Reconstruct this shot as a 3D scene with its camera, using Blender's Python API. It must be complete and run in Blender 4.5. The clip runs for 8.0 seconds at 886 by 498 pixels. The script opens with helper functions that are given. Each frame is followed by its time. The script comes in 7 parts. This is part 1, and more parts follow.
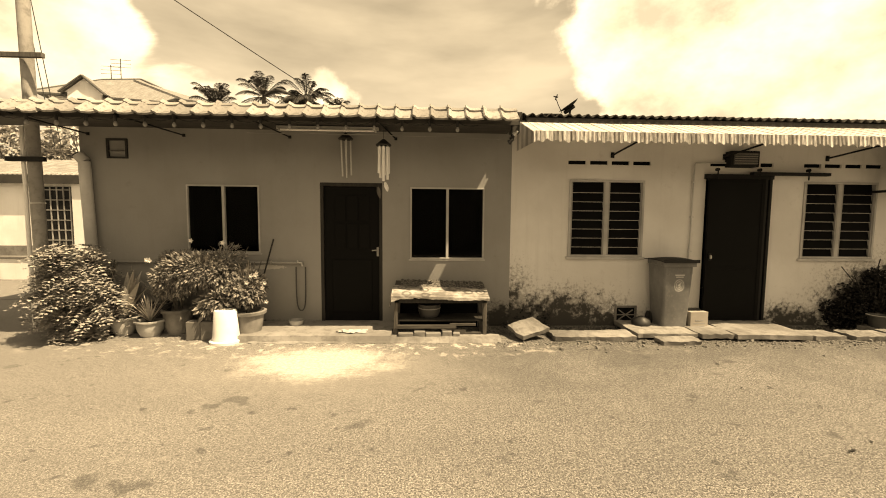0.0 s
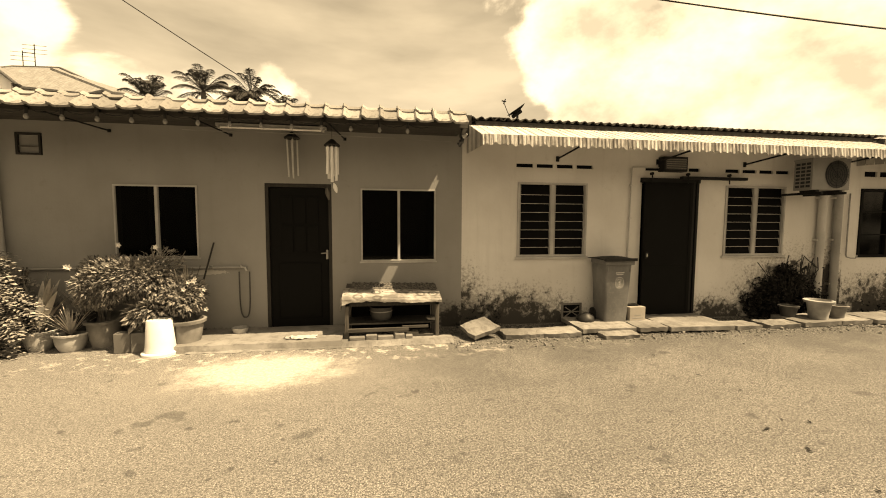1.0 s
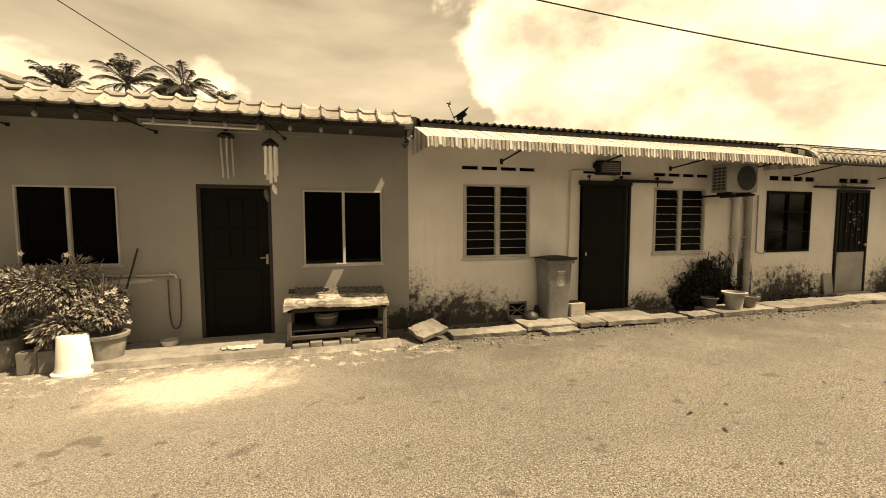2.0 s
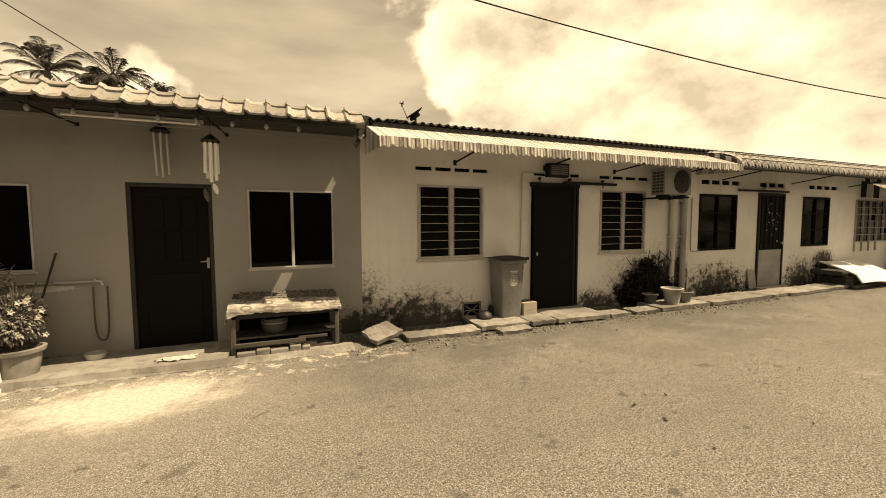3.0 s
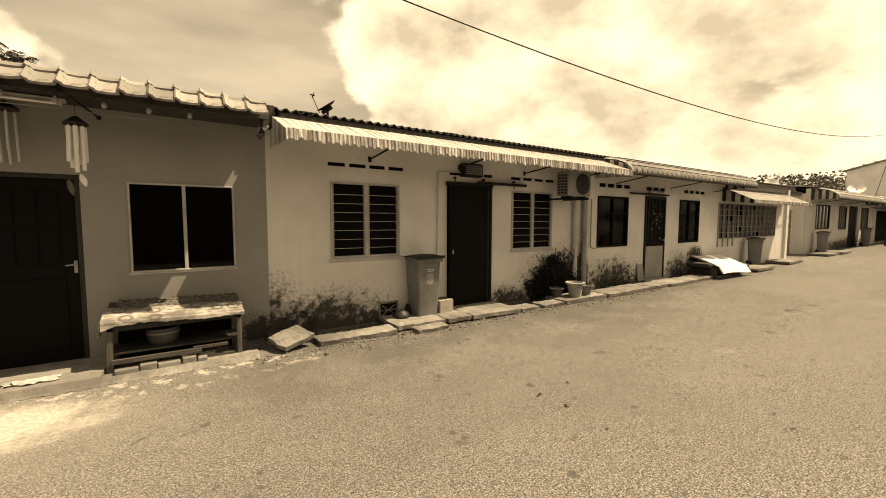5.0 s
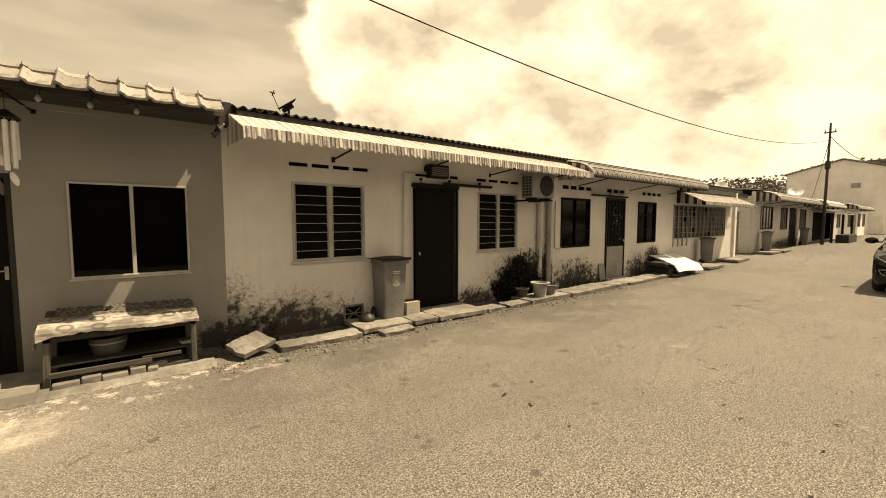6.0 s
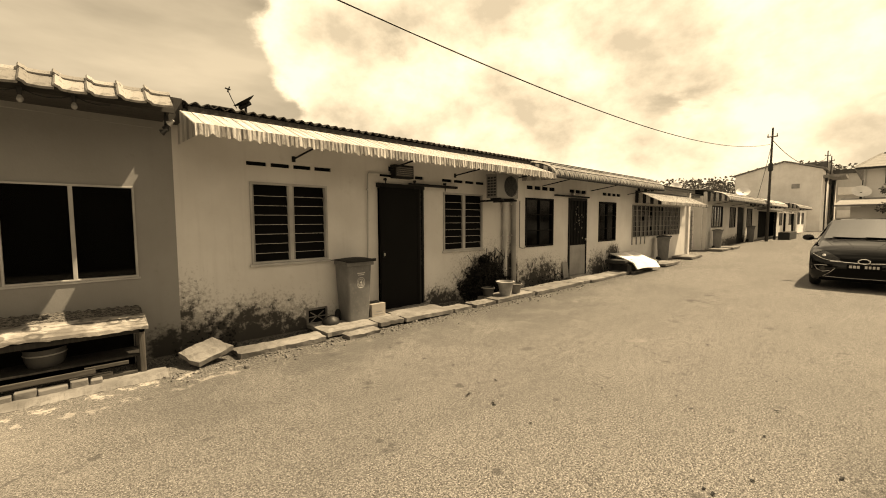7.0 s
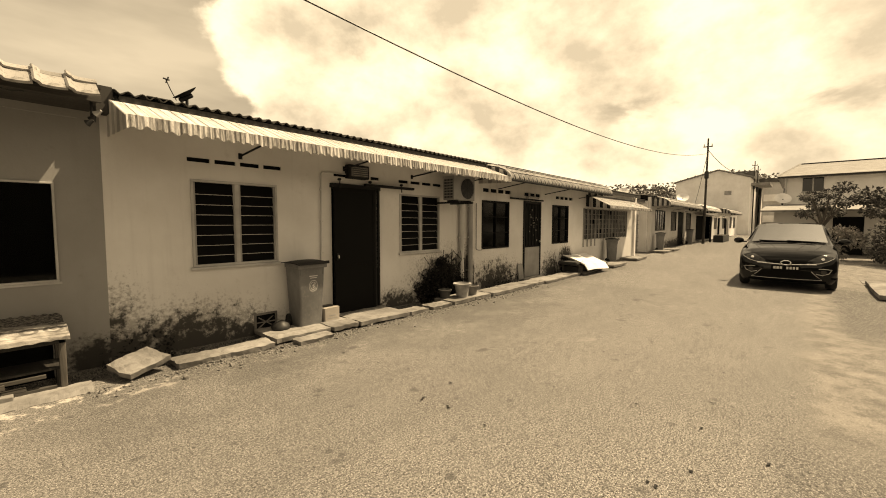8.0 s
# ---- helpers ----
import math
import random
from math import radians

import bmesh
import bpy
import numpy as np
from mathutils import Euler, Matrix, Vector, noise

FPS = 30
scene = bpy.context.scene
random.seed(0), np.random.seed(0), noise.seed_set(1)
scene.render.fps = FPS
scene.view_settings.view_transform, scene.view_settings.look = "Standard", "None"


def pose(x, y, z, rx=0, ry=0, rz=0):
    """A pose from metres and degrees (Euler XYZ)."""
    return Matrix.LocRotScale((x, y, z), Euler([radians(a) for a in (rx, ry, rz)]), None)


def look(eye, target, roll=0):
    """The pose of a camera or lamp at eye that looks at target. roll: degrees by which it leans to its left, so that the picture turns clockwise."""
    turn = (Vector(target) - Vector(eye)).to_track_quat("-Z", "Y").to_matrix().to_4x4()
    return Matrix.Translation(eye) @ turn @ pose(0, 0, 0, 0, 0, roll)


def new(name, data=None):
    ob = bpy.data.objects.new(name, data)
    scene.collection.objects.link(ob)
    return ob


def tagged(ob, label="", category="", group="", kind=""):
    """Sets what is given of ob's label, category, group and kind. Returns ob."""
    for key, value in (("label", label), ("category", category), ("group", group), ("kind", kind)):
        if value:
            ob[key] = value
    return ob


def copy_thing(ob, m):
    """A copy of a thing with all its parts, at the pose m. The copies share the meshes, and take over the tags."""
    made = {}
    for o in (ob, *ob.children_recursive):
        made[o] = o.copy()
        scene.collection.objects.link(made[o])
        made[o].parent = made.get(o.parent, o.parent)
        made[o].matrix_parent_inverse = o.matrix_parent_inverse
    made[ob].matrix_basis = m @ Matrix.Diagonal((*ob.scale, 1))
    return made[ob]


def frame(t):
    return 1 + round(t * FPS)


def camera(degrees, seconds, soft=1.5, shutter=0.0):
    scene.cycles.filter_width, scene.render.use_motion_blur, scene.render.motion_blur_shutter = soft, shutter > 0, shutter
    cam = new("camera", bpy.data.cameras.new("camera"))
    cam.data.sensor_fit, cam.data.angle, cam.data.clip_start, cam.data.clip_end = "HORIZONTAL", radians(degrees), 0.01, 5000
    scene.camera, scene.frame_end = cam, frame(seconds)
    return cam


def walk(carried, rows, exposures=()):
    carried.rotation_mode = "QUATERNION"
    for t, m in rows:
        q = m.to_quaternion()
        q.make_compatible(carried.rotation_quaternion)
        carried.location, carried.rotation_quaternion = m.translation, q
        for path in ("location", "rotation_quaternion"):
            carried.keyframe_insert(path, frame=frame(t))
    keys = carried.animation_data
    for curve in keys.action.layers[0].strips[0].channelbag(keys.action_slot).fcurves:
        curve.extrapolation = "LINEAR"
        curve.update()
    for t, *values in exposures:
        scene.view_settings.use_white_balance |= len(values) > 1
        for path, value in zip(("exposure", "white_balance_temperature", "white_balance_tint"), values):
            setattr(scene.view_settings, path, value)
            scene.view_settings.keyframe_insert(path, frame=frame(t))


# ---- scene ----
cam = camera(96.0, 8.0, soft=1.0)
PATH = [
    (0, (-0.493, 0.223, 1.549), (-0.414, 2.216, 1.399), 0.5),
    (0.5, (-0.482, 0.217, 1.558), (-0.274, 2.201, 1.416), 0.8),
    (1, (-0.46, 0.222, 1.554), (-0.153, 2.193, 1.412), 0.3),
    (1.5, (-0.425, 0.222, 1.56), (0.006, 2.17, 1.419), -0.0),
    (3, (-0.361, 0.253, 1.573), (0.392, 2.101, 1.438), -0.2),
    (3.5, (-0.332, 0.263, 1.578), (0.53, 2.063, 1.439), -0.1),
    (4, (-0.31, 0.253, 1.584), (0.641, 2.007, 1.452), -0.0),
    (4.5, (-0.287, 0.265, 1.581), (0.74, 1.976, 1.44), 0.1),
    (6, (-0.218, 0.262, 1.58), (1.008, 1.836, 1.442), 0.0),
    (6.5, (-0.187, 0.257, 1.581), (1.093, 1.788, 1.444), -0.1),
    (7, (-0.161, 0.236, 1.585), (1.183, 1.71, 1.447), -0.3),
    (7.5, (-0.131, 0.234, 1.583), (1.286, 1.64, 1.449), -0.1),
    (8, (-0.1, 0.242, 1.583), (1.39, 1.57, 1.454), 0.1),
]
walk(cam, [(t, look(eye, target, roll)) for t, eye, target, roll in PATH],
     exposures=[(0.0, 1.15, 13500, 10), (1.7, 1.1, 13500, 10), (3.0, 0.85, 12500, 10), (4.7, 0.85, 12300, 10), (6.0, 0.87, 12000, 10), (8.0, 0.88, 12000, 10)])

# ---- world and sun ----
SUN = Vector((0.53, -0.26, 1.0)).normalized()      # towards the sun


def sky_world():
    w = bpy.data.worlds.new("sky")
    scene.world = w
    w.use_nodes = True
    nt = w.node_tree
    nt.nodes.clear()
    N, L = nt.nodes.new, nt.links.new

    def math_node(op, a, b=None, c=None, clamp=False):
        n = N("ShaderNodeMath")
        n.operation, n.use_clamp = op, clamp
        for i, v in enumerate((a, b, c)):
            if v is None:
                continue
            if isinstance(v, (int, float)):
                n.inputs[i].default_value = v
            else:
                L(v, n.inputs[i])
        return n.outputs[0]

    co = N("ShaderNodeTexCoord").outputs["Generated"]
    sky = N("ShaderNodeTexSky")
    sky.sky_type, sky.sun_disc = "NISHITA", False
    sky.sun_elevation = math.asin(SUN.z)
    sky.sun_rotation = math.atan2(SUN.x, SUN.y)
    grey = N("ShaderNodeRGBToBW")
    L(sky.outputs[0], grey.inputs[0])
    clear = math_node("ADD", math_node("MULTIPLY", grey.outputs[0], 0.046), 0.155)
    # billowing cumulus: fractal noise, squeezed towards the horizon, with a wide lift towards the sun's side
    mp = N("ShaderNodeMapping")
    mp.inputs["Location"].default_value = (1.35, 0.4, 0.2)
    mp.inputs["Scale"].default_value = (1.0, 1.0, 1.45)
    L(co, mp.inputs[0])
    n1 = N("ShaderNodeTexNoise")
    n1.inputs["Scale"].default_value, n1.inputs["Detail"].default_value = 2.6, 9
    n1.inputs["Roughness"].default_value, n1.inputs["Distortion"].default_value = 0.56, 0.35
    L(mp.outputs[0], n1.inputs["Vector"])
    total = math_node("ADD", math_node("MULTIPLY", n1.outputs[0], 1.75), -0.375)
    for direction, width, gain in CLOUDS:
        d = N("ShaderNodeVectorMath")
        d.operation = "DOT_PRODUCT"
        L(co, d.inputs[0])
        d.inputs[1].default_value = Vector(direction).normalized()
        m = N("ShaderNodeMapRange")
        m.interpolation_type = "SMOOTHSTEP"
        m.inputs["From Min"].default_value = math.cos(radians(width))
        m.inputs["From Max"].default_value = 1.0
        m.inputs["To Max"].default_value = gain
        L(d.outputs["Value"], m.inputs["Value"])
        total = math_node("ADD", total, m.outputs[0])
    cover = N("ShaderNodeMapRange")
    cover.interpolation_type = "SMOOTHSTEP"
    cover.inputs["From Min"].default_value, cover.inputs["From Max"].default_value = 0.53, 0.68
    L(total, cover.inputs["Value"])
    n2 = N("ShaderNodeTexNoise")
    n2.inputs["Scale"].default_value, n2.inputs["Detail"].default_value = 4.3, 8
    n2.inputs["Roughness"].default_value = 0.58
    L(mp.outputs[0], n2.inputs["Vector"])
    puff = N("ShaderNodeMapRange")
    puff.inputs["From Min"].default_value, puff.inputs["From Max"].default_value = 0.36, 0.62
    puff.inputs["To Min"].default_value, puff.inputs["To Max"].default_value = 0.37, 0.74
    L(n2.outputs[0], puff.inputs["Value"])
    # thin veils of haze across the clear parts
    mv = N("ShaderNodeMapping")
    mv.inputs["Scale"].default_value = (1.0, 1.0, 4.0)
    mv.inputs["Rotation"].default_value = (0.0, 0.25, 0.0)
    L(co, mv.inputs[0])
    n3 = N("ShaderNodeTexNoise")
    n3.inputs["Scale"].default_value, n3.inputs["Detail"].default_value = 2.3, 6
    L(mv.outputs[0], n3.inputs["Vector"])
    veil = N("ShaderNodeMapRange")
    veil.inputs["From Min"].default_value, veil.inputs["From Max"].default_value = 0.36, 0.66
    veil.inputs["To Min"].default_value, veil.inputs["To Max"].default_value = 0.82, 1.4
    L(n3.outputs[0], veil.inputs["Value"])
    clear = math_node("MULTIPLY", clear, veil.outputs[0])
    mix = N("ShaderNodeMix")
    L(cover.outputs[0], mix.inputs["Factor"])
    L(clear, mix.inputs["A"])
    L(puff.outputs[0], mix.inputs["B"])
    bg = N("ShaderNodeBackground")
    L(mix.outputs[0], bg.inputs["Color"])
    bg.inputs["Strength"].default_value = 1.0
    out = N("ShaderNodeOutputWorld")
    L(bg.outputs[0], out.inputs["Surface"])


# centre direction, half width in degrees and strength of the cloud banks (negative: clear gaps)
# the last bank is out of view, added for the car windscreen to mirror
CLOUDS = [((-0.63, 0.72, 0.3), 10, 0.22), ((-0.468, 0.843, 0.265), 5, 0.26), ((-0.305, 0.906, 0.295), 7.5, 0.28), ((-0.203, 0.941, 0.271), 5, 0.22),
          ((0.56, 0.765, 0.32), 15, 0.26), ((0.398, 0.838, 0.373), 8, 0.18), ((0.514, 0.822, 0.245), 10, 0.2), ((0.714, 0.669, 0.206), 14, 0.22),
          ((-0.072, 0.912, 0.404), 20, -0.34), ((-0.4, 0.82, 0.41), 11, -0.3), ((0.055, 0.945, 0.322), 13, -0.3), ((0.24, 0.927, 0.29), 7, -0.22),
          ((0.943, 0.025, 0.332), 38, 0.24), ((0.824, 0.526, 0.209), 14, 0.2), ((0.36, 0.14, 0.92), 15, 0.2)]
sky_world()
sun = new("sun", bpy.data.lights.new("sun", "SUN"))
sun.data.energy, sun.data.angle, sun.data.color = 3.9, radians(0.53), (1.0, 0.97, 0.92)
sun.matrix_world = look(SUN * 60, (0, 0, 0))

# ---- materials ----
class Mat:
    """A node material with a few short ways to build one up."""

    def __init__(self, name, rough=0.8, metal=0.0, spec=0.4):
        self.m = bpy.data.materials.new(name)
        self.m.use_nodes = True
        self.nt = self.m.node_tree
        self.b = self.nt.nodes["Principled BSDF"]
        self.b.inputs["Roughness"].default_value = rough
        self.b.inputs["Metallic"].default_value = metal
        self.b.inputs["Specular IOR Level"].default_value = spec
        self.co = self.N("ShaderNodeTexCoord").outputs["Object"]

    def N(self, kind):
        return self.nt.nodes.new(kind)

    def L(self, a, b):
        self.nt.links.new(a, b)

    def world(self):
        self.co = self.N("ShaderNodeNewGeometry").outputs["Position"]
        return self

    def noise(self, scale, detail=4, rough=0.55, stretch=None, distortion=0.0, offset=0.0):
        n = self.N("ShaderNodeTexNoise")
        n.inputs["Scale"].default_value, n.inputs["Detail"].default_value = scale, detail
        n.inputs["Roughness"].default_value, n.inputs["Distortion"].default_value = rough, distortion
        mp = self.N("ShaderNodeMapping")
        mp.inputs["Scale"].default_value = stretch or (1, 1, 1)
        mp.inputs["Location"].default_value = (offset, offset, offset)
        self.L(self.co, mp.inputs[0])
        self.L(mp.outputs[0], n.inputs["Vector"])
        return n.outputs[0]

    def voronoi(self, scale, feature="F1"):
        n = self.N("ShaderNodeTexVoronoi")
        n.feature = feature
        n.inputs["Scale"].default_value = scale
        self.L(self.co, n.inputs["Vector"])
        return n.outputs["Distance"]

    def step(self, v, lo, hi, a=0.0, b=1.0):
        n = self.N("ShaderNodeMapRange")
        n.interpolation_type = "SMOOTHSTEP"
        for k, x in (("From Min", lo), ("From Max", hi), ("To Min", a), ("To Max", b)):
            n.inputs[k].default_value = x
        self.L(v, n.inputs["Value"])
        return n.outputs[0]

    def math(self, op, a, b=0.0, c=0.0, clamp=False):
        n = self.N("ShaderNodeMath")
        n.operation, n.use_clamp = op, clamp
        for i, v in enumerate((a, b, c)):
            if isinstance(v, (int, float)):
                n.inputs[i].default_value = v
            else:
                self.L(v, n.inputs[i])
        return n.outputs[0]

    def mix(self, fac, a, b):
        n = self.N("ShaderNodeMix")
        n.data_type = "RGBA"
        for k, v in ((0, fac), (6, a), (7, b)):
            if isinstance(v, (int, float)):
                n.inputs[k].default_value = v
            elif isinstance(v, tuple):
                n.inputs[k].default_value = (*v, 1.0)
            else:
                self.L(v, n.inputs[k])
        return n.outputs[2]

    def axis(self, k):
        n = self.N("ShaderNodeSeparateXYZ")
        self.L(self.co, n.inputs[0])
        return n.outputs[k]

    def chance(self):
        return self.N("ShaderNodeObjectInfo").outputs["Random"]

    def island(self):
        return self.N("ShaderNodeNewGeometry").outputs["Random Per Island"]

    def colour(self, c):
        if isinstance(c, tuple):
            self.b.inputs["Base Color"].default_value = (*c, 1.0)
        else:
            self.L(c, self.b.inputs["Base Color"])
        return self

    def rough(self, v):
        self.L(v, self.b.inputs["Roughness"])
        return self

    def bump(self, h, strength=0.4, distance=0.01):
        n = self.N("ShaderNodeBump")
        n.inputs["Strength"].default_value, n.inputs["Distance"].default_value = strength, distance
        self.L(h, n.inputs["Height"])
        self.L(n.outputs[0], self.b.inputs["Normal"])
        return self


def g(v, warm=0.0):
    return (v * (1 + warm), v, v * (1 - warm))


def mat_plaster(name, base, blobs=(), streak=0.35, bare=()):
    """Painted render: faint roller mottling, rain streaks, and mould patches of their own shape round the given spots (x, z, rx, rz)."""
    k = Mat(name, 0.88, spec=0.2).world()
    big = k.noise(0.9, 5, 0.6)
    fine = k.noise(38, 4, 0.6)
    run = k.noise(2.2, 5, 0.6, stretch=(3.2, 1, 0.22))
    c = k.mix(k.step(big, 0.3, 0.7), g(base * 0.9, 0.03), g(base * 1.06, 0.02))
    c = k.mix(k.step(run, 0.5, 0.85, 0, streak), c, g(base * 0.62, 0.05))
    c = k.mix(k.step(k.noise(5.5, 6, 0.7, offset=14.0), 0.6, 0.72, 0, 0.3), c, g(base * 0.72, 0.06))
    if blobs:
        x, z = k.axis(0), k.axis(2)
        near = None
        for bx, bz, rx, rz in blobs:
            dx = k.math("DIVIDE", k.math("SUBTRACT", x, bx), rx)
            dz = k.math("DIVIDE", k.math("SUBTRACT", z, bz), rz)
            d = k.math("SUBTRACT", 1.0, k.math("SQRT", k.math("ADD", k.math("MULTIPLY", dx, dx), k.math("MULTIPLY", dz, dz))))
            near = d if near is None else k.math("MAXIMUM", near, d)
        ragged = k.math("ADD", near, k.math("MULTIPLY", k.math("SUBTRACT", k.noise(8, 9, 0.72), 0.5), 2.6))
        speck = k.math("ADD", near, k.math("MULTIPLY", k.math("SUBTRACT", k.noise(24, 6, 0.7, offset=3.0), 0.5), 2.4))
        c = k.mix(k.step(speck, 0.0, 0.55, 0, 0.7), c, g(base * 0.4, 0.08))
        c = k.mix(k.step(ragged, 0.18, 0.62, 0, 0.93), c, g(0.03, 0.1))
    for bx, bz, rx, rz in bare:
        dx = k.math("DIVIDE", k.math("SUBTRACT", k.axis(0), bx), rx)
        dz = k.math("DIVIDE", k.math("SUBTRACT", k.axis(2), bz), rz)
        d = k.math("ADD", k.math("SQRT", k.math("ADD", k.math("MULTIPLY", dx, dx), k.math("MULTIPLY", dz, dz))), k.math("MULTIPLY", k.math("SUBTRACT", k.noise(16, 6, 0.7, offset=6.0), 0.5), 1.5))
        c = k.mix(k.step(d, 0.85, 0.95, 0.8, 0), c, g(min(base * 1.8, 0.75), 0.05))
    k.colour(c)
    k.bump(k.math("ADD", fine, k.math("MULTIPLY", k.noise(6, 5), 1.5)), 0.25, 0.006)
    return k.m


def mat_plain(name, base, rough=0.6, warm=0.02, metal=0.0, vary=0.25, scale=6.0, bump=0.15, spec=0.4):
    """Paint, plastic or metal with dust and scuffs at two scales."""
    k = Mat(name, rough, metal, spec)
    big, fine = k.noise(scale * 0.4, 5), k.noise(scale * 9, 5, 0.65)
    c = k.mix(k.step(big, 0.3, 0.7), g(base * (1 - vary), warm), g(base * (1 + vary * 0.5), warm))
    c = k.mix(k.step(fine, 0.55, 0.8, 0, 0.5), c, g(base * (1 - vary) * 0.8, warm))
    k.colour(c).rough(k.step(big, 0.25, 0.75, max(rough - 0.12, 0.02), min(rough + 0.12, 1)))
    k.bump(fine, bump, 0.003)
    return k.m


def mat_wood(name, base, axis=0, rough=0.75):
    k = Mat(name, rough)
    s = [14, 14, 14]
    s[axis] = 0.9
    grain = k.noise(2.5, 7, 0.65, stretch=tuple(s), distortion=0.4)
    big = k.noise(1.7, 4)
    c = k.mix(k.step(grain, 0.3, 0.7), g(base * 0.45, 0.12), g(base * 1.15, 0.1))
    c = k.mix(k.step(big, 0.4, 0.75, 0, 0.5), c, g(base * 0.6, 0.05))
    return k.colour(c).bump(grain, 0.5, 0.006).m


def mat_concrete(name, base, vary=0.3):
    k = Mat(name, 0.92, spec=0.2).world()
    big, mid, fine = k.noise(1.4, 6, 0.6), k.noise(9, 6, 0.65), k.noise(70, 4, 0.7)
    c = k.mix(k.step(big, 0.3, 0.7), g(base * (1 - vary), 0.05), g(base * 1.1, 0.04))
    c = k.mix(k.step(mid, 0.45, 0.7, 0, 0.75), c, g(base * 0.5, 0.06))
    c = k.mix(k.step(fine, 0.6, 0.8, 0, 0.35), c, g(base * 0.4, 0.04))
    return k.colour(c).bump(k.math("ADD", mid, k.math("MULTIPLY", fine, 0.5)), 0.55, 0.012).m


def mat_road():
    """Worn asphalt: coarse stone grain, oily spots, tar repairs, a spill of pale cement powder and a dusty earth verge."""
    k = Mat("asphalt", 0.93, spec=0.25).world()
    x, y = k.axis(0), k.axis(1)
    stone = k.noise(100, 3, 0.75, offset=6.0)
    grit = k.noise(60, 3, 0.75)
    grit2 = k.noise(27, 5, 0.8, offset=3.0)
    big = k.noise(0.35, 6, 0.6)
    mid = k.noise(1.9, 6, 0.62)
    fleck = k.step(stone, 0.52, 0.6)
    c = k.mix(k.step(grit, 0.4, 0.6), g(0.016, 0.05), g(0.18, 0.05))
    c = k.mix(k.math("MULTIPLY", fleck, 0.9), c, g(0.5, 0.05))
    c = k.mix(k.step(grit2, 0.52, 0.64, 0.0, 0.55), c, g(0.045, 0.05))
    c = k.mix(k.step(k.noise(12, 7, 0.9, offset=17.0), 0.47, 0.6, 0, 0.5), c, g(0.065, 0.05))
    c = k.mix(k.step(k.noise(15, 7, 0.9, offset=25.0), 0.53, 0.64, 0, 0.55), c, g(0.27, 0.05))
    c = k.mix(k.step(k.noise(46, 2, 0.6, offset=37.0), 0.5, 0.6, 0, 0.36), c, g(0.04, 0.05))
    c = k.mix(k.step(k.noise(52, 2, 0.6, offset=53.0), 0.56, 0.64, 0, 0.36), c, g(0.38, 0.05))
    c = k.mix(k.step(big, 0.35, 0.68, 0, 0.35), c, g(0.09, 0.05))
    c = k.mix(k.step(mid, 0.5, 0.78, 0, 0.3), c, g(0.18, 0.06))
    worn = k.noise(0.8, 5, 0.6, stretch=(0.25, 1.3, 1), offset=28.0)
    c = k.mix(k.step(worn, 0.48, 0.66, 0, 0.18), c, g(0.06, 0.04))
    c = k.mix(k.step(x, 1.5, -3.0, 0, 0.2), c, g(0.3, 0.06))
    # oil spots of two sizes and dark tar along the drain
    for sc, lo, hi, off, amt in ((3.1, 0.67, 0.73, 5.0, 0.55), (8.5, 0.69, 0.74, 11.0, 0.6), (5.0, 0.7, 0.74, 15.0, 0.5)):
        c = k.mix(k.step(k.noise(sc, 2, 0.5, offset=off), lo, hi, 0, amt), c, g(0.045, 0.03))
    tar = k.math("MULTIPLY", k.step(k.noise(1.3, 7, 0.72, offset=9.0), 0.38, 0.6), k.step(y, 2.6, 4.8))
    tar = k.math("MULTIPLY", tar, k.math("MULTIPLY", k.step(x, -0.6, 0.9), k.step(x, 6, 14, 1, 0)))
    c = k.mix(k.math("MULTIPLY", tar, 0.55), c, k.mix(k.step(grit, 0.42, 0.6), g(0.025, 0.03), g(0.1, 0.04)))
    # pale scuffs and dried splashes
    scuff = k.math("MULTIPLY", k.step(k.noise(2.6, 6, 0.7, offset=21.0), 0.63, 0.72, 0, 0.5), k.step(y, 5.2, 4.2))
    c = k.mix(scuff, c, g(0.26, 0.06))

    def spill(cx, cy, rx, ry, soft):
        dx = k.math("DIVIDE", k.math("SUBTRACT", x, cx), rx)
        dy = k.math("DIVIDE", k.math("SUBTRACT", y, cy), ry)
        d = k.math("SQRT", k.math("ADD", k.math("MULTIPLY", dx, dx), k.math("MULTIPLY", dy, dy)))
        d = k.math("ADD", d, k.math("MULTIPLY", k.math("SUBTRACT", k.noise(4.5, 7, 0.7, offset=cx), 0.5), soft))
        return k.step(d, 0.45, 1.15, 1, 0)

    powder = k.mix(k.step(k.noise(30, 5, 0.7, offset=31.0), 0.4, 0.62), g(0.36, 0.08), g(0.56, 0.07))
    c = k.mix(k.math("MULTIPLY", spill(-1.66, 4.46, 0.88, 0.52, 1.4), 0.95), c, powder)
    c = k.mix(k.math("MULTIPLY", spill(-1.7, 4.3, 1.6, 0.9, 1.5), 0.15), c, g(0.36, 0.07))
    crust = k.math("MULTIPLY", k.step(k.noise(5.5, 7, 0.75, offset=2.0), 0.53, 0.58), spill(-1.3, 5.0, 4.3, 0.46, 1.0))
    c = k.mix(k.math("MULTIPLY", crust, 0.75), c, powder)
    # grey gravel strip washed along the drain slabs
    wash = k.math("ADD", y, k.math("MULTIPLY", k.math("SUBTRACT", k.noise(1.6, 7, 0.7, offset=41.0), 0.5), 1.1))
    wash = k.math("MULTIPLY", k.step(wash, 4.45, 4.95), k.math("MULTIPLY", k.step(x, 0.3, 1.2), k.step(x, 13, 17, 1, 0)))
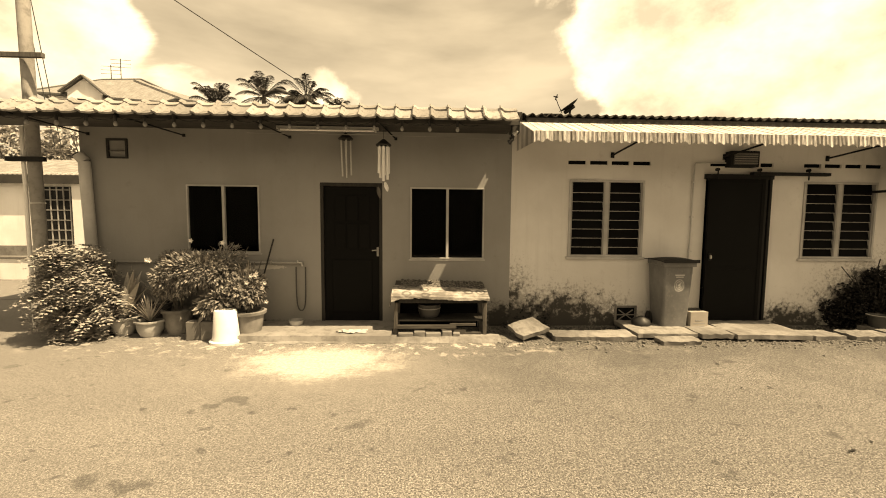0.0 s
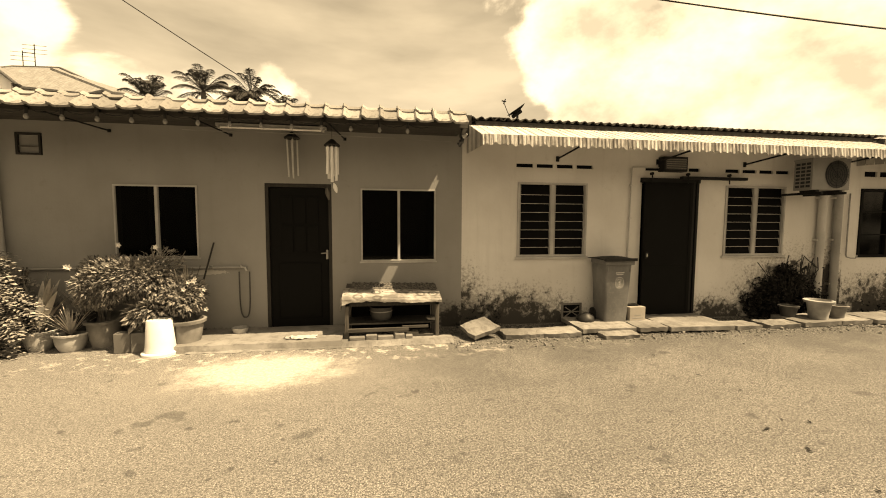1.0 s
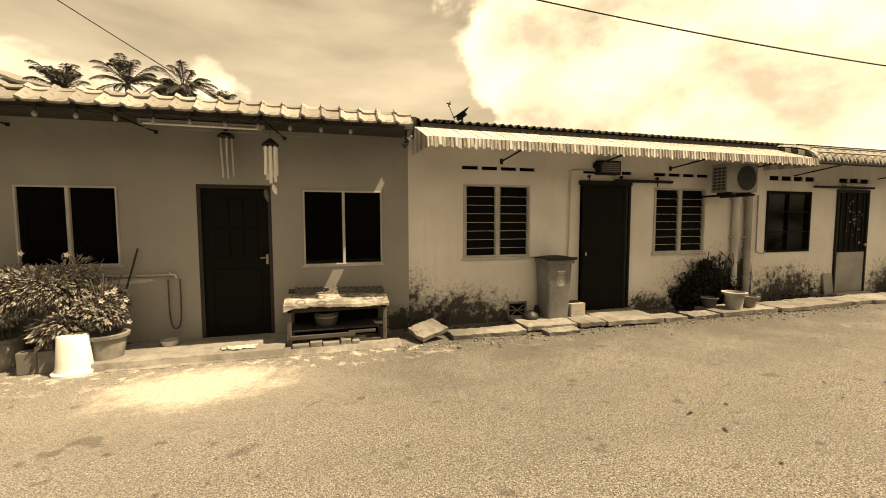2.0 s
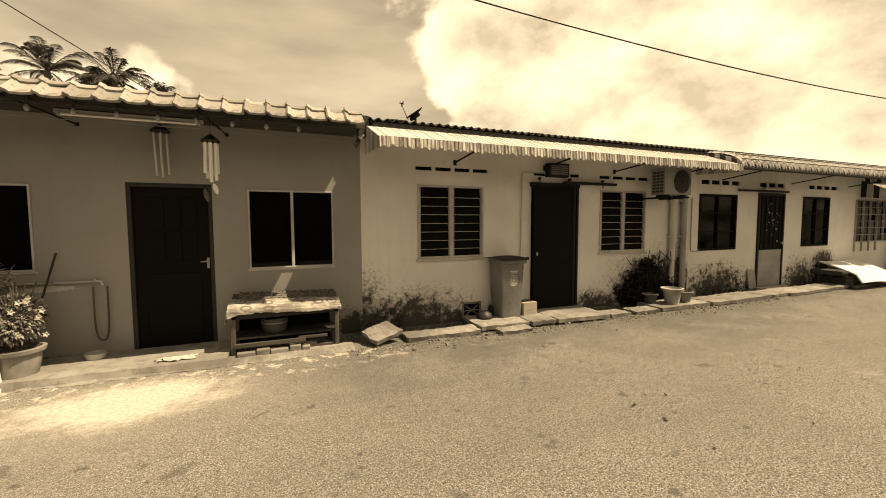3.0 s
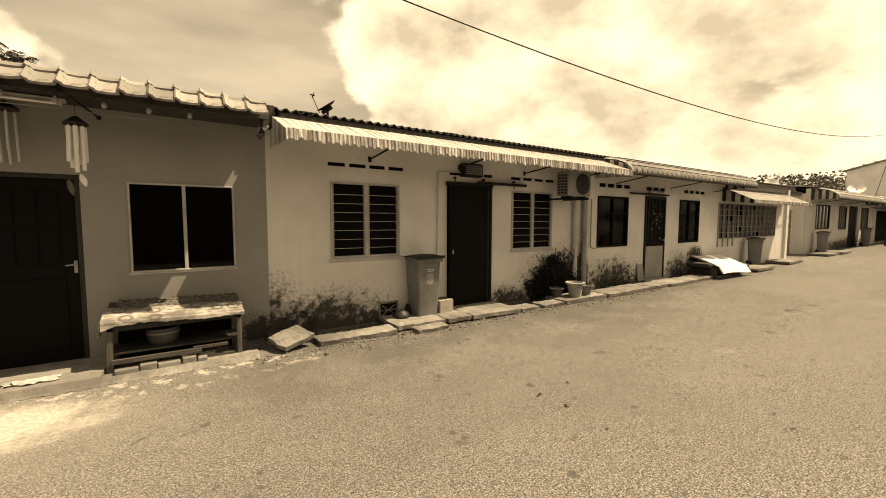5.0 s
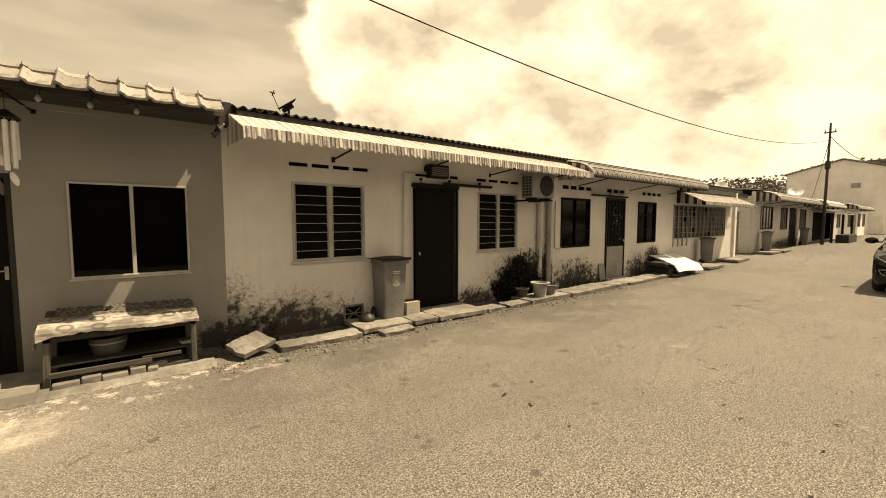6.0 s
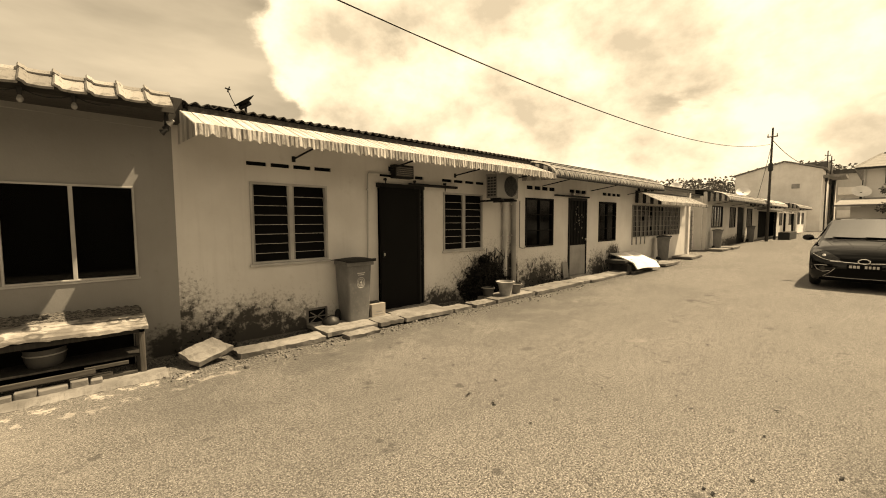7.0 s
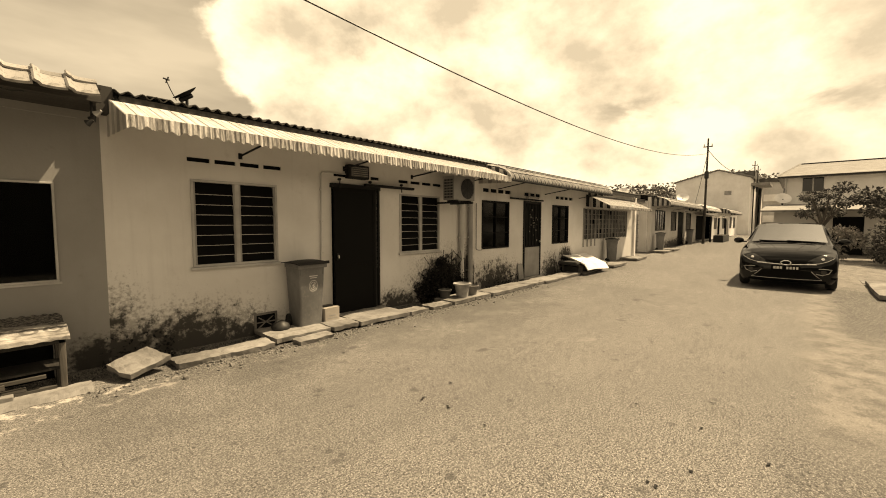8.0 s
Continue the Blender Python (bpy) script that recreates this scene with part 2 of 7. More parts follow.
    gravel = k.mix(k.step(k.noise(34, 4, 0.85, offset=12.0), 0.44, 0.58), g(0.028, 0.04), k.mix(fleck, g(0.13, 0.05), g(0.36, 0.05)))
    c = k.mix(k.math("MULTIPLY", wash, 0.75), c, gravel)
    # pale dust and loose stones along the far verge, with a dark gravelly hollow
    wob = k.math("MULTIPLY", k.math("SUBTRACT", k.noise(1.7, 8, 0.7), 0.5), 0.75)
    edge = k.math("ADD", y, wob)
    dust = k.math("MULTIPLY", k.step(edge, -0.1, 0.3, 1, 0), k.step(x, 2.6, 4.6))
    earth = k.mix(k.step(k.noise(3.3, 8, 0.8, offset=19.0), 0.38, 0.62), g(0.1, 0.08), g(0.24, 0.08))
    earth = k.mix(k.step(k.noise(40, 4, 0.8, offset=23.0), 0.54, 0.66, 0, 0.7), earth, g(0.05, 0.05))
    c = k.mix(k.math("MULTIPLY", dust, 0.6), c, earth)
    hollow = k.math("MULTIPLY", k.step(edge, -0.45, -0.15, 1, 0), k.math("MULTIPLY", k.step(x, 7.0, 8.4), k.step(x, 12.5, 14.5, 1, 0)))
    near = k.math("MULTIPLY", k.step(edge, 0.12, 0.5, 1, 0), k.step(x, 3.2, 4.4, 1, 0))
    c = k.mix(k.math("MULTIPLY", k.math("MAXIMUM", hollow, k.math("MULTIPLY", near, 0.6)), 0.9), c, gravel)
    k.colour(c)
    h = k.math("ADD", k.math("MULTIPLY", stone, 1.0), k.math("ADD", k.math("MULTIPLY", grit, 0.9), k.math("MULTIPLY", mid, 1.5)))
    return k.bump(h, 0.5, 0.005).m


def mat_glass(name, tint=0.02, rough=0.04):
    """Old window glass with a dark room behind it."""
    k = Mat(name, rough, spec=0.5)
    k.colour(g(tint))
    return k.m


M = {}
M["wall_a"] = mat_plaster("plaster_a", 0.27, [(0.55, 0.1, 0.3, 0.3), (-3.0, 0.0, 3.0, 0.1)], streak=0.2, bare=[(-2.74, 0.85, 0.26, 0.035)])
M["wall_b"] = mat_plaster("plaster_b", 0.68, [(0.72, 0.0, 0.55, 0.95), (1.5, 0.0, 1.3, 0.66), (2.2, 0.0, 0.7, 0.35), (3.0, 0.0, 0.9, 0.2), (4.95, 0.0, 0.8, 0.4), (6.3, 0.1, 1.25, 1.1), (7.05, 0.5, 0.4, 0.75), (7.5, 0.2, 0.5, 0.7)])
M["wall_c"] = mat_plaster("plaster_c", 0.7, [(8.3, 0.0, 1.6, 0.8), (11.3, 0.0, 0.8, 0.8), (12.3, 0.55, 0.6, 0.4)])
M["wall_far"] = mat_plaster("plaster_far", 0.6, [(28, 0.3, 5, 0.5)])
M["wall_white"] = mat_plaster("plaster_white", 0.82, streak=0.3)
M["concrete"] = mat_concrete("concrete", 0.42)
M["concrete_dark"] = mat_concrete("concrete_dark", 0.2)
M["road"] = mat_road()
M["frame_white"] = mat_plain("painted_frame", 0.42, 0.5)
M["dark_wood"] = mat_wood("dark_timber", 0.025, 2)
M["dark_metal"] = mat_plain("dark_metal", 0.014, 0.7, spec=0.2)
M["door_dark"] = mat_plain("dark_door_paint", 0.005, 0.7, spec=0.1)
M["glass"] = mat_glass("dark_glass")
# near black that stands in for shade inside rooms, slots and other openings
M["void"] = mat_plain("painted_dark", 0.008, 0.95, spec=0.05)
M["sheet"] = mat_plain("zinc_sheet", 0.5, 0.5, vary=0.35, scale=3)
M["rust"] = mat_plain("rusty_sheet", 0.035, 0.8, warm=0.1, vary=0.5)


def mat_pane(name, tint=0.6, rough=0.03):
    """Clear window glass in a thin pane: it lets the room show and mirrors the street."""
    k = Mat(name, rough)
    nt = k.nt
    clear, gloss, mixer, fres = k.N("ShaderNodeBsdfTransparent"), k.N("ShaderNodeBsdfGlossy"), k.N("ShaderNodeMixShader"), k.N("ShaderNodeFresnel")
    clear.inputs[0].default_value = (tint, tint, tint, 1)
    gloss.inputs["Roughness"].default_value = rough
    fres.inputs[0].default_value = 1.33
    k.L(fres.outputs[0], mixer.inputs[0])
    k.L(clear.outputs[0], mixer.inputs[1])
    k.L(gloss.outputs[0], mixer.inputs[2])
    k.L(mixer.outputs[0], nt.nodes["Material Output"].inputs["Surface"])
    return k.m


def mat_leaf(name, dark, light):
    """Leaves: each its own shade, a little light shining through."""
    k = Mat(name, 0.62, spec=0.22)
    r = k.island()
    c = k.mix(r, g(dark, 0.02), g(light, 0.08))
    c = k.mix(k.step(k.noise(30, 3), 0.5, 0.75, 0, 0.4), c, g(dark * 0.7))
    k.colour(c)
    k.b.inputs["Subsurface Weight"].default_value = 0.0
    return k.m


def mat_tile():
    """Weathered concrete roof tile, each piece its own shade, with lichen specks and dirt along the laps."""
    k = Mat("roof_tile_weathered", 0.9, spec=0.2)
    c = k.mix(k.chance(), g(0.2, 0.05), g(0.36, 0.05))
    c = k.mix(k.step(k.noise(16, 6, 0.7), 0.48, 0.7, 0, 0.7), c, g(0.1, 0.06))
    c = k.mix(k.step(k.noise(70, 4, 0.7), 0.56, 0.7, 0, 0.8), c, g(0.05, 0.05))
    return k.colour(c).bump(k.noise(40, 5, 0.7), 0.5, 0.006).m


def mat_zinc(name, base, pitch, rough=0.5):
    """Weathered ribbed sheet: dirt runs down the slope, each strip a little different."""
    k = Mat(name, rough, 0.0, 0.4).world()
    run = k.noise(3.0, 6, 0.65, stretch=(6, 0.5, 0.5))
    dirt = k.noise(11, 6, 0.7)
    c = k.mix(k.step(run, 0.38, 0.68), g(base * 0.62, 0.05), g(base * 1.1, 0.03))
    c = k.mix(k.step(dirt, 0.52, 0.75, 0, 0.6), c, g(base * 0.35, 0.08))
    return k.colour(c).bump(dirt, 0.3, 0.004).m


def mat_cloth():
    """Printed oilcloth: pale, with dark rings and blots of a worn pattern."""
    k = Mat("oilcloth", 0.5, spec=0.4).world()
    v = k.voronoi(5.0)
    ring = k.math("MULTIPLY", k.step(v, 0.2, 0.25), k.step(v, 0.33, 0.38, 1, 0))
    blot = k.math("MULTIPLY", k.step(v, 0.1, 0.14, 1, 0), k.step(k.noise(3.1, 3, offset=8.0), 0.5, 0.54))
    c = k.mix(k.step(k.noise(5, 5), 0.35, 0.7), g(0.17, 0.07), g(0.46, 0.06))
    c = k.mix(k.step(k.noise(6, 6, 0.7, stretch=(0.5, 5, 5), offset=4.0), 0.48, 0.62, 0, 0.75), c, g(0.07, 0.1))
    c = k.mix(k.math("MULTIPLY", k.math("MAXIMUM", ring, blot), 0.65), c, g(0.06, 0.1))
    c = k.mix(k.step(k.noise(18, 6, 0.7), 0.52, 0.72, 0, 0.7), c, g(0.12, 0.08))
    return k.colour(c).bump(k.noise(14, 4), 0.6, 0.012).m


def mat_woven():
    """Dark plaited mat: short strands over and under, paler on the crowns."""
    k = Mat("woven_mat", 0.8, spec=0.2).world()
    n = k.noise(9, 5, 0.7, stretch=(3, 9, 1))
    c = k.mix(k.step(n, 0.42, 0.6), g(0.03, 0.08), g(0.16, 0.07))
    return k.colour(c).bump(n, 0.6, 0.006).m


def mat_bin():
    k = Mat("bin_plastic", 0.5, spec=0.35)
    c = k.mix(k.step(k.noise(3, 5), 0.35, 0.7), g(0.13), g(0.19))
    c = k.mix(k.step(k.noise(30, 5, 0.7), 0.52, 0.75, 0, 0.6), c, g(0.26, 0.05))
    return k.colour(c).bump(k.noise(120, 3), 0.2, 0.002).m


def mat_paint_car():
    k = Mat("car_paint", 0.5, 0.0, 0.0)
    c = k.mix(k.step(k.noise(2, 4), 0.3, 0.7), g(0.002), g(0.005))
    c = k.mix(k.step(k.noise(60, 4, 0.7), 0.66, 0.8, 0, 0.1), c, g(0.08, 0.08))
    k.colour(c)
    k.b.inputs["Coat Weight"].default_value, k.b.inputs["Coat Roughness"].default_value = 0.65, 0.02
    return k.m


M["pane"] = mat_pane("window_pane", 0.3)
M["tile"] = mat_tile()
M["zinc"] = mat_zinc("zinc_awning", 0.62, 0.1)
M["zinc_old"] = mat_zinc("old_awning_sheet", 0.4, 0.12, 0.7)
M["cloth"] = mat_cloth()
M["bin"] = mat_bin()
M["bin_lid"] = mat_plain("bin_lid_plastic", 0.02, 0.6, spec=0.2)
M["white"] = mat_plain("white_plastic", 0.8, 0.45, vary=0.12)
M["pvc"] = mat_plain("pvc_pipe", 0.5, 0.5, vary=0.25, scale=3)
M["pipe_grey"] = mat_plain("grey_pipe", 0.3, 0.55, vary=0.35, scale=3)
M["steel"] = mat_plain("steel", 0.6, 0.35, metal=0.9, vary=0.15)
M["chrome"] = mat_plain("chrome", 0.8, 0.12, metal=1.0, vary=0.05)
M["rubber"] = mat_plain("rubber", 0.02, 0.85)
M["black"] = mat_plain("black_plastic", 0.02, 0.5)
M["wood_old"] = mat_wood("weathered_wood", 0.1, 2)
M["wood_plank"] = mat_wood("weathered_plank", 0.07, 0)
M["carton"] = mat_plain("cardboard", 0.34, 0.85, warm=0.1, vary=0.2)
M["pot_clay"] = mat_plain("clay_pot", 0.24, 0.6, warm=0.05, vary=0.6)
M["pot_pale"] = mat_plain("pale_pot", 0.42, 0.6, vary=0.5)
M["pot_dark"] = mat_plain("dark_pot", 0.06, 0.55, vary=0.4)
M["soil"] = mat_plain("soil", 0.05, 0.95, warm=0.15, vary=0.5, scale=30, bump=0.8)
M["leaf_fern"] = mat_leaf("fern_leaf", 0.16, 0.42)
M["leaf_dark"] = mat_leaf("dark_leaf", 0.09, 0.32)
M["leaf_pale"] = mat_leaf("pale_leaf", 0.3, 0.55)
M["flower"] = mat_leaf("pale_blossom", 0.55, 0.8)
M["leaf_tree"] = mat_leaf("tree_leaf", 0.03, 0.1)
M["leaf_palm"] = mat_leaf("palm_leaf", 0.025, 0.09)
M["leaf_hill"] = mat_leaf("hill_leaf", 0.1, 0.2)
M["bark"] = mat_wood("bark", 0.12, 2, 0.95)
M["pole"] = mat_concrete("pole_concrete", 0.36)
M["pole_dark"] = mat_wood("tarred_pole", 0.05, 2)
M["brick"] = mat_concrete("old_brick", 0.25, 0.45)
M["slab"] = mat_concrete("drain_slab", 0.26, 0.55)
M["step"] = mat_concrete("step_cement", 0.27, 0.35)
M["mat_woven"] = mat_woven()
M["car_paint"] = mat_paint_car()
M["lamp_glass"] = mat_plain("lamp_cover", 0.24, 0.08, vary=0.1, spec=0.6)
M["bar"] = mat_plain("pale_print", 0.6, 0.6, vary=0.1)
M["roof_far"] = mat_zinc("far_roof", 0.26, 0.3, 0.8)
M["roof_dark"] = mat_zinc("dark_far_roof", 0.1, 0.3, 0.8)
# dark tone of the added unseen walls, kept low to darken window reflections
M["wall_dim"] = mat_plaster("unseen_wall_dark", 0.16, streak=0.3)
M["soffit"] = mat_wood("soffit_board", 0.05, 0)
M["box_dark"] = mat_plain("dark_trough", 0.03, 0.8)
M["louvre"] = mat_plain("louvre_glass", 0.006, 0.7, vary=0.3, spec=0.03)
M["leaf_dead"] = mat_leaf("dead_leaf", 0.004, 0.016)
# pale tone that paints the sky's glint on the louvre blade edges
M["glass_edge"] = mat_plain("blade_edge_glint", 0.55, 0.4, vary=0.2)

# ---- mesh helpers ----
def box(bm, x0, x1, y0, y1, z0, z1, bevel=0.0, m=None):
    """A box, with softened edges where bevel is given, turned by m."""
    ret = bmesh.ops.create_cube(bm, size=1)
    vs = ret["verts"]
    for v in vs:
        v.co = Vector((x0 if v.co.x < 0 else x1, y0 if v.co.y < 0 else y1, z0 if v.co.z < 0 else z1))
    if bevel:
        es = list({e for v in vs for e in v.link_edges})
        out = bmesh.ops.bevel(bm, geom=es, offset=bevel, segments=2, affect="EDGES", profile=0.6)
        vs = list({v for f in out["faces"] for v in f.verts} | {v for v in vs if v.is_valid})
    if m is not None:
        bmesh.ops.transform(bm, matrix=m, verts=[v for v in vs if v.is_valid])
    return vs


def rod(bm, a, b, r, r2=None, seg=10, caps=True):
    """A round bar from a to b."""
    a, b = Vector(a), Vector(b)
    d = b - a
    m = Matrix.Translation((a + b) / 2) @ d.to_track_quat("Z", "Y").to_matrix().to_4x4()
    return bmesh.ops.create_cone(bm, cap_ends=caps, segments=seg, radius1=r, radius2=r if r2 is None else r2, depth=d.length, matrix=m)["verts"]


def lathe(bm, prof, seg=24, at=(0, 0, 0), squash=1.0, twist=0.0):
    """A turned form from pairs of radius and height; open where the profile is."""
    rings = []
    for r, z in prof:
        rings.append([bm.verts.new((at[0] + r * math.cos(2 * math.pi * i / seg + twist), at[1] + squash * r * math.sin(2 * math.pi * i / seg + twist), at[2] + z)) for i in range(seg)])
    for p, q in zip(rings, rings[1:]):
        for i in range(seg):
            bm.faces.new((p[i], p[(i + 1) % seg], q[(i + 1) % seg], q[i]))
    if prof[0][0] > 0.001:
        bm.faces.new(rings[0][::-1])
    return rings


def tube(bm, pts, r, seg=8):
    """A bent pipe through pts."""
    pts = [Vector(p) for p in pts]
    rings = []
    for i, p in enumerate(pts):
        d = (pts[min(i + 1, len(pts) - 1)] - pts[max(i - 1, 0)]).normalized()
        q = d.to_track_quat("Z", "Y")
        rings.append([bm.verts.new(p + q @ Vector((r * math.cos(2 * math.pi * k / seg), r * math.sin(2 * math.pi * k / seg), 0))) for k in range(seg)])
    # keep neighbouring rings aligned
    for a, b in zip(rings, rings[1:]):
        best = min(range(seg), key=lambda s: sum((a[k].co - b[(k + s) % seg].co).length for k in range(seg)))
        b[:] = b[best:] + b[:best]
        for k in range(seg):
            bm.faces.new((a[k], a[(k + 1) % seg], b[(k + 1) % seg], b[k]))
    bm.faces.new(rings[0][::-1])
    bm.faces.new(rings[-1])


def sheet(bm, f, nu, nv):
    """A grid of faces over f(u, v), u and v from 0 to 1."""
    grid = [[bm.verts.new(f(i / nu, j / nv)) for j in range(nv + 1)] for i in range(nu + 1)]
    for i in range(nu):
        for j in range(nv):
            bm.faces.new((grid[i][j], grid[i + 1][j], grid[i + 1][j + 1], grid[i][j + 1]))
    return grid


def solid(bm, t):
    """Gives a sheet its thickness."""
    bmesh.ops.recalc_face_normals(bm, faces=bm.faces)
    bmesh.ops.solidify(bm, geom=list(bm.faces), thickness=t)


def part(name, bm, material, parent=None, label="", smooth=False):
    me = bpy.data.meshes.new(name)
    bmesh.ops.recalc_face_normals(bm, faces=bm.faces)
    bm.to_mesh(me)
    bm.free()
    if smooth:
        me.shade_smooth()
        me.set_sharp_from_angle(angle=radians(40))
    me.materials.append(M[material] if isinstance(material, str) else material)
    ob = new(name, me)
    ob.parent = parent
    if label:
        ob["label"] = label
    return ob


def boxes(name, rows, material, parent=None, label="", bevel=0.0):
    bm = bmesh.new()
    for r in rows:
        box(bm, *r, bevel=bevel)
    return part(name, bm, material, parent, label)


def thing(name, at, label, category, group="", kind="", turn=0.0):
    ob = new(name)
    ob.matrix_basis = pose(*at, 0, 0, turn)
    ob.empty_display_size = 0.2
    return tagged(ob, label, category, group, kind)


def wall(name, x0, x1, z0, z1, y, thick, holes, material, label, category="wall", parent=None):
    """An upright wall along x with its face at y and openings (x0, x1, z0, z1) right through it."""
    xs = sorted({x0, x1, *[h[0] for h in holes], *[h[1] for h in holes]})
    zs = sorted({z0, z1, *[h[2] for h in holes], *[h[3] for h in holes]})
    gone = lambda i, j: not (0 <= i < len(xs) - 1 and 0 <= j < len(zs) - 1) or any(
        h[0] - 1e-6 < (xs[i] + xs[i + 1]) / 2 < h[1] + 1e-6 and h[2] < (zs[j] + zs[j + 1]) / 2 < h[3] for h in holes)
    bm = bmesh.new()
    keep = {}

    def vert(*c):
        if c not in keep:
            keep[c] = bm.verts.new(c)
        return keep[c]

    for i in range(len(xs) - 1):
        for j in range(len(zs) - 1):
            if gone(i, j):
                continue
            a, b, c, d = xs[i], xs[i + 1], zs[j], zs[j + 1]
            for yy in (y, y + thick):
                bm.faces.new([vert(p, yy, q) for p, q in ((a, c), (b, c), (b, d), (a, d))])
            for di, dj, e in ((-1, 0, ((a, c), (a, d))), (1, 0, ((b, c), (b, d))), (0, -1, ((a, c), (b, c))), (0, 1, ((a, d), (b, d)))):
                if gone(i + di, j + dj):
                    (p, q), (r, s) = e
                    bm.faces.new([vert(p, y, q), vert(r, y, s), vert(r, y + thick, s), vert(p, y + thick, q)])
    return tagged(part(name, bm, material, parent), label, category, kind="structure") if parent is None else part(name, bm, material, parent)


# ---- ground ----
def rise(x):
    t = min(max((x - 11) / 22, 0), 1)
    return 0.24 * t * t * (3 - 2 * t)


def build_ground():
    xs = [-400, -60, -14, -5.2, -0.95, 0.3, 3, 7, 13.4, 16, 20, 24, 28, 33, 45, 70, 150, 700]
    ys = [-500, -60, -12, -3, -1.0, 1, 3, 5.43, 5.84, 9, 20, 80, 600]
    bm = bmesh.new()
    v = {(i, j): bm.verts.new((x, y, rise(x))) for i, x in enumerate(xs) for j, y in enumerate(ys)}
    for i in range(len(xs) - 1):
        for j in range(len(ys) - 1):
            if ys[j] == 5.43 and -0.95 <= xs[i] < 13.4:
                a, b, c, d = xs[i], xs[i + 1], ys[j], ys[j + 1]
                low = [bm.verts.new((p, q, -0.4)) for p, q in ((a, c), (b, c), (b, d), (a, d))]
                bm.faces.new(low)
                top = [v[i, j], v[i + 1, j], v[i + 1, j + 1], v[i, j + 1]]
                bm.faces.new((top[0], top[1], low[1], low[0]))
                bm.faces.new((top[2], top[3], low[3], low[2]))
                if a == -0.95:
                    bm.faces.new((top[3], top[0], low[0], low[3]))
                if b == 13.4:
                    bm.faces.new((top[1], top[2], low[2], low[1]))
                continue
            bm.faces.new((v[i, j], v[i + 1, j], v[i + 1, j + 1], v[i, j + 1]))
    tagged(part("road", bm, "road"), "worn grey asphalt lane with dusty verge and pale cement spill", "road", kind="structure")


build_ground()
WY = 5.92          # face of the terrace

# house A: sliding windows and a dark door
HOLES_A = [(-3.825, -2.835, 1.05, 1.995), (-2.0, -1.13, 0.06, 2.045), (-0.735, 0.318, 0.976, 1.993), (-4.875, -4.58, 2.335, 2.605)]
wall("wall_a", -5.22, 0.70, 0.0, 2.86, WY, 0.15, HOLES_A, "wall_a", "grey plastered front wall of the shaded house")
VENTS = lambda x0, n, w, gap, z0, z1: [(x0 + i * (w + gap), x0 + i * (w + gap) + w, z0, z1) for i in range(n)]
HOLES_B = [(1.54, 2.643, 1.02, 2.128), (3.55, 4.48, 0.05, 2.16), (5.03, 6.16, 1.01, 2.14)] + VENTS(1.515, 4, 0.26, 0.055, 2.345, 2.40) + VENTS(3.6, 1, 0.26, 0.05, 2.345, 2.40) + VENTS(4.35, 1, 0.2, 0.05, 2.345, 2.40) + VENTS(5.01, 4, 0.26, 0.055, 2.345, 2.40)
wall("wall_b", 0.70, 7.38, -0.4, 2.95, WY + 0.004, 0.15, HOLES_B, "wall_b", "cream plastered front wall with mould stains along its foot")
HOLES_C = [(7.67, 8.868, 0.955, 2.137), (9.60, 10.56, 0.05, 2.2), (11.32, 12.46, 0.95, 2.15)] + VENTS(7.72, 4, 0.26, 0.06, 2.34, 2.43) + VENTS(9.65, 3, 0.26, 0.06, 2.34, 2.43) + VENTS(11.55, 4, 0.26, 0.06, 2.34, 2.43)
wall("wall_c", 7.38, 13.52, -0.4, 2.95, WY + 0.008, 0.15, HOLES_C, "wall_c", "pale plastered front wall with a mouldy foot")
# the rooms behind the openings, closed, their darkness painted in near black
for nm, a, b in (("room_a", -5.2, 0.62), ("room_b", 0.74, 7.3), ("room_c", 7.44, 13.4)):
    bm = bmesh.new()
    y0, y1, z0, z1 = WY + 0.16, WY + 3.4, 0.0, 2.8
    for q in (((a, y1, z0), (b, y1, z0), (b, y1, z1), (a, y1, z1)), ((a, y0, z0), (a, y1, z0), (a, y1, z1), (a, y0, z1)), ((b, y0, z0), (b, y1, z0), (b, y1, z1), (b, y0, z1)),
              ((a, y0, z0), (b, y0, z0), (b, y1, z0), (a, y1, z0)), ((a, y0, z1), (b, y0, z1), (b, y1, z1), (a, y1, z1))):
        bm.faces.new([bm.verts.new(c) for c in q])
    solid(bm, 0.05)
    tagged(part(nm, bm, "void"), "black surfaces painted as the dark behind the front wall", "room", kind="structure")

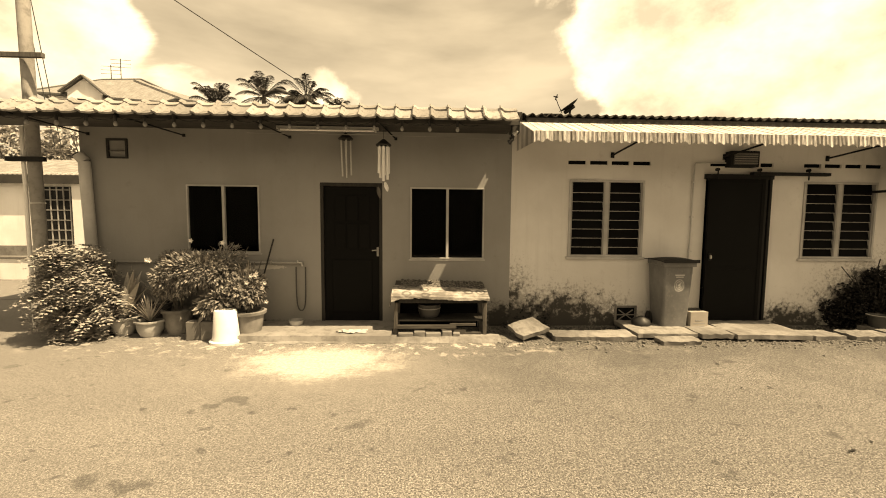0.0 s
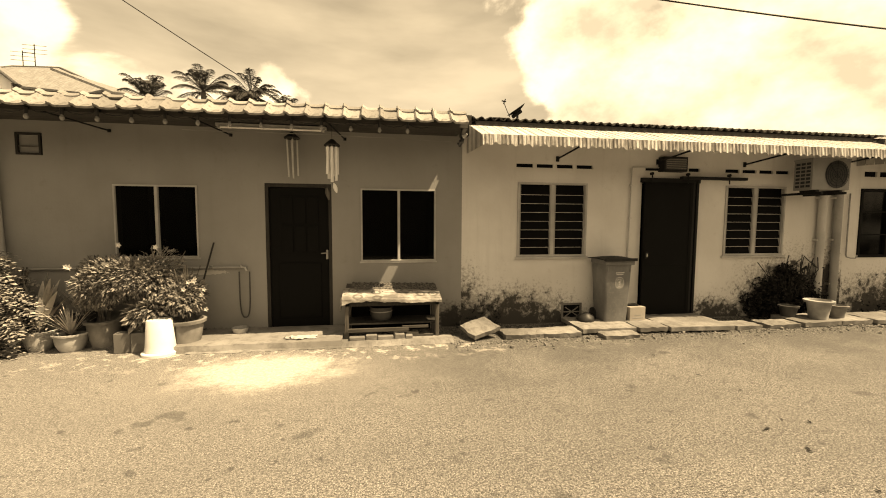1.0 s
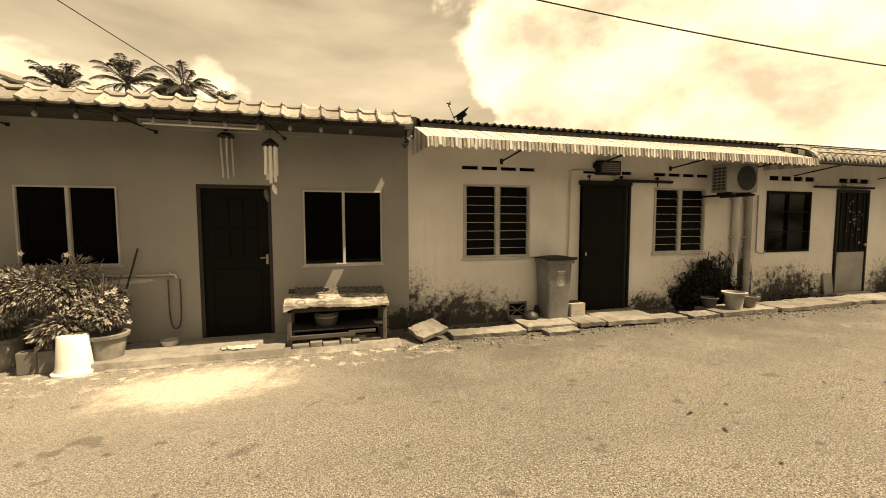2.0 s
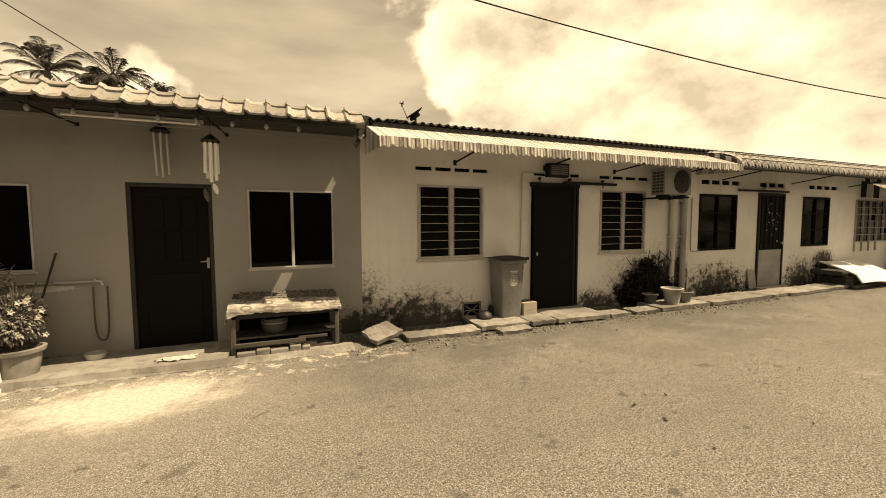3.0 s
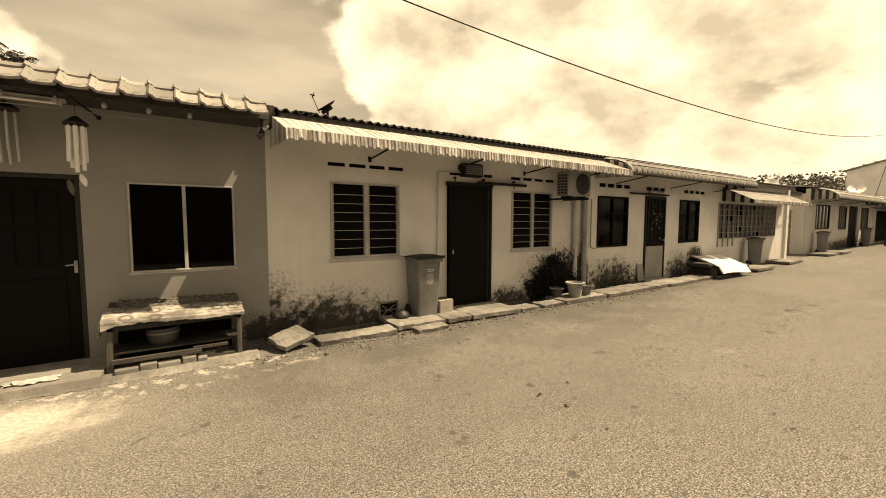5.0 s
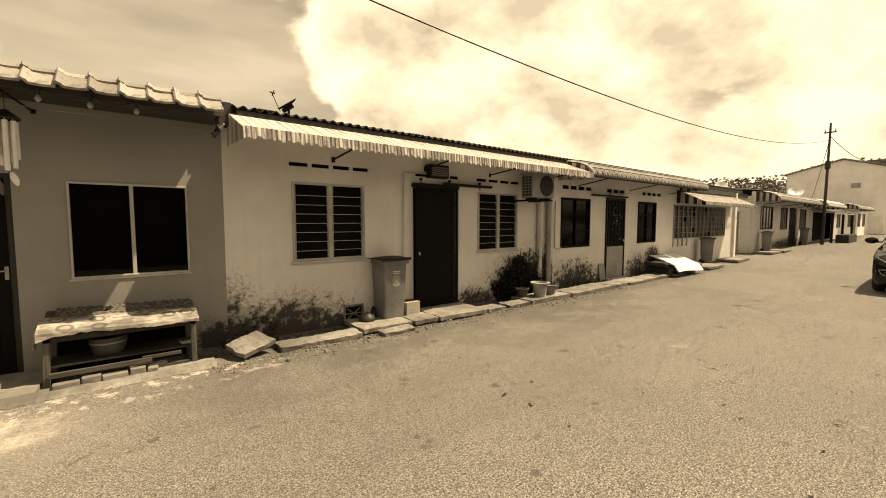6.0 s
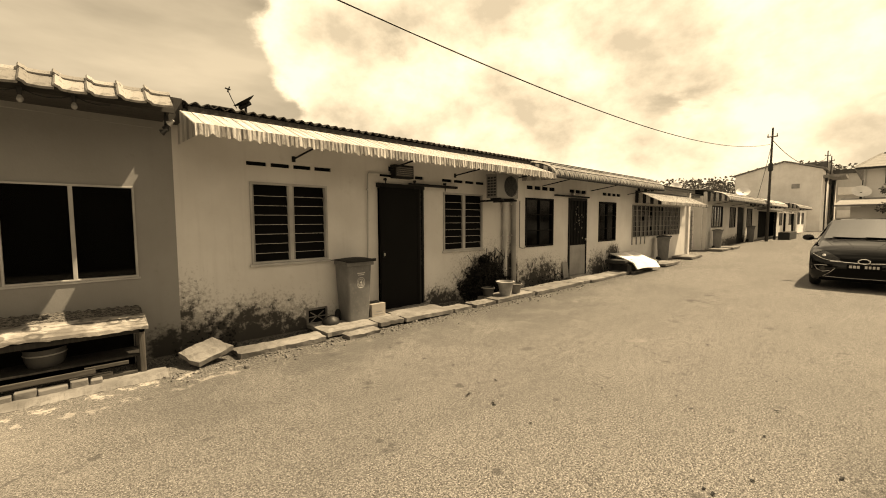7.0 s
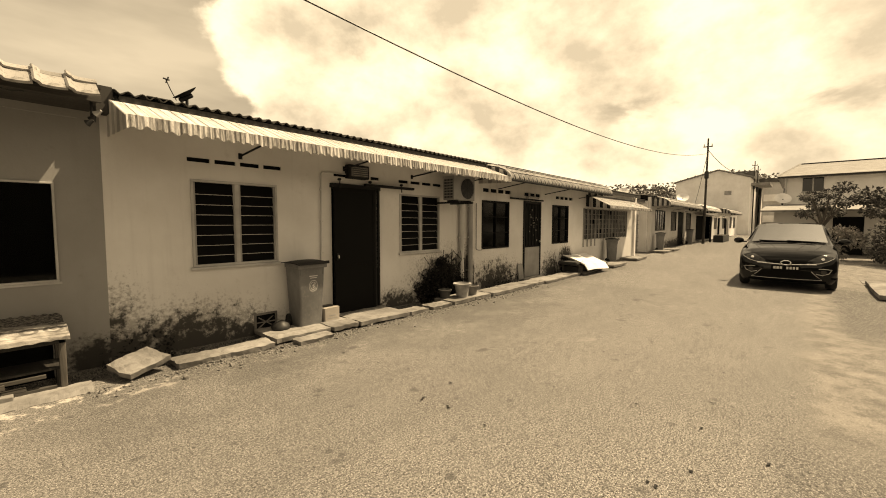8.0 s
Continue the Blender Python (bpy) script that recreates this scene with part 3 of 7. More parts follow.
# ---- house A: roof edge, windows, door ----
def build_eave_a():
    roof = thing("roof_a", (0, 4.97, 2.705), "low roof edged with one course of weathered concrete tiles", "roof", kind="structure")
    bm = bmesh.new()
    box(bm, -6.9, 0.62, 0.2, 0.23, 0.0, 0.07)                        # fascia behind the tiles
    box(bm, -6.9, 0.62, 0.23, 0.948, 0.05, 0.075)                      # soffit sheet
    part("fascia", bm, "soffit", roof)
    bm = bmesh.new()
    sheet(bm, lambda u, v: Vector((-6.9 + 7.52 * u, 0.2 + 4.4 * v, 0.08 + 0.7 * v + (0.06 if v == 0 else 0.0))), 2, 6)
    solid(bm, 0.02)
    part("roof_sheet", bm, "rust", roof)
    # one tile: a pan with a raised roll, on a steep pitch
    bm = bmesh.new()
    w, ln = 0.2095, 0.285

    def tile(u, v):
        roll = 0.027 * math.exp(-((u - 0.1) / 0.075) ** 2) - 0.01 * math.sin(math.pi * u) + 0.03 * max(0.0, 1 - u / 0.05)
        h = roll + 0.006 * (1 - v)
        return Vector((u * w * 1.04, v * ln * 0.79 - h * 0.58, v * ln * 0.6 + h * 0.8))

    sheet(bm, tile, 14, 2)
    solid(bm, 0.022)
    first = part("tile", bm, "tile", roof, smooth=True)
    rng = random.Random(4)
    for i in range(36):
        ob = first if i == 0 else new("tile", first.data)
        ob.parent = roof
        ob.matrix_basis = pose(0.365 - i * w, rng.uniform(-0.012, 0.012), rng.uniform(-0.007, 0.007), rng.uniform(-2, 2), rng.uniform(-2, 2), rng.uniform(-0.8, 0.8))
    # lower lips of the next course, lapping over the first
    bm = bmesh.new()
    sheet(bm, lambda u, v: tile(u, 0.74 + 0.26 * v) + Vector((0.0, -0.012, 0.02)), 14, 1)
    solid(bm, 0.016)
    lip = part("tile_lip", bm, "tile", roof, smooth=True)
    for i in range(36):
        ob = lip if i == 0 else new("tile_lip", lip.data)
        ob.parent = roof
        ob.matrix_basis = pose(0.365 - i * w + rng.uniform(-0.006, 0.006), rng.uniform(-0.006, 0.006), rng.uniform(-0.004, 0.004), 0, rng.uniform(-1.5, 1.5), rng.uniform(-0.8, 0.8))
    # mortar bead along the top of the course
    bm = bmesh.new()
    rod(bm, (-6.9, 0.225, 0.165), (0.56, 0.225, 0.165), 0.016, seg=8)
    part("mortar", bm, "concrete", roof)


def _box(*a, bevel=0.0):
    bm = bmesh.new()
    box(bm, *a, bevel=bevel)
    return bm


def sliding_window(name, x0, x1, z0, z1, label):
    w = thing(name, (x0, WY, z0), label, "window", kind="structure")
    W, H, t = x1 - x0, z1 - z0, 0.02
    bm = bmesh.new()
    for r in ((0, W, 0, t), (0, W, H - t, H), (0, t, t, H - t), (W - t, W, t, H - t)):
        box(bm, r[0], r[1], -0.018, 0.06, r[2], r[3], bevel=0.004)
    part("window_frame", bm, "frame_white", w)
    part("mullion", _box(W / 2 - 0.018, W / 2 + 0.018, -0.012, 0.05, t, H - t, bevel=0.004), "frame_white", w)
    part("window_sill", _box(-0.02, W + 0.02, -0.012, 0.0, -0.025, -0.002, bevel=0.003), "frame_white", w)
    for a, b, y in ((t, W / 2 - 0.018, 0.015), (W / 2 + 0.018, W - t, 0.03)):
        p = part("pane", _box(a, b, y, y + 0.005, t, H - t), "pane", w)
        p.visible_shadow = False
    return w


def door_a():
    d = thing("door_1", (-2.0, WY + 0.03, 0.06), "dark brown timber door with glazed upper panels and steel lever handle, closed", "door", kind="structure")
    W, H = 0.87, 1.985
    bm = bmesh.new()
    for r in ((0, 0.045, 0, H), (W - 0.045, W, 0, H), (0.045, W - 0.045, H - 0.05, H)):
        box(bm, r[0], r[1], -0.028, 0.08, r[2], r[3], bevel=0.004)
    part("door_frame", bm, "dark_wood", d)
    part("leaf", _box(0.05, W - 0.05, 0.0, 0.04, 0.012, H - 0.055, bevel=0.004), "door_dark", d)
    for i in range(3):
        for j in range(2):
            x, z = 0.2 + i * 0.17, 1.05 + j * 0.4
            part("panel", _box(x, x + 0.15, -0.012, 0.0, z, z + 0.36, bevel=0.006), "door_dark", d)
    part("panel", _box(0.16, 0.72, -0.01, 0.0, 0.14, 0.9, bevel=0.008), "door_dark", d)
    part("threshold", _box(0.0, W, -0.06, 0.05, -0.012, 0.012, bevel=0.004), "concrete", d)
    plate = part("handle", _box(0.785, 0.815, -0.02, 0.0, 0.95, 1.08, bevel=0.004), "pipe_grey", d, "steel lever handle on a long plate")
    bm = bmesh.new()
    tube(bm, [(0.8, -0.015, 1.04), (0.8, -0.055, 1.04), (0.79, -0.06, 1.04), (0.725, -0.06, 1.035)], 0.007)
    part("lever", bm, "pipe_grey", plate)


def vent_a():
    v = thing("window_3", (-4.867, WY, 2.335), "small high vent window with a brown frame", "window", kind="structure")
    bm = bmesh.new()
    for r in ((0, 0.275, 0, 0.025), (0, 0.275, 0.245, 0.27), (0, 0.025, 0.025, 0.245), (0.25, 0.275, 0.025, 0.245)):
        box(bm, r[0], r[1], -0.01, 0.06, r[2], r[3], bevel=0.003)
    part("window_frame", bm, "dark_wood", v)
    part("shutter", _box(0.026, 0.249, 0.02, 0.035, 0.026, 0.244), "pipe_grey", v, "pale board closing the vent")
    part("slat", _box(0.026, 0.249, 0.0, 0.02, 0.1, 0.112), "wood_old", v)


# block added in the gap between the roofs to trim the sun streak
tagged(part("parapet", _box(0.655, 0.80, 5.76, 6.07, 2.74, 3.02, bevel=0.006), "rust"), "dark block added between the roofs to narrow the sun streak", "wall", kind="structure")
build_eave_a()
sliding_window("window_1", -3.825, -2.835, 1.05, 1.995, "dark two-pane sliding window in a white aluminium frame")
sliding_window("window_2", -0.735, 0.318, 0.976, 1.993, "dark two-pane sliding window in a white aluminium frame")
door_a()
vent_a()

# raised concrete step along the house
bm = bmesh.new()
n = 60


def step_edge(u, v):
    x = -2.98 + 2.03 * u
    return Vector((x, 5.17 + 0.02 * noise.noise((x * 2.1, 0, 3)) + v * 0.75, 0.078 + 0.006 * noise.noise((x * 3, v * 4, 1))))


grid = sheet(bm, step_edge, n, 6)
low = [bm.verts.new((c[0].co.x, c[0].co.y - 0.03 + 0.02 * noise.noise((c[0].co.x * 5, 1, 1)), -0.01)) for c in grid]
for i in range(n):
    bm.faces.new((grid[i][0], grid[i + 1][0], low[i + 1], low[i]))
for i, k in ((0, 0), (n, n)):
    back = bm.verts.new((grid[k][-1].co.x, grid[k][-1].co.y, -0.01))
    bm.faces.new([v for v in grid[k]] + [back, low[k]])
tagged(part("front_step", bm, "step"), "low worn concrete step along the shaded house", "step", kind="structure")
# worn cement strip at the lip
rng = random.Random(8)
bm = bmesh.new()
sheet(bm, lambda u, v: Vector((-2.7 + 3.15 * u, 5.1 + 0.03 * noise.noise((u * 9, 0, 0)) + 0.022 * noise.noise((u * 60, 0, 0)) + 0.012 * noise.noise((u * 150, 0, 0)) + v * 0.11, -0.006 + 0.024 * v + 0.01 * noise.noise((u * 50, v * 3, 0)))), 260, 3)
solid(bm, 0.01)
tagged(part("kerb", bm, "slab"), "crumbling pale cement strip at the road edge", "kerb", kind="structure")

bm = bmesh.new()
sheet(bm, lambda u, v: Vector((-0.96 + 1.42 * u, 5.16 + 0.02 * noise.noise((u * 9, 0, 5)) + 0.27 * v, 0.004 + 0.03 * min(v * 4, 1) - (0.05 if v == 1 else 0) + 0.008 * noise.noise((u * 20, v * 5, 0)))), 40, 6)
tagged(part("kerb", bm, "slab"), "crumbling pale cement kerb under the table", "kerb", kind="structure")


# ---- things under the eave ----
def bulb_string():
    s = thing("string_light", (0, 5.107, 2.745), "string of clear bulbs hung under the tiled eave", "lights")
    xs = [-6.5 + 0.335 * i for i in range(21)]
    bm = bmesh.new()
    pts = []
    for a, b in zip(xs, xs[1:]):
        for k in range(4):
            u = k / 4
            pts.append((a + (b - a) * u, 0.06, -0.02 - 0.05 * 4 * u * (1 - u)))
    tube(bm, pts, 0.005, 6)
    part("cable", bm, "black", s)
    bm = bmesh.new()
    tube(bm, [(-2.9 + 3.4 * i / 40, 0.62 - 0.1 * math.sin(math.pi * i / 40), -0.075 - 0.007 * abs(math.sin(math.pi * i / 10)) - 0.0008 * i) for i in range(41)], 0.005, 5)
    part("slack_cable", bm, "pipe_grey", s, "pale slack cable along the wall head")
    for i, x in enumerate(xs[:-1]):
        bm = bmesh.new()
        lathe(bm, [(0.0, 0.02), (0.017, 0.018), (0.017, -0.045), (0.013, -0.05), (0.0, -0.05)], 10)
        hold = part("bulb", bm, "black", s, smooth=True)
        hold.location = (x, 0.04, -0.035)
        bm = bmesh.new()
        lathe(bm, [(0.012, -0.05), (0.024, -0.075), (0.024, -0.09), (0.012, -0.108), (0.0005, -0.112)], 12)
        part("glass", bm, "lamp_glass", hold, smooth=True)


def tube_light():
    s = thing("tube_light", (-1.8, 5.6, 2.70), "long white fluorescent batten under the eave", "light")
    part("batten", _box(-0.66, 0.66, -0.03, 0.03, 0.0, 0.04, bevel=0.006), "frame_white", s)
    bm = bmesh.new()
    rod(bm, (-0.6, -0.035, -0.012), (0.6, -0.035, -0.012), 0.014, seg=12)
    part("tube", bm, "white", s)
    for x in (-0.63, 0.61):
        part("socket", _box(x, x + 0.025, -0.05, 0.0, -0.03, 0.0, bevel=0.003), "frame_white", s)
    for x in (-0.4, 0.4):
        part("hanger", _box(x, x + 0.012, -0.006, 0.006, 0.04, 0.1), "dark_metal", s)


def wind_chime(at, tubes, length, r, label, seed, mat="steel", sail=True):
    rng = random.Random(seed)
    s = thing("wind_chime", at, label, "wind chime", "wind chimes under the eave")
    top = 2.79 - at[2]
    bm = bmesh.new()
    rod(bm, (0, 0, 0.05), (0, 0, top), 0.003, seg=6)
    part("cord", bm, "black", s)
    bm = bmesh.new()
    lathe(bm, [(0.0005, 0.075), (0.02, 0.07), (0.06, 0.035), (0.1, 0.0), (0.098, -0.012), (0.0005, -0.008)], 18)
    part("cap", bm, "dark_wood", s, "dark turned wooden cap", smooth=True)
    for i in range(tubes):
        a = 2 * math.pi * i / tubes + 0.3
        x, y = 0.062 * math.cos(a), 0.062 * math.sin(a)
        l = length * rng.uniform(0.72, 1.05)
        bm = bmesh.new()
        tilt = rng.uniform(-0.02, 0.02)
        rod(bm, (x, y, -0.03), (x + tilt, y, -0.03 - l), r, seg=10)
        rod(bm, (x, y, -0.01), (x, y, -0.03), 0.002, seg=5)
        part("chime_tube", bm, mat, s)
    if sail:
        bm = bmesh.new()
        rod(bm, (0, 0, 0), (0.0, 0, -length - 0.1), 0.002, seg=5)
        part("string", bm, "black", s)
        for x, z, h in ((-0.075, -length - 0.12, 0.15), (0.02, -length - 0.06, 0.12)):
            bm = bmesh.new()
            sheet(bm, lambda u, v: Vector((x + (u - 0.5) * 0.055 * math.sin(math.pi * (0.12 + 0.8 * v)) + 0.03 * v, -0.01 + 0.008 * math.sin(u * 3), z - h * v)), 4, 6)
            solid(bm, 0.006)
            part("sail", bm, "wood_old" if x < 0 else "white", s, "small hanging paddle")


bulb_string()
tube_light()
# the metal tubes get a white colour that paints their bright highlights
wind_chime((-1.065, 5.5, 2.5), 7, 0.42, 0.019, "metal tube wind chime with a dark wooden cap", 3, "white")
wind_chime((-1.61, 5.8, 2.63), 4, 0.5, 0.011, "old bamboo wind chime hanging before the wall", 5, "pvc", False)
for xa, xb in ((-3.83, -4.16), (-2.4, -2.66), (-0.94, -1.12), (-5.1, -5.35)):
    s = thing("eave_bracket", (xa, WY, 2.66), "dark steel strut holding the tiled eave", "bracket", "eave brackets")
    bm = bmesh.new()
    rod(bm, (0, 0.0, 0.0), ((xb - xa) * 1.0, -0.8, 0.075), 0.01, seg=8)
    part("strut", bm, "dark_metal", s)
    part("plate", _box(-0.02, 0.02, -0.006, 0.0, -0.02, 0.02), "dark_metal", s)
# floodlight at the end of the eave
s = thing("spot_lamp", (0.56, 5.3, 2.56), "dark bundle of clamp lamps at the end of the eave", "lamp")
for i, (dx, dz) in enumerate(((0, 0), (0.03, 0.05), (-0.04, -0.05))):
    bm = bmesh.new()
    lathe(bm, [(0.012, 0.06), (0.02, 0.03), (0.035, 0.0), (0.03, -0.004), (0.0005, 0.002)], 12)
    ob = part("lamp_head", bm, "black" if i != 1 else "steel", s, smooth=True)
    ob.matrix_basis = pose(dx, -0.02 * i, dz, 50, 20 * i, 30)
part("arm", _box(-0.01, 0.01, -0.01, 0.01, -0.02, 0.2), "dark_metal", s)

# pipes on the wall of house A
s = thing("drain_pipe", (-5.08, WY, 0.08), "fat white downpipe on the house corner", "pipe")
bm = bmesh.new()
rod(bm, (0.04, -0.075, -0.08), (-0.03, -0.075, 2.2), 0.068, seg=20)
part("pipe", bm, "pvc", s, smooth=True)
bm = bmesh.new()
rod(bm, (-0.03, -0.07, 2.2), (-0.09, -0.1, 2.29), 0.07, 0.066, seg=20)
part("elbow", bm, "pvc", s, smooth=True)
# solid black disc paints the dark inside the pipe end
bm = bmesh.new()
rod(bm, (-0.092, -0.102, 2.285), (-0.1, -0.106, 2.298), 0.055, seg=20)
part("mouth", bm, "black", s, "black disc painted as the dark inside of the pipe")
s = thing("water_pipe", (-3.9, WY, 0.92), "thin grey water pipe with a hose tap", "pipe")
bm = bmesh.new()
tube(bm, [(-1.0, -0.03, 0.0), (0, -0.03, 0.0), (1.62, -0.03, -0.005), (1.66, -0.03, -0.005)], 0.013)
part("pipe", bm, "pipe_grey", s)
for x in (-0.5, 0.4, 1.2):
    part("clip", _box(x, x + 0.02, -0.046, 0.0, -0.02, 0.02), "steel", s)
bm = bmesh.new()
tube(bm, [(1.58, -0.03, 0.024), (1.6, -0.045, 0.0), (1.64, -0.05, -0.005), (1.66, -0.06, -0.05)], 0.012)
part("tap", bm, "steel", s, "brass hose tap")
s = thing("garden_hose", (-2.28, WY, 0.9), "thin hose looped down from the tap", "hose")
bm = bmesh.new()
pts = []
for i in range(33):
    u = i / 32
    a = math.pi * u
    x = -0.05 - 0.055 * math.cos(a) + (0.02 if u > 0.5 else 0)
    z = -0.04 - 0.62 * math.sin(a) ** 0.32 if 0.0 < u < 1 else -0.04
    pts.append((x + 0.05, -0.045, z))
tube(bm, pts, 0.009, 6)
part("hose", bm, "pot_dark", s)


# ---- bench with oilcloth, and what is under it ----
def old_table():
    s = thing("old_table", (-0.31, 5.35, 0.0), "rough wooden table with plaited mat and torn printed oilcloth", "table")
    W = 1.25
    top = lambda x, y: 0.535 + 0.235 * (y + 0.02) - 0.03 * x
    # black sheet added behind the legs to paint the shade under the table
    part("shade_board", _box(-W / 2 + 0.06, W / 2 - 0.08, 0.5, 0.515, -0.3, 0.56), "void", s, "black sheet added as the shade under the table")
    bm = bmesh.new()
    sheet(bm, lambda u, v: Vector((W * (u - 0.5), 0.53 * v, top(W * (u - 0.5), 0.53 * v) - 0.012)), 1, 1)
    solid(bm, 0.014)
    part("top_board", bm, "wood_plank", s)

    # plaited mat: crowns alternate from strand to strand
    def mat_form(u, v):
        x, y = (W - 0.09) * (u - 0.5) + 0.03, 0.2 + 0.32 * v + 0.012 * noise.noise((u * 4, 0, 2))
        return Vector((x, y, top(x, y) + 0.012 + 0.008 * math.sin(u * 92 + (math.pi if int(v * 12 + 0.5) % 2 else 0))))

    bm = bmesh.new()
    sheet(bm, mat_form, 180, 12)
    solid(bm, 0.005)
    part("woven_mat", bm, "mat_woven", s, "dark plaited mat on the table top")

    def cloth(u, v):
        x = W * (u - 0.5) + 0.01 - 0.03 * (1 - u)
        crease = 0.006 * noise.noise((u * 9, v * 5, 3)) + 0.003 * noise.noise((u * 26, v * 9, 1))
        if v < 0.8:
            w = v / 0.8
            y = 0.26 - 0.275 * w + (0.05 * noise.noise((u * 5, 0, 3)) + 0.02 * noise.noise((u * 19, 0, 3))) * (1 - w)
            return Vector((x, y, top(x, y) + 0.016 * (1 - w) + 0.006 + crease))
        d = (v - 0.8) / 0.2
        torn = 0.035 + 0.02 * noise.noise((u * 5, 0, 0)) + 0.012 * noise.noise((u * 23, 0, 5)) + 0.05 * max(0.0, 1 - u * 12)
        return Vector((x, -0.017 - 0.008 * d, top(x, -0.017) + 0.005 - d * torn + crease * (1 - d)))

    bm = bmesh.new()
    sheet(bm, cloth, 110, 16)
    solid(bm, 0.003)
    part("oilcloth", bm, "cloth", s, "pale patterned oilcloth hanging over the edge", smooth=True)
    bm = bmesh.new()
    sheet(bm, lambda u, v: Vector((-W / 2 - 0.03 - 0.02 * v + 0.012 * math.sin(u * 9), 0.02 + 0.16 * u, 0.56 - v * (0.17 + 0.1 * noise.noise((u * 4, 2, 8))))), 12, 10)
    solid(bm, 0.003)
    part("cloth_flap", bm, "cloth", s, "torn cloth hanging down the end")
    for y in (0.02, 0.46):
        part("apron", _box(-W / 2 + 0.02, W / 2 - 0.02, y, y + 0.022, 0.45, 0.505, bevel=0.004), "dark_wood", s)
    for x, lean in ((-W / 2 + 0.03, -0.03), (W / 2 - 0.07, 0.0)):
        for y in (0.02, 0.44):
            bm = bmesh.new()
            box(bm, x, x + 0.05, y, y + 0.05, 0.0 if y < 0.2 else -0.4, 0.51 if y < 0.2 else 0.6, bevel=0.005)
            for v in bm.verts:
                v.co.x += lean * (1 - v.co.z / 0.6)
            part("leg", bm, "wood_old", s)
    part("shelf", _box(-W / 2 + 0.03, W / 2 - 0.04, 0.05, 0.42, 0.2, 0.222, bevel=0.004), "dark_wood", s)
    part("rail", _box(-W / 2 + 0.05, 0.2, -0.02, 0.01, 0.12, 0.17, bevel=0.005), "wood_plank", s)
    part("rail", _box(0.12, 0.46, 0.0, 0.03, 0.15, 0.185, bevel=0.005), "wood_plank", s)


old_table()
s = thing("tin_tub", (-0.46, 5.62, 0.224), "dented tin tub under the table", "tub")
bm = bmesh.new()
lathe(bm, [(0.125, 0.0), (0.148, 0.06), (0.156, 0.17), (0.168, 0.175), (0.15, 0.17), (0.125, 0.01), (0.0005, 0.01)], 22)
part("tub", bm, "pot_dark", s, smooth=True)
bm = bmesh.new()
lathe(bm, [(0.152, 0.11), (0.16, 0.117), (0.155, 0.125)], 22)
part("hoop", bm, "pipe_grey", s, smooth=True)
rng = random.Random(21)
bx = -0.86
for i, w in enumerate((0.19, 0.14, 0.2, 0.13, 0.09)):
    bm = bmesh.new()
    box(bm, 0, w, 0, 0.09, 0, 0.075 + 0.02 * (i % 2), bevel=0.009)
    for v in bm.verts:
        v.co += Vector((noise.noise(v.co * 30 + Vector((i, 0, 0))), noise.noise(v.co * 30 + Vector((0, i, 5))), 0)) * 0.006
    ob = tagged(part("brick", bm, "brick"), "old grey brick lying under the table", "brick", "bricks under the table")
    ob.matrix_basis = pose(bx, 5.27 + rng.uniform(-0.01, 0.02), 0.0, 0, 0, rng.uniform(-5, 7))
    bx += w + 0.012
for a, b, y, z in ((-0.8, 0.1, 5.365, 0.0), (-0.55, 0.22, 5.365, 0.031), (-0.3, 0.02, 5.365, 0.062)):
    tagged(part("plank", _box(a, b, y, y + 0.055, z, z + 0.03, bevel=0.004), "wood_plank"), "weathered loose plank under the table", "plank", "loose planks")


# ---- small things on the step ----
s = thing("food_bowl", (-2.29, 5.72, 0.08), "shallow pale pet bowl on the step", "bowl")
bm = bmesh.new()
lathe(bm, [(0.085, 0.0), (0.1, 0.045), (0.105, 0.062), (0.097, 0.062), (0.08, 0.02), (0.0005, 0.018)], 24)
part("bowl", bm, "pot_pale", s, smooth=True)
bm = bmesh.new()
sheet(bm, lambda u, v: Vector((-1.64 + 0.36 * u + 0.05 * noise.noise((v * 3, u, 0)), 5.27 + 0.13 * v + 0.05 * noise.noise((u * 3, 0, v)), 0.088 + 0.035 * abs(noise.noise((u * 5, v * 4, 2))))), 18, 8)
solid(bm, 0.004)
tagged(part("rag", bm, "frame_white", smooth=True), "crumpled white rag on the step", "rag")
s = thing("broom", (-2.9, 5.68, 0.08), "thin stick broom leaning on the wall", "broom")
bm = bmesh.new()
rod(bm, (0, 0, 0.0), (0.26, 0.2, 1.17), 0.011, seg=8)
part("handle", bm, "dark_wood", s)
bm = bmesh.new()
for i in range(40):
    rod(bm, (0.03 * random.uniform(-1, 1), 0.03 * random.uniform(-1, 1), 0.0), (0.045, 0.035, 0.26), 0.002, seg=3)
part("bristles", bm, "wood_old", s)

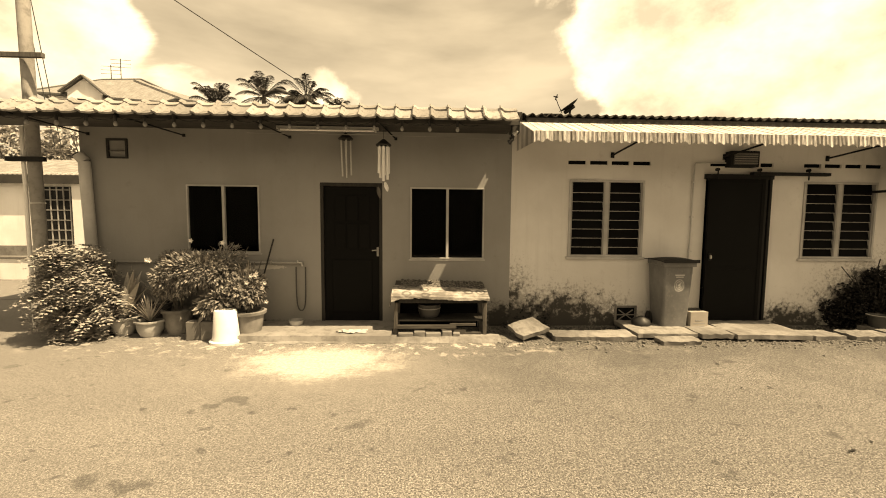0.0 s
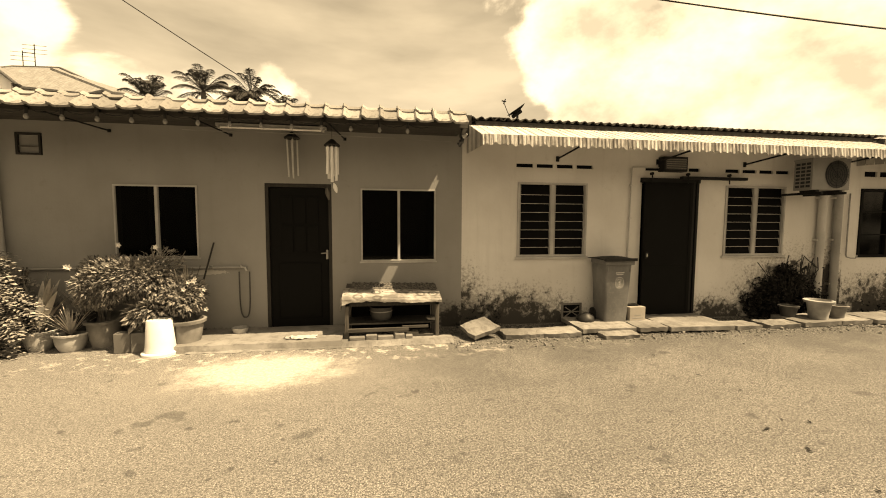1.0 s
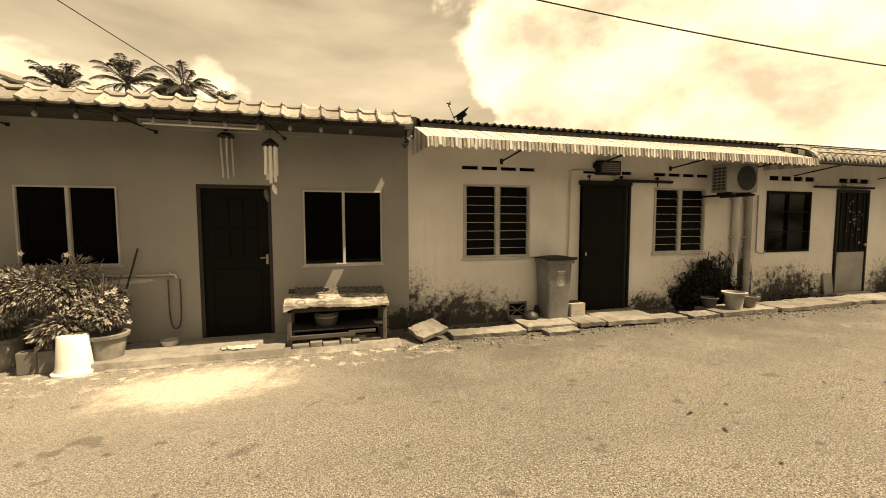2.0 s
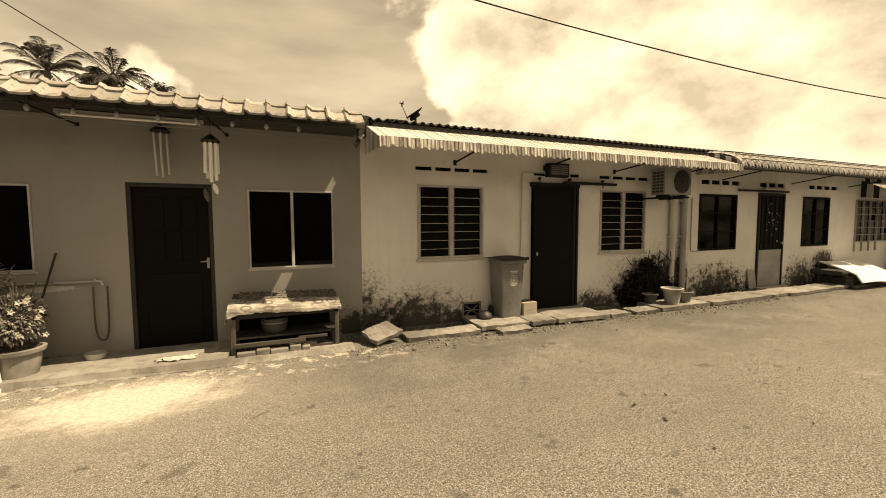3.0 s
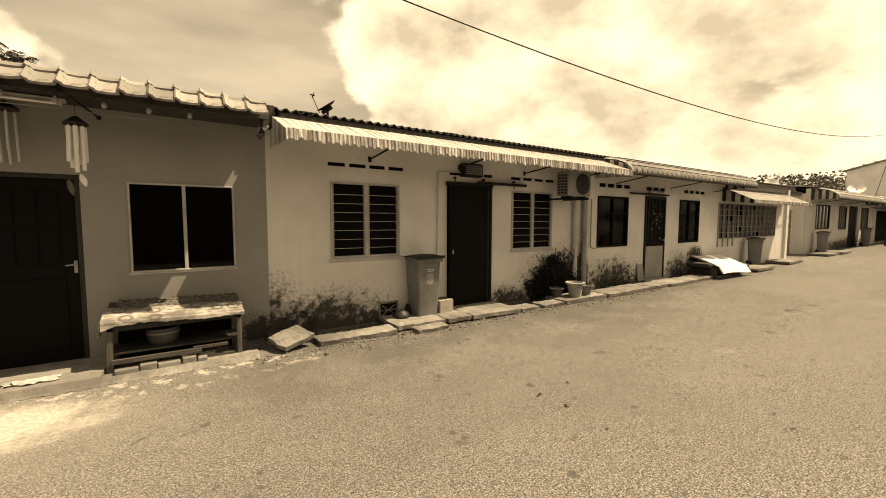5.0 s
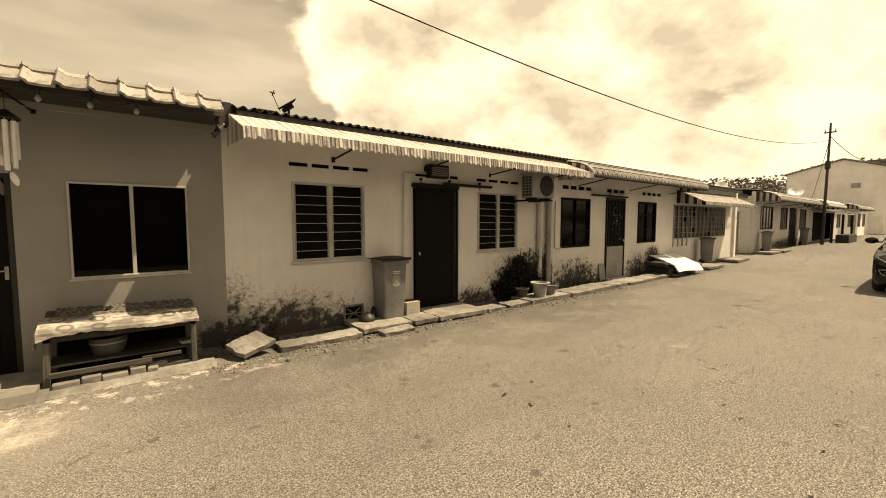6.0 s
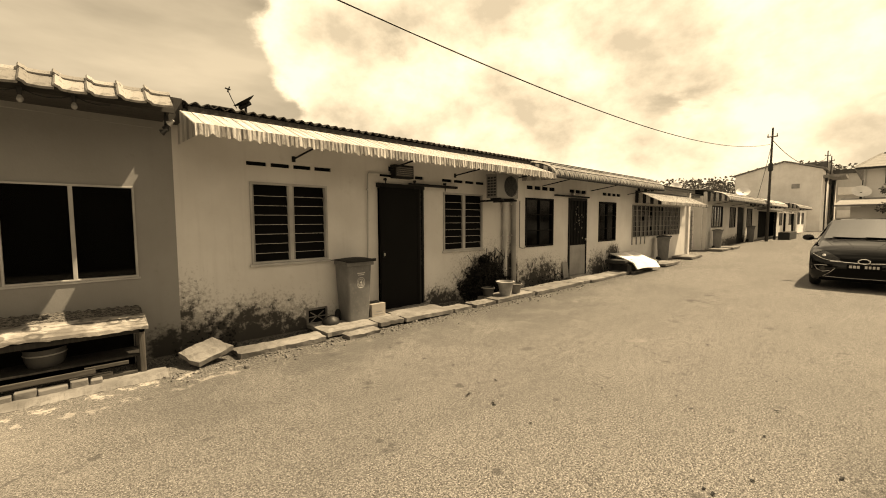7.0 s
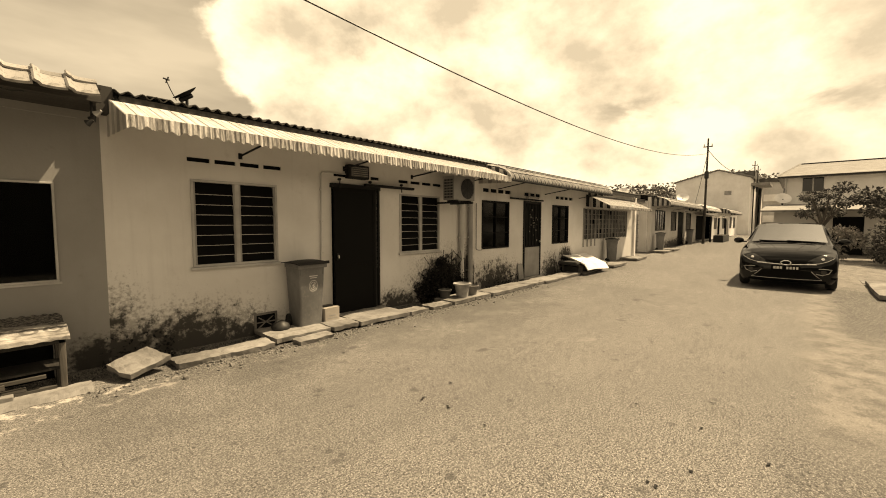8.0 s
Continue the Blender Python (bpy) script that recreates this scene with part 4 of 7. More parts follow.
# ---- houses B and C ----
def louvre_window(name, x0, x1, z0, z1):
    w = thing(name, (x0, WY, z0), "open glass louvre window in a white frame", "window", "louvre windows", kind="structure")
    W, H, t = x1 - x0, z1 - z0, 0.03
    bm = bmesh.new()
    for r in ((0, W, 0, t), (0, W, H - t, H), (0, t, t, H - t), (W - t, W, t, H - t)):
        box(bm, r[0], r[1], -0.012, 0.09, r[2], r[3], bevel=0.003)
    part("window_frame", bm, "frame_white", w)
    part("mullion", _box(W / 2 - 0.024, W / 2 + 0.024, -0.004, 0.07, t, H - t, bevel=0.003), "frame_white", w)
    part("window_sill", _box(-0.03, W + 0.03, -0.03, 0.0, -0.035, -0.002, bevel=0.004), "frame_white", w)
    n = 8
    rng = random.Random(int(x0 * 10))
    for a, b in ((t, W / 2 - 0.024), (W / 2 + 0.024, W - t)):
        for side in (a, b - 0.022):
            part("louvre_clip", _box(side, side + 0.022, 0.0, 0.06, t, H - t), "pipe_grey", w)
        for i in range(n):
            z = t + (i + 0.42) * (H - 2 * t) / n
            bm = bmesh.new()
            box(bm, a + 0.022, b - 0.022, -0.075, 0.075, -0.003, 0.003)
            ob = part("blade", bm, "louvre", w)
            ob.matrix_basis = pose(0, 0.03, z, 80 + rng.uniform(-3, 3), 0, 0)
            # pale strip painted as the sky caught on the blade's edge
            part("blade_edge", _box(a + 0.022, b - 0.022, -0.08, -0.0755, -0.006, 0.004), "glass_edge", ob)
    return w



louvre_window("window_4", 1.54, 2.643, 1.02, 2.128)
louvre_window("window_5", 5.03, 6.16, 1.01, 2.14)
# black backing added in the vent slots to paint their shade
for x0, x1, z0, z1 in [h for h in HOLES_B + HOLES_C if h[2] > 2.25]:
    tagged(part("vent_slot_shade", _box(x0 - 0.004, x1 + 0.004, WY + 0.035, WY + 0.045, z0 - 0.004, z1 + 0.004), "void"), "black backing painted as shade in a narrow vent slot", "vent", "vent slots", kind="structure")


def door_b():
    d = thing("door_2", (3.55, WY, 0.05), "dark flush sliding security door on an overhead rail, closed", "door", kind="structure")
    W, H = 0.93, 2.12
    part("leaf", _box(0.0, W - 0.1, -0.075, -0.04, 0.02, H - 0.01, bevel=0.006), "door_dark", d)
    for x0, x1, z0, z1 in ((0.0, 0.05, 0.02, H - 0.01), (W - 0.15, W - 0.1, 0.02, H - 0.01), (0.05, W - 0.15, H - 0.07, H - 0.01), (0.05, W - 0.15, 0.02, 0.09), (0.05, W - 0.15, 0.8, 0.84)):
        part("leaf_rail", _box(x0, x1, -0.081, -0.075, z0, z1, bevel=0.002), "door_dark", d)
    part("stile", _box(W - 0.1, W - 0.065, -0.08, -0.04, 0.0, H, bevel=0.004), "dark_metal", d)
    for i in range(13):
        z = 0.72 + i * 0.105
        part("side_pane", _box(W - 0.055, W - 0.022, -0.03, -0.015, z, z + 0.085 - 0.03 * (i % 3 == 1), bevel=0.003), "pipe_grey", d, "small pale pane beside the door")
    part("stile", _box(W - 0.02, W + 0.02, -0.06, 0.05, 0.0, H + 0.02, bevel=0.004), "dark_metal", d)
    lock = part("lock", _box(0.03, 0.07, -0.1, -0.081, 0.93, 1.04, bevel=0.004), "dark_metal", d)
    part("handle", _box(0.04, 0.06, -0.125, -0.1, 0.96, 1.01, bevel=0.003), "steel", lock, "small steel pull")
    part("lintel", _box(-0.03, W + 0.05, -0.05, 0.06, H - 0.01, H + 0.06, bevel=0.004), "dark_metal", d)
    part("rail", _box(0.62, 1.78, -0.1, -0.03, H + 0.045, H + 0.09, bevel=0.006), "dark_metal", d, "dark overhead sliding rail")
    for x in (0.1, 0.72, 1.45):
        bm = bmesh.new()
        rod(bm, (x, -0.105, H + 0.12), (x, -0.06, H + 0.12), 0.022, seg=12)
        part("roller", bm, "dark_metal", d)
        part("roller_strap", _box(x - 0.008, x + 0.008, -0.1, -0.09, H - 0.02, H + 0.12), "dark_metal", d)
    part("threshold", _box(-0.05, W + 0.05, -0.12, 0.08, -0.05, 0.015, bevel=0.006), "concrete", d)


door_b()
s = thing("lamp_box", (3.81, WY, 2.325), "old dark framed light box over the door", "lamp")
part("case", _box(0.0, 0.41, -0.13, 0.0, 0.0, 0.225, bevel=0.008), "dark_metal", s)
part("cover", _box(0.03, 0.38, -0.142, -0.13, 0.03, 0.195, bevel=0.004), "pot_dark", s, "grimy ribbed cover")
for i in range(5):
    z = 0.045 + i * 0.032
    part("rib", _box(0.04, 0.37, -0.15, -0.142, z, z + 0.008), "pot_clay", s)
s = thing("conduit", (3.34, WY, 0.9), "thin wall conduit running up to the light box", "conduit")
bm = bmesh.new()
tube(bm, [(-0.02, -0.02, -0.1), (0.0, -0.02, 0.4), (0.01, -0.02, 1.2), (0.015, -0.02, 1.46), (0.03, -0.02, 1.485), (0.3, -0.02, 1.49), (0.5, -0.02, 1.49)], 0.01)
part("pipe", bm, "pvc", s)
for z in (0.2, 0.7, 1.2):
    part("clip", _box(-0.012, 0.03, -0.034, 0.0, z, z + 0.018), "steel", s)
s = thing("wall_vent", (2.27, WY, 0.03), "dark pierced vent block at the wall foot", "vent")
bm = bmesh.new()
for r in ((0, 0.33, 0, 0.03), (0, 0.33, 0.24, 0.27), (0, 0.03, 0.03, 0.24), (0.3, 0.33, 0.03, 0.24)):
    box(bm, r[0], r[1], -0.015, 0.0, r[2], r[3], bevel=0.003)
part("frame", bm, "concrete_dark", s)
# black plate on the wall paints the dark of the pierced holes
part("backing", _box(0.031, 0.299, -0.003, 0.0, 0.031, 0.239), "void", s)
for i in range(3):
    bm = bmesh.new()
    box(bm, -0.13, 0.13, -0.006, 0.006, -0.008, 0.008, bevel=0.003)
    ob = part("lattice_bar", bm, "concrete_dark", s)
    ob.matrix_basis = pose(0.165, -0.01, 0.135, 0, (35, -35, 0)[i], 0)


def corrugated_roof():
    r = thing("roof_b", (0.8, 5.72, 2.95), "dark rusty corrugated roof with wavy edge", "roof", kind="structure")
    pitch, amp = 0.128, 0.021
    bm = bmesh.new()
    n = int(12.8 / pitch * 8)
    sheet(bm, lambda u, v: Vector((12.8 * u, 3.9 * v, 0.02 + amp * math.cos(12.8 * u / pitch * 2 * math.pi) + 0.55 * v)), n, 1)
    solid(bm, 0.008)
    part("corrugated_sheet", bm, "rust", r, smooth=False)
    part("purlin", _box(0.05, 12.75, 0.02, 0.07, -0.07, -0.008), "dark_wood", r)
    rng = random.Random(6)
    for i in range(12):
        x = rng.uniform(0.3, 12.4)
        part("ridge_patch", _box(x, x + rng.uniform(0.1, 0.3), 0.05, 0.3, 0.045, 0.06, bevel=0.004), "rust", r)


def flat_awning(name, x0, x1, yb, zb, yf, zf, drop, label, pitch=0.105, mat="zinc", side=True):
    """A sloping awning of narrow folded strips, with a frilled front edge and boarded ends."""
    a = thing(name, (x0, yf, zf), label, "awning")
    W, D, Hh = x1 - x0, yb - yf, zb - zf
    n = int(W / pitch)
    rng = random.Random(int(W * 100))
    pitch = W / n
    for i in range(n):
        bm = bmesh.new()
        e = 0.001 * (i % 2) + rng.uniform(0, 0.001)
        pts = [(0.0, 0.004), (0.006, 0.004), (0.01, 0.0), (pitch - 0.001, 0.0)]
        front = [bm.verts.new((x, 0, z + e)) for x, z in pts]
        back = [bm.verts.new((x, D, Hh + z + e)) for x, z in pts]
        for k in range(3):
            bm.faces.new((front[k], front[k + 1], back[k + 1], back[k]))
        ob = part("awning_strip", bm, mat, a)
        ob.location.x = i * pitch
    bm = bmesh.new()
    m = n * 6

    def frill(u, v):
        ph = u * n * 2 * math.pi
        z = -v * (drop * (0.86 + 0.1 * math.cos(ph) + 0.16 * noise.noise((u * n * 0.9, 0, 0)) + 0.08 * noise.noise((u * n * 3.1, 4, 0))))
        return Vector((W * u, -0.012 + 0.005 * math.sin(ph * 2) - 0.014 * v, z + 0.01))

    sheet(bm, frill, m, 2)
    solid(bm, 0.003)
    part("valance", bm, mat + "_edge", a, "streaked frilled front edge")
    if side:
        for xs in (0.0, W):
            k = 7
            for i in range(k):
                u0, u1 = i / k, (i + 0.93) / k
                bm = bmesh.new()
                lo = lambda u: -drop * 0.9 + (zb - zf - 0.43 + drop * 0.9) * u if Hh > 0.3 else -drop
                q = [(u0 * D, lo(u0)), (u1 * D, lo(u1)), (u1 * D, Hh * u1), (u0 * D, Hh * u0)]
                bm.faces.new([bm.verts.new((xs, y, z)) for y, z in q])
                solid(bm, 0.006)
                part("side_board", bm, mat if i % 2 else ("dark_metal" if mat == "zinc_old" else "zinc_old"), a)
    part("front_bar", _box(0.02, W - 0.02, 0.01, 0.03, -0.03, -0.008), "dark_metal", a)
    part("back_bar", _box(0.02, W - 0.02, D - 0.03, D - 0.004, Hh - 0.05, Hh - 0.01), "dark_metal", a)
    return a


def mat_edge(name, base):
    """Frilled edge: vertical rust and rain streaks on worn paint."""
    k = Mat(name, 0.7, spec=0.3).world()
    run = k.noise(6.0, 7, 0.75, stretch=(2.2, 1, 0.18))
    fine = k.noise(26, 5, 0.7, stretch=(2, 1, 0.4), offset=2.0)
    c = k.mix(k.step(run, 0.4, 0.62), g(base * 0.24, 0.08), g(base * 1.15, 0.04))
    c = k.mix(k.step(fine, 0.5, 0.72, 0, 0.8), c, g(base * 0.16, 0.1))
    return k.colour(c).bump(fine, 0.3, 0.003).m


M["zinc_edge"] = mat_edge("awning_frill", 0.52)
M["zinc_old_edge"] = mat_edge("old_awning_frill", 0.45)
corrugated_roof()
flat_awning("awning_b", 0.77, 7.52, WY, 2.945, 5.03, 2.60, 0.14, "long zinc awning with streaked frilled edge over the louvre windows")
for x in (2.15, 3.8, 5.35, 6.9):
    s = thing("awning_bracket", (x, WY, 2.48), "dark steel arm bracing the awning", "bracket", "awning brackets")
    bm = bmesh.new()
    rod(bm, (0, 0, 0), (0, -0.86, 0.08), 0.013, seg=8)
    part("arm", bm, "dark_metal", s)
    part("plate", _box(-0.025, 0.025, -0.008, 0.0, -0.04, 0.04), "dark_metal", s)


def curved_awning(name, x0, x1, yb, zb, yf, zf, label, pitch=0.2, mat="zinc_old"):
    """A rounded awning of ribbed sheets with cross laps."""
    a = thing(name, (x0, yf, zf), label, "awning")
    W, D, Hh = x1 - x0, yb - yf, zb - zf
    n = max(int(W / pitch), 4)
    pitch = W / n
    bm = bmesh.new()

    def form(u, v):
        ang = v * math.pi / 2
        y = D * (1 - math.cos(ang))
        z = Hh * math.sin(ang)
        lap = 0.012 * ((v * 5) % 1.0)
        return Vector((u, y - lap, z + 0.012 - lap))

    for i in range(n):
        bm = bmesh.new()
        k = 5
        sheet(bm, lambda u, v: form(pitch * (0.04 + 0.66 * u), v) + Vector((0, -0.5, 0.8)) * 0.04 * math.sin(math.pi * u) ** 2, k, 15)
        solid(bm, 0.004)
        ob = part("awning_sheet", bm, mat, a)
        ob.location.x = i * pitch
    # black sheet added below so that the gaps between ribs read as shade
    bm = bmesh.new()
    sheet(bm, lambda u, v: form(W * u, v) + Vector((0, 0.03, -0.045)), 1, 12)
    part("gap_shade_sheet", bm, "black", a, "dark sheet added to draw shade in the gaps")
    # dark rods added on the surface to draw the shadow lines of the laps
    for v in (0.2, 0.4, 0.62, 0.82):
        bm = bmesh.new()
        c = form(0, v) + Vector((0, -0.022, 0.03))
        rod(bm, (0.0, c.y - 0.008, c.z + 0.008), (W, c.y - 0.008, c.z + 0.008), 0.009, seg=6)
        part("lap_shadow_bar", bm, "dark_metal", a)
    bm = bmesh.new()
    rod(bm, (0.0, 0.01, -0.01), (W, 0.01, -0.01), 0.014, seg=8)
    part("front_bar", bm, "dark_metal", a)
    for xs in (0.01, W - 0.01):
        k = 8
        for i in range(k):
            u0, u1 = i / k, (i + 0.9) / k
            top = lambda u: Hh * math.sin(math.acos(max(1 - u, 0)))
            bm = bmesh.new()
            bm.faces.new([bm.verts.new((xs, D * u, z)) for u, z in ((u0, -0.02), (u1, -0.02), (u1, top(u1) - 0.02), (u0, top(u0 + 0.001) - 0.02))])
            solid(bm, 0.005)
            part("side_board", bm, "black" if i % 2 else mat, a)
    for x in (W * 0.12, W * 0.5, W * 0.88):
        bm = bmesh.new()
        rod(bm, (x, D - 0.003, -0.12), (x, 0.02, 0.0), 0.012, seg=8)
        part("brace", bm, "dark_metal", a)
    return a


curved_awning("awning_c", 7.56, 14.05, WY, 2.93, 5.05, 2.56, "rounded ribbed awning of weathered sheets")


M["pane_dusty"] = mat_plain("dusty_dark_glass", 0.005, 0.12, vary=0.5, spec=0.25)


def grille_window(name, x0, x1, z0, z1, label, y=None, bars=(2, 3)):
    """A dark window with a dark frame and thin glazing bars."""
    y = WY if y is None else y
    w = thing(name, (x0, y, z0), label, "window", kind="structure")
    W, H, t = x1 - x0, z1 - z0, 0.045
    bm = bmesh.new()
    for r in ((0, W, 0, t), (0, W, H - t, H), (0, t, t, H - t), (W - t, W, t, H - t)):
        box(bm, r[0], r[1], -0.01, 0.06, r[2], r[3], bevel=0.003)
    part("window_frame", bm, "door_dark", w)
    for i in range(1, bars[0]):
        x = W * i / bars[0]
        part("glazing_bar", _box(x - 0.012, x + 0.012, 0.0, 0.04, t, H - t), "door_dark", w)
    for i in range(1, bars[1]):
        z = H * i / bars[1]
        part("glazing_bar", _box(t, W - t, 0.002, 0.038, z - 0.01, z + 0.01), "door_dark", w)
    p = part("pane", _box(t, W - t, 0.042, 0.047, t, H - t), "pane_dusty", w)
    p.visible_shadow = False
    return w


grille_window("window_6", 7.67, 8.868, 0.955, 2.137, "dark glazed window in a dark wooden frame")
grille_window("window_7", 11.32, 12.46, 0.95, 2.15, "dark glazed window in a dark wooden frame")


def door_c():
    d = thing("door_3", (9.60, WY, 0.05), "dark door with leafy wrought upper grille and plain grey lower panel", "door", kind="structure")
    W, H = 0.96, 2.15
    bm = bmesh.new()
    for r in ((0, 0.05, 0, H), (W - 0.05, W, 0, H), (0.05, W - 0.05, H - 0.06, H)):
        box(bm, r[0], r[1], -0.03, 0.06, r[2], r[3], bevel=0.004)
    part("door_frame", bm, "dark_metal", d)
    part("lower_panel", _box(0.055, W - 0.055, -0.015, 0.02, 0.03, 0.86, bevel=0.004), "pipe_grey", d, "weathered grey lower panel")
    part("upper_panel", _box(0.055, W - 0.055, 0.0, 0.02, 0.86, H - 0.065), "door_dark", d)
    for i in range(5):
        x = 0.12 + i * 0.17
        part("bar", _box(x, x + 0.012, -0.02, 0.0, 0.88, H - 0.07), "dark_metal", d)
    rng = random.Random(2)
    for i in range(22):
        bm = bmesh.new()
        bmesh.ops.create_circle(bm, cap_ends=True, radius=rng.uniform(0.012, 0.028), segments=8)
        solid(bm, 0.004)
        ob = part("leaf_ornament", bm, "pipe_grey", d)
        ob.matrix_basis = pose(rng.uniform(0.3, 0.75), -0.022, rng.uniform(1.0, 1.95), 90, 0, rng.uniform(0, 90))
    part("knob", _box(W - 0.1, W - 0.07, -0.06, -0.02, 0.98, 1.04, bevel=0.01), "steel", d)
    part("rail", _box(-0.75, W + 0.06, -0.07, -0.03, H + 0.02, H + 0.06, bevel=0.004), "dark_metal", d)
    part("threshold", _box(-0.05, W + 0.05, -0.15, 0.07, -0.05, 0.02, bevel=0.008), "concrete", d)


door_c()
s = thing("lamp_box", (9.72, WY, 2.27), "pale bulkhead lamp over the door", "lamp")
part("case", _box(0.0, 0.6, -0.09, 0.0, 0.0, 0.06, bevel=0.01), "frame_white", s)
part("cover", _box(0.04, 0.56, -0.1, -0.09, 0.012, 0.05, bevel=0.004), "lamp_glass", s)


def air_conditioner():
    a = thing("air_conditioner", (5.96, 5.36, 2.02), "pale outdoor air conditioning unit on wall brackets", "air conditioner")
    W, D, H = 0.68, 0.28, 0.5
    part("case", _box(0, W, 0, D, 0.03, H, bevel=0.012), "white_case", a)
    part("top_cover", _box(-0.006, W + 0.006, -0.006, D + 0.006, H - 0.02, H + 0.006, bevel=0.005), "white_case", a)
    # black disc on the closed case paints the dark of the fan opening
    bm = bmesh.new()
    rod(bm, (0.43, 0.0, 0.265), (0.43, -0.004, 0.265), 0.205, seg=32)
    part("fan_opening", bm, "black", a)
    for r in (0.05, 0.09, 0.13, 0.17, 0.205):
        bm = bmesh.new()
        tube(bm, [(0.43 + r * math.cos(k * math.pi / 16), -0.014, 0.265 + r * math.sin(k * math.pi / 16)) for k in range(33)], 0.0035, 5)
        part("guard_ring", bm, "dark_metal", a)
    for k in range(8):
        bm = bmesh.new()
        ang = k * math.pi / 4
        rod(bm, (0.43, -0.012, 0.265), (0.43 + 0.21 * math.cos(ang), -0.012, 0.265 + 0.21 * math.sin(ang)), 0.003, seg=5)
        part("guard_spoke", bm, "dark_metal", a)
    # black plates on the side paint the dark of the slots
    for j in range(3):
        for i in range(7):
            z = 0.07 + i * 0.056
            y = 0.03 + j * 0.078
            part("side_slot", _box(-0.003, 0.002, y, y + 0.06, z, z + 0.036), "black", a)
    for x in (0.1, W - 0.16):
        part("foot", _box(x, x + 0.06, 0.02, D - 0.02, 0.0, 0.03), "dark_metal", a)
        part("bracket_arm", _box(x + 0.01, x + 0.05, -0.05, 0.558, -0.035, 0.0), "dark_metal", a)
    bm = bmesh.new()
    tube(bm, [(W, 0.2, 0.1), (W + 0.06, 0.2, 0.1), (W + 0.09, 0.25, 0.02), (W + 0.1, 0.5, 0.0), (W + 0.1, 0.54, 0.06)], 0.012)
    part("coolant_pipe", bm, "black", a)


M["white_case"] = mat_plain("painted_case", 0.22, 0.5, vary=0.2, scale=4)
air_conditioner()
for x, r, mat, lab in ((6.82, 0.056, "pvc", "tall white rain pipe on the party wall"), (7.13, 0.058, "pipe_grey", "tall grimy grey rain pipe on the party wall")):
    s = thing("rain_pipe", (x, WY - r - 0.012, 0.0), lab, "pipe", "rain pipes")
    bm = bmesh.new()
    rod(bm, (0, 0, 0.0), (0.0, 0, 2.62), r, seg=18)
    part("pipe", bm, mat, s, smooth=True)
    for z in (0.5, 1.25, 1.95):
        part("strap", _box(-r - 0.02, r + 0.02, -0.004, r + 0.014, z, z + 0.03), "steel", s)
s = thing("wall_tap", (7.42, WY, 0.95), "thin riser pipe ending in a bent tap", "tap")
bm = bmesh.new()
tube(bm, [(0, -0.02, 1.1), (0, -0.02, 0.06), (0.0, -0.03, 0.02), (0.05, -0.06, 0.0), (0.12, -0.08, 0.0), (0.15, -0.08, 0.05)], 0.011)
part("riser", bm, "pipe_grey", s)
s = thing("satellite_dish", (1.58, 6.4, 3.02), "small weathered satellite dish on the roof, seen edge on", "satellite dish")
bm = bmesh.new()
rod(bm, (0.1, 0, 0.0), (0.1, 0, 0.25), 0.018)
rod(bm, (0.02, 0.0, 0.17), (0.16, 0, 0.27), 0.03)
part("mast", bm, "dark_metal", s)
bm = bmesh.new()
lathe(bm, [(0.0005, 0.0), (0.06, 0.006), (0.12, 0.022), (0.16, 0.042)], 24)
solid(bm, 0.006)
ob = part("dish", bm, "dark_metal", s, smooth=True)
ob.matrix_basis = pose(0.1, 0, 0.25, 2, -36, 0)
bm = bmesh.new()
tube(bm, [(-0.02, 0, 0.16), (-0.08, 0, 0.28), (-0.13, 0, 0.4)], 0.006)
rod(bm, (-0.16, 0, 0.41), (-0.09, 0, 0.4), 0.01)
rod(bm, (-0.13, 0, 0.36), (-0.1, 0, 0.44), 0.008)
part("feed_arm", bm, "dark_metal", s)


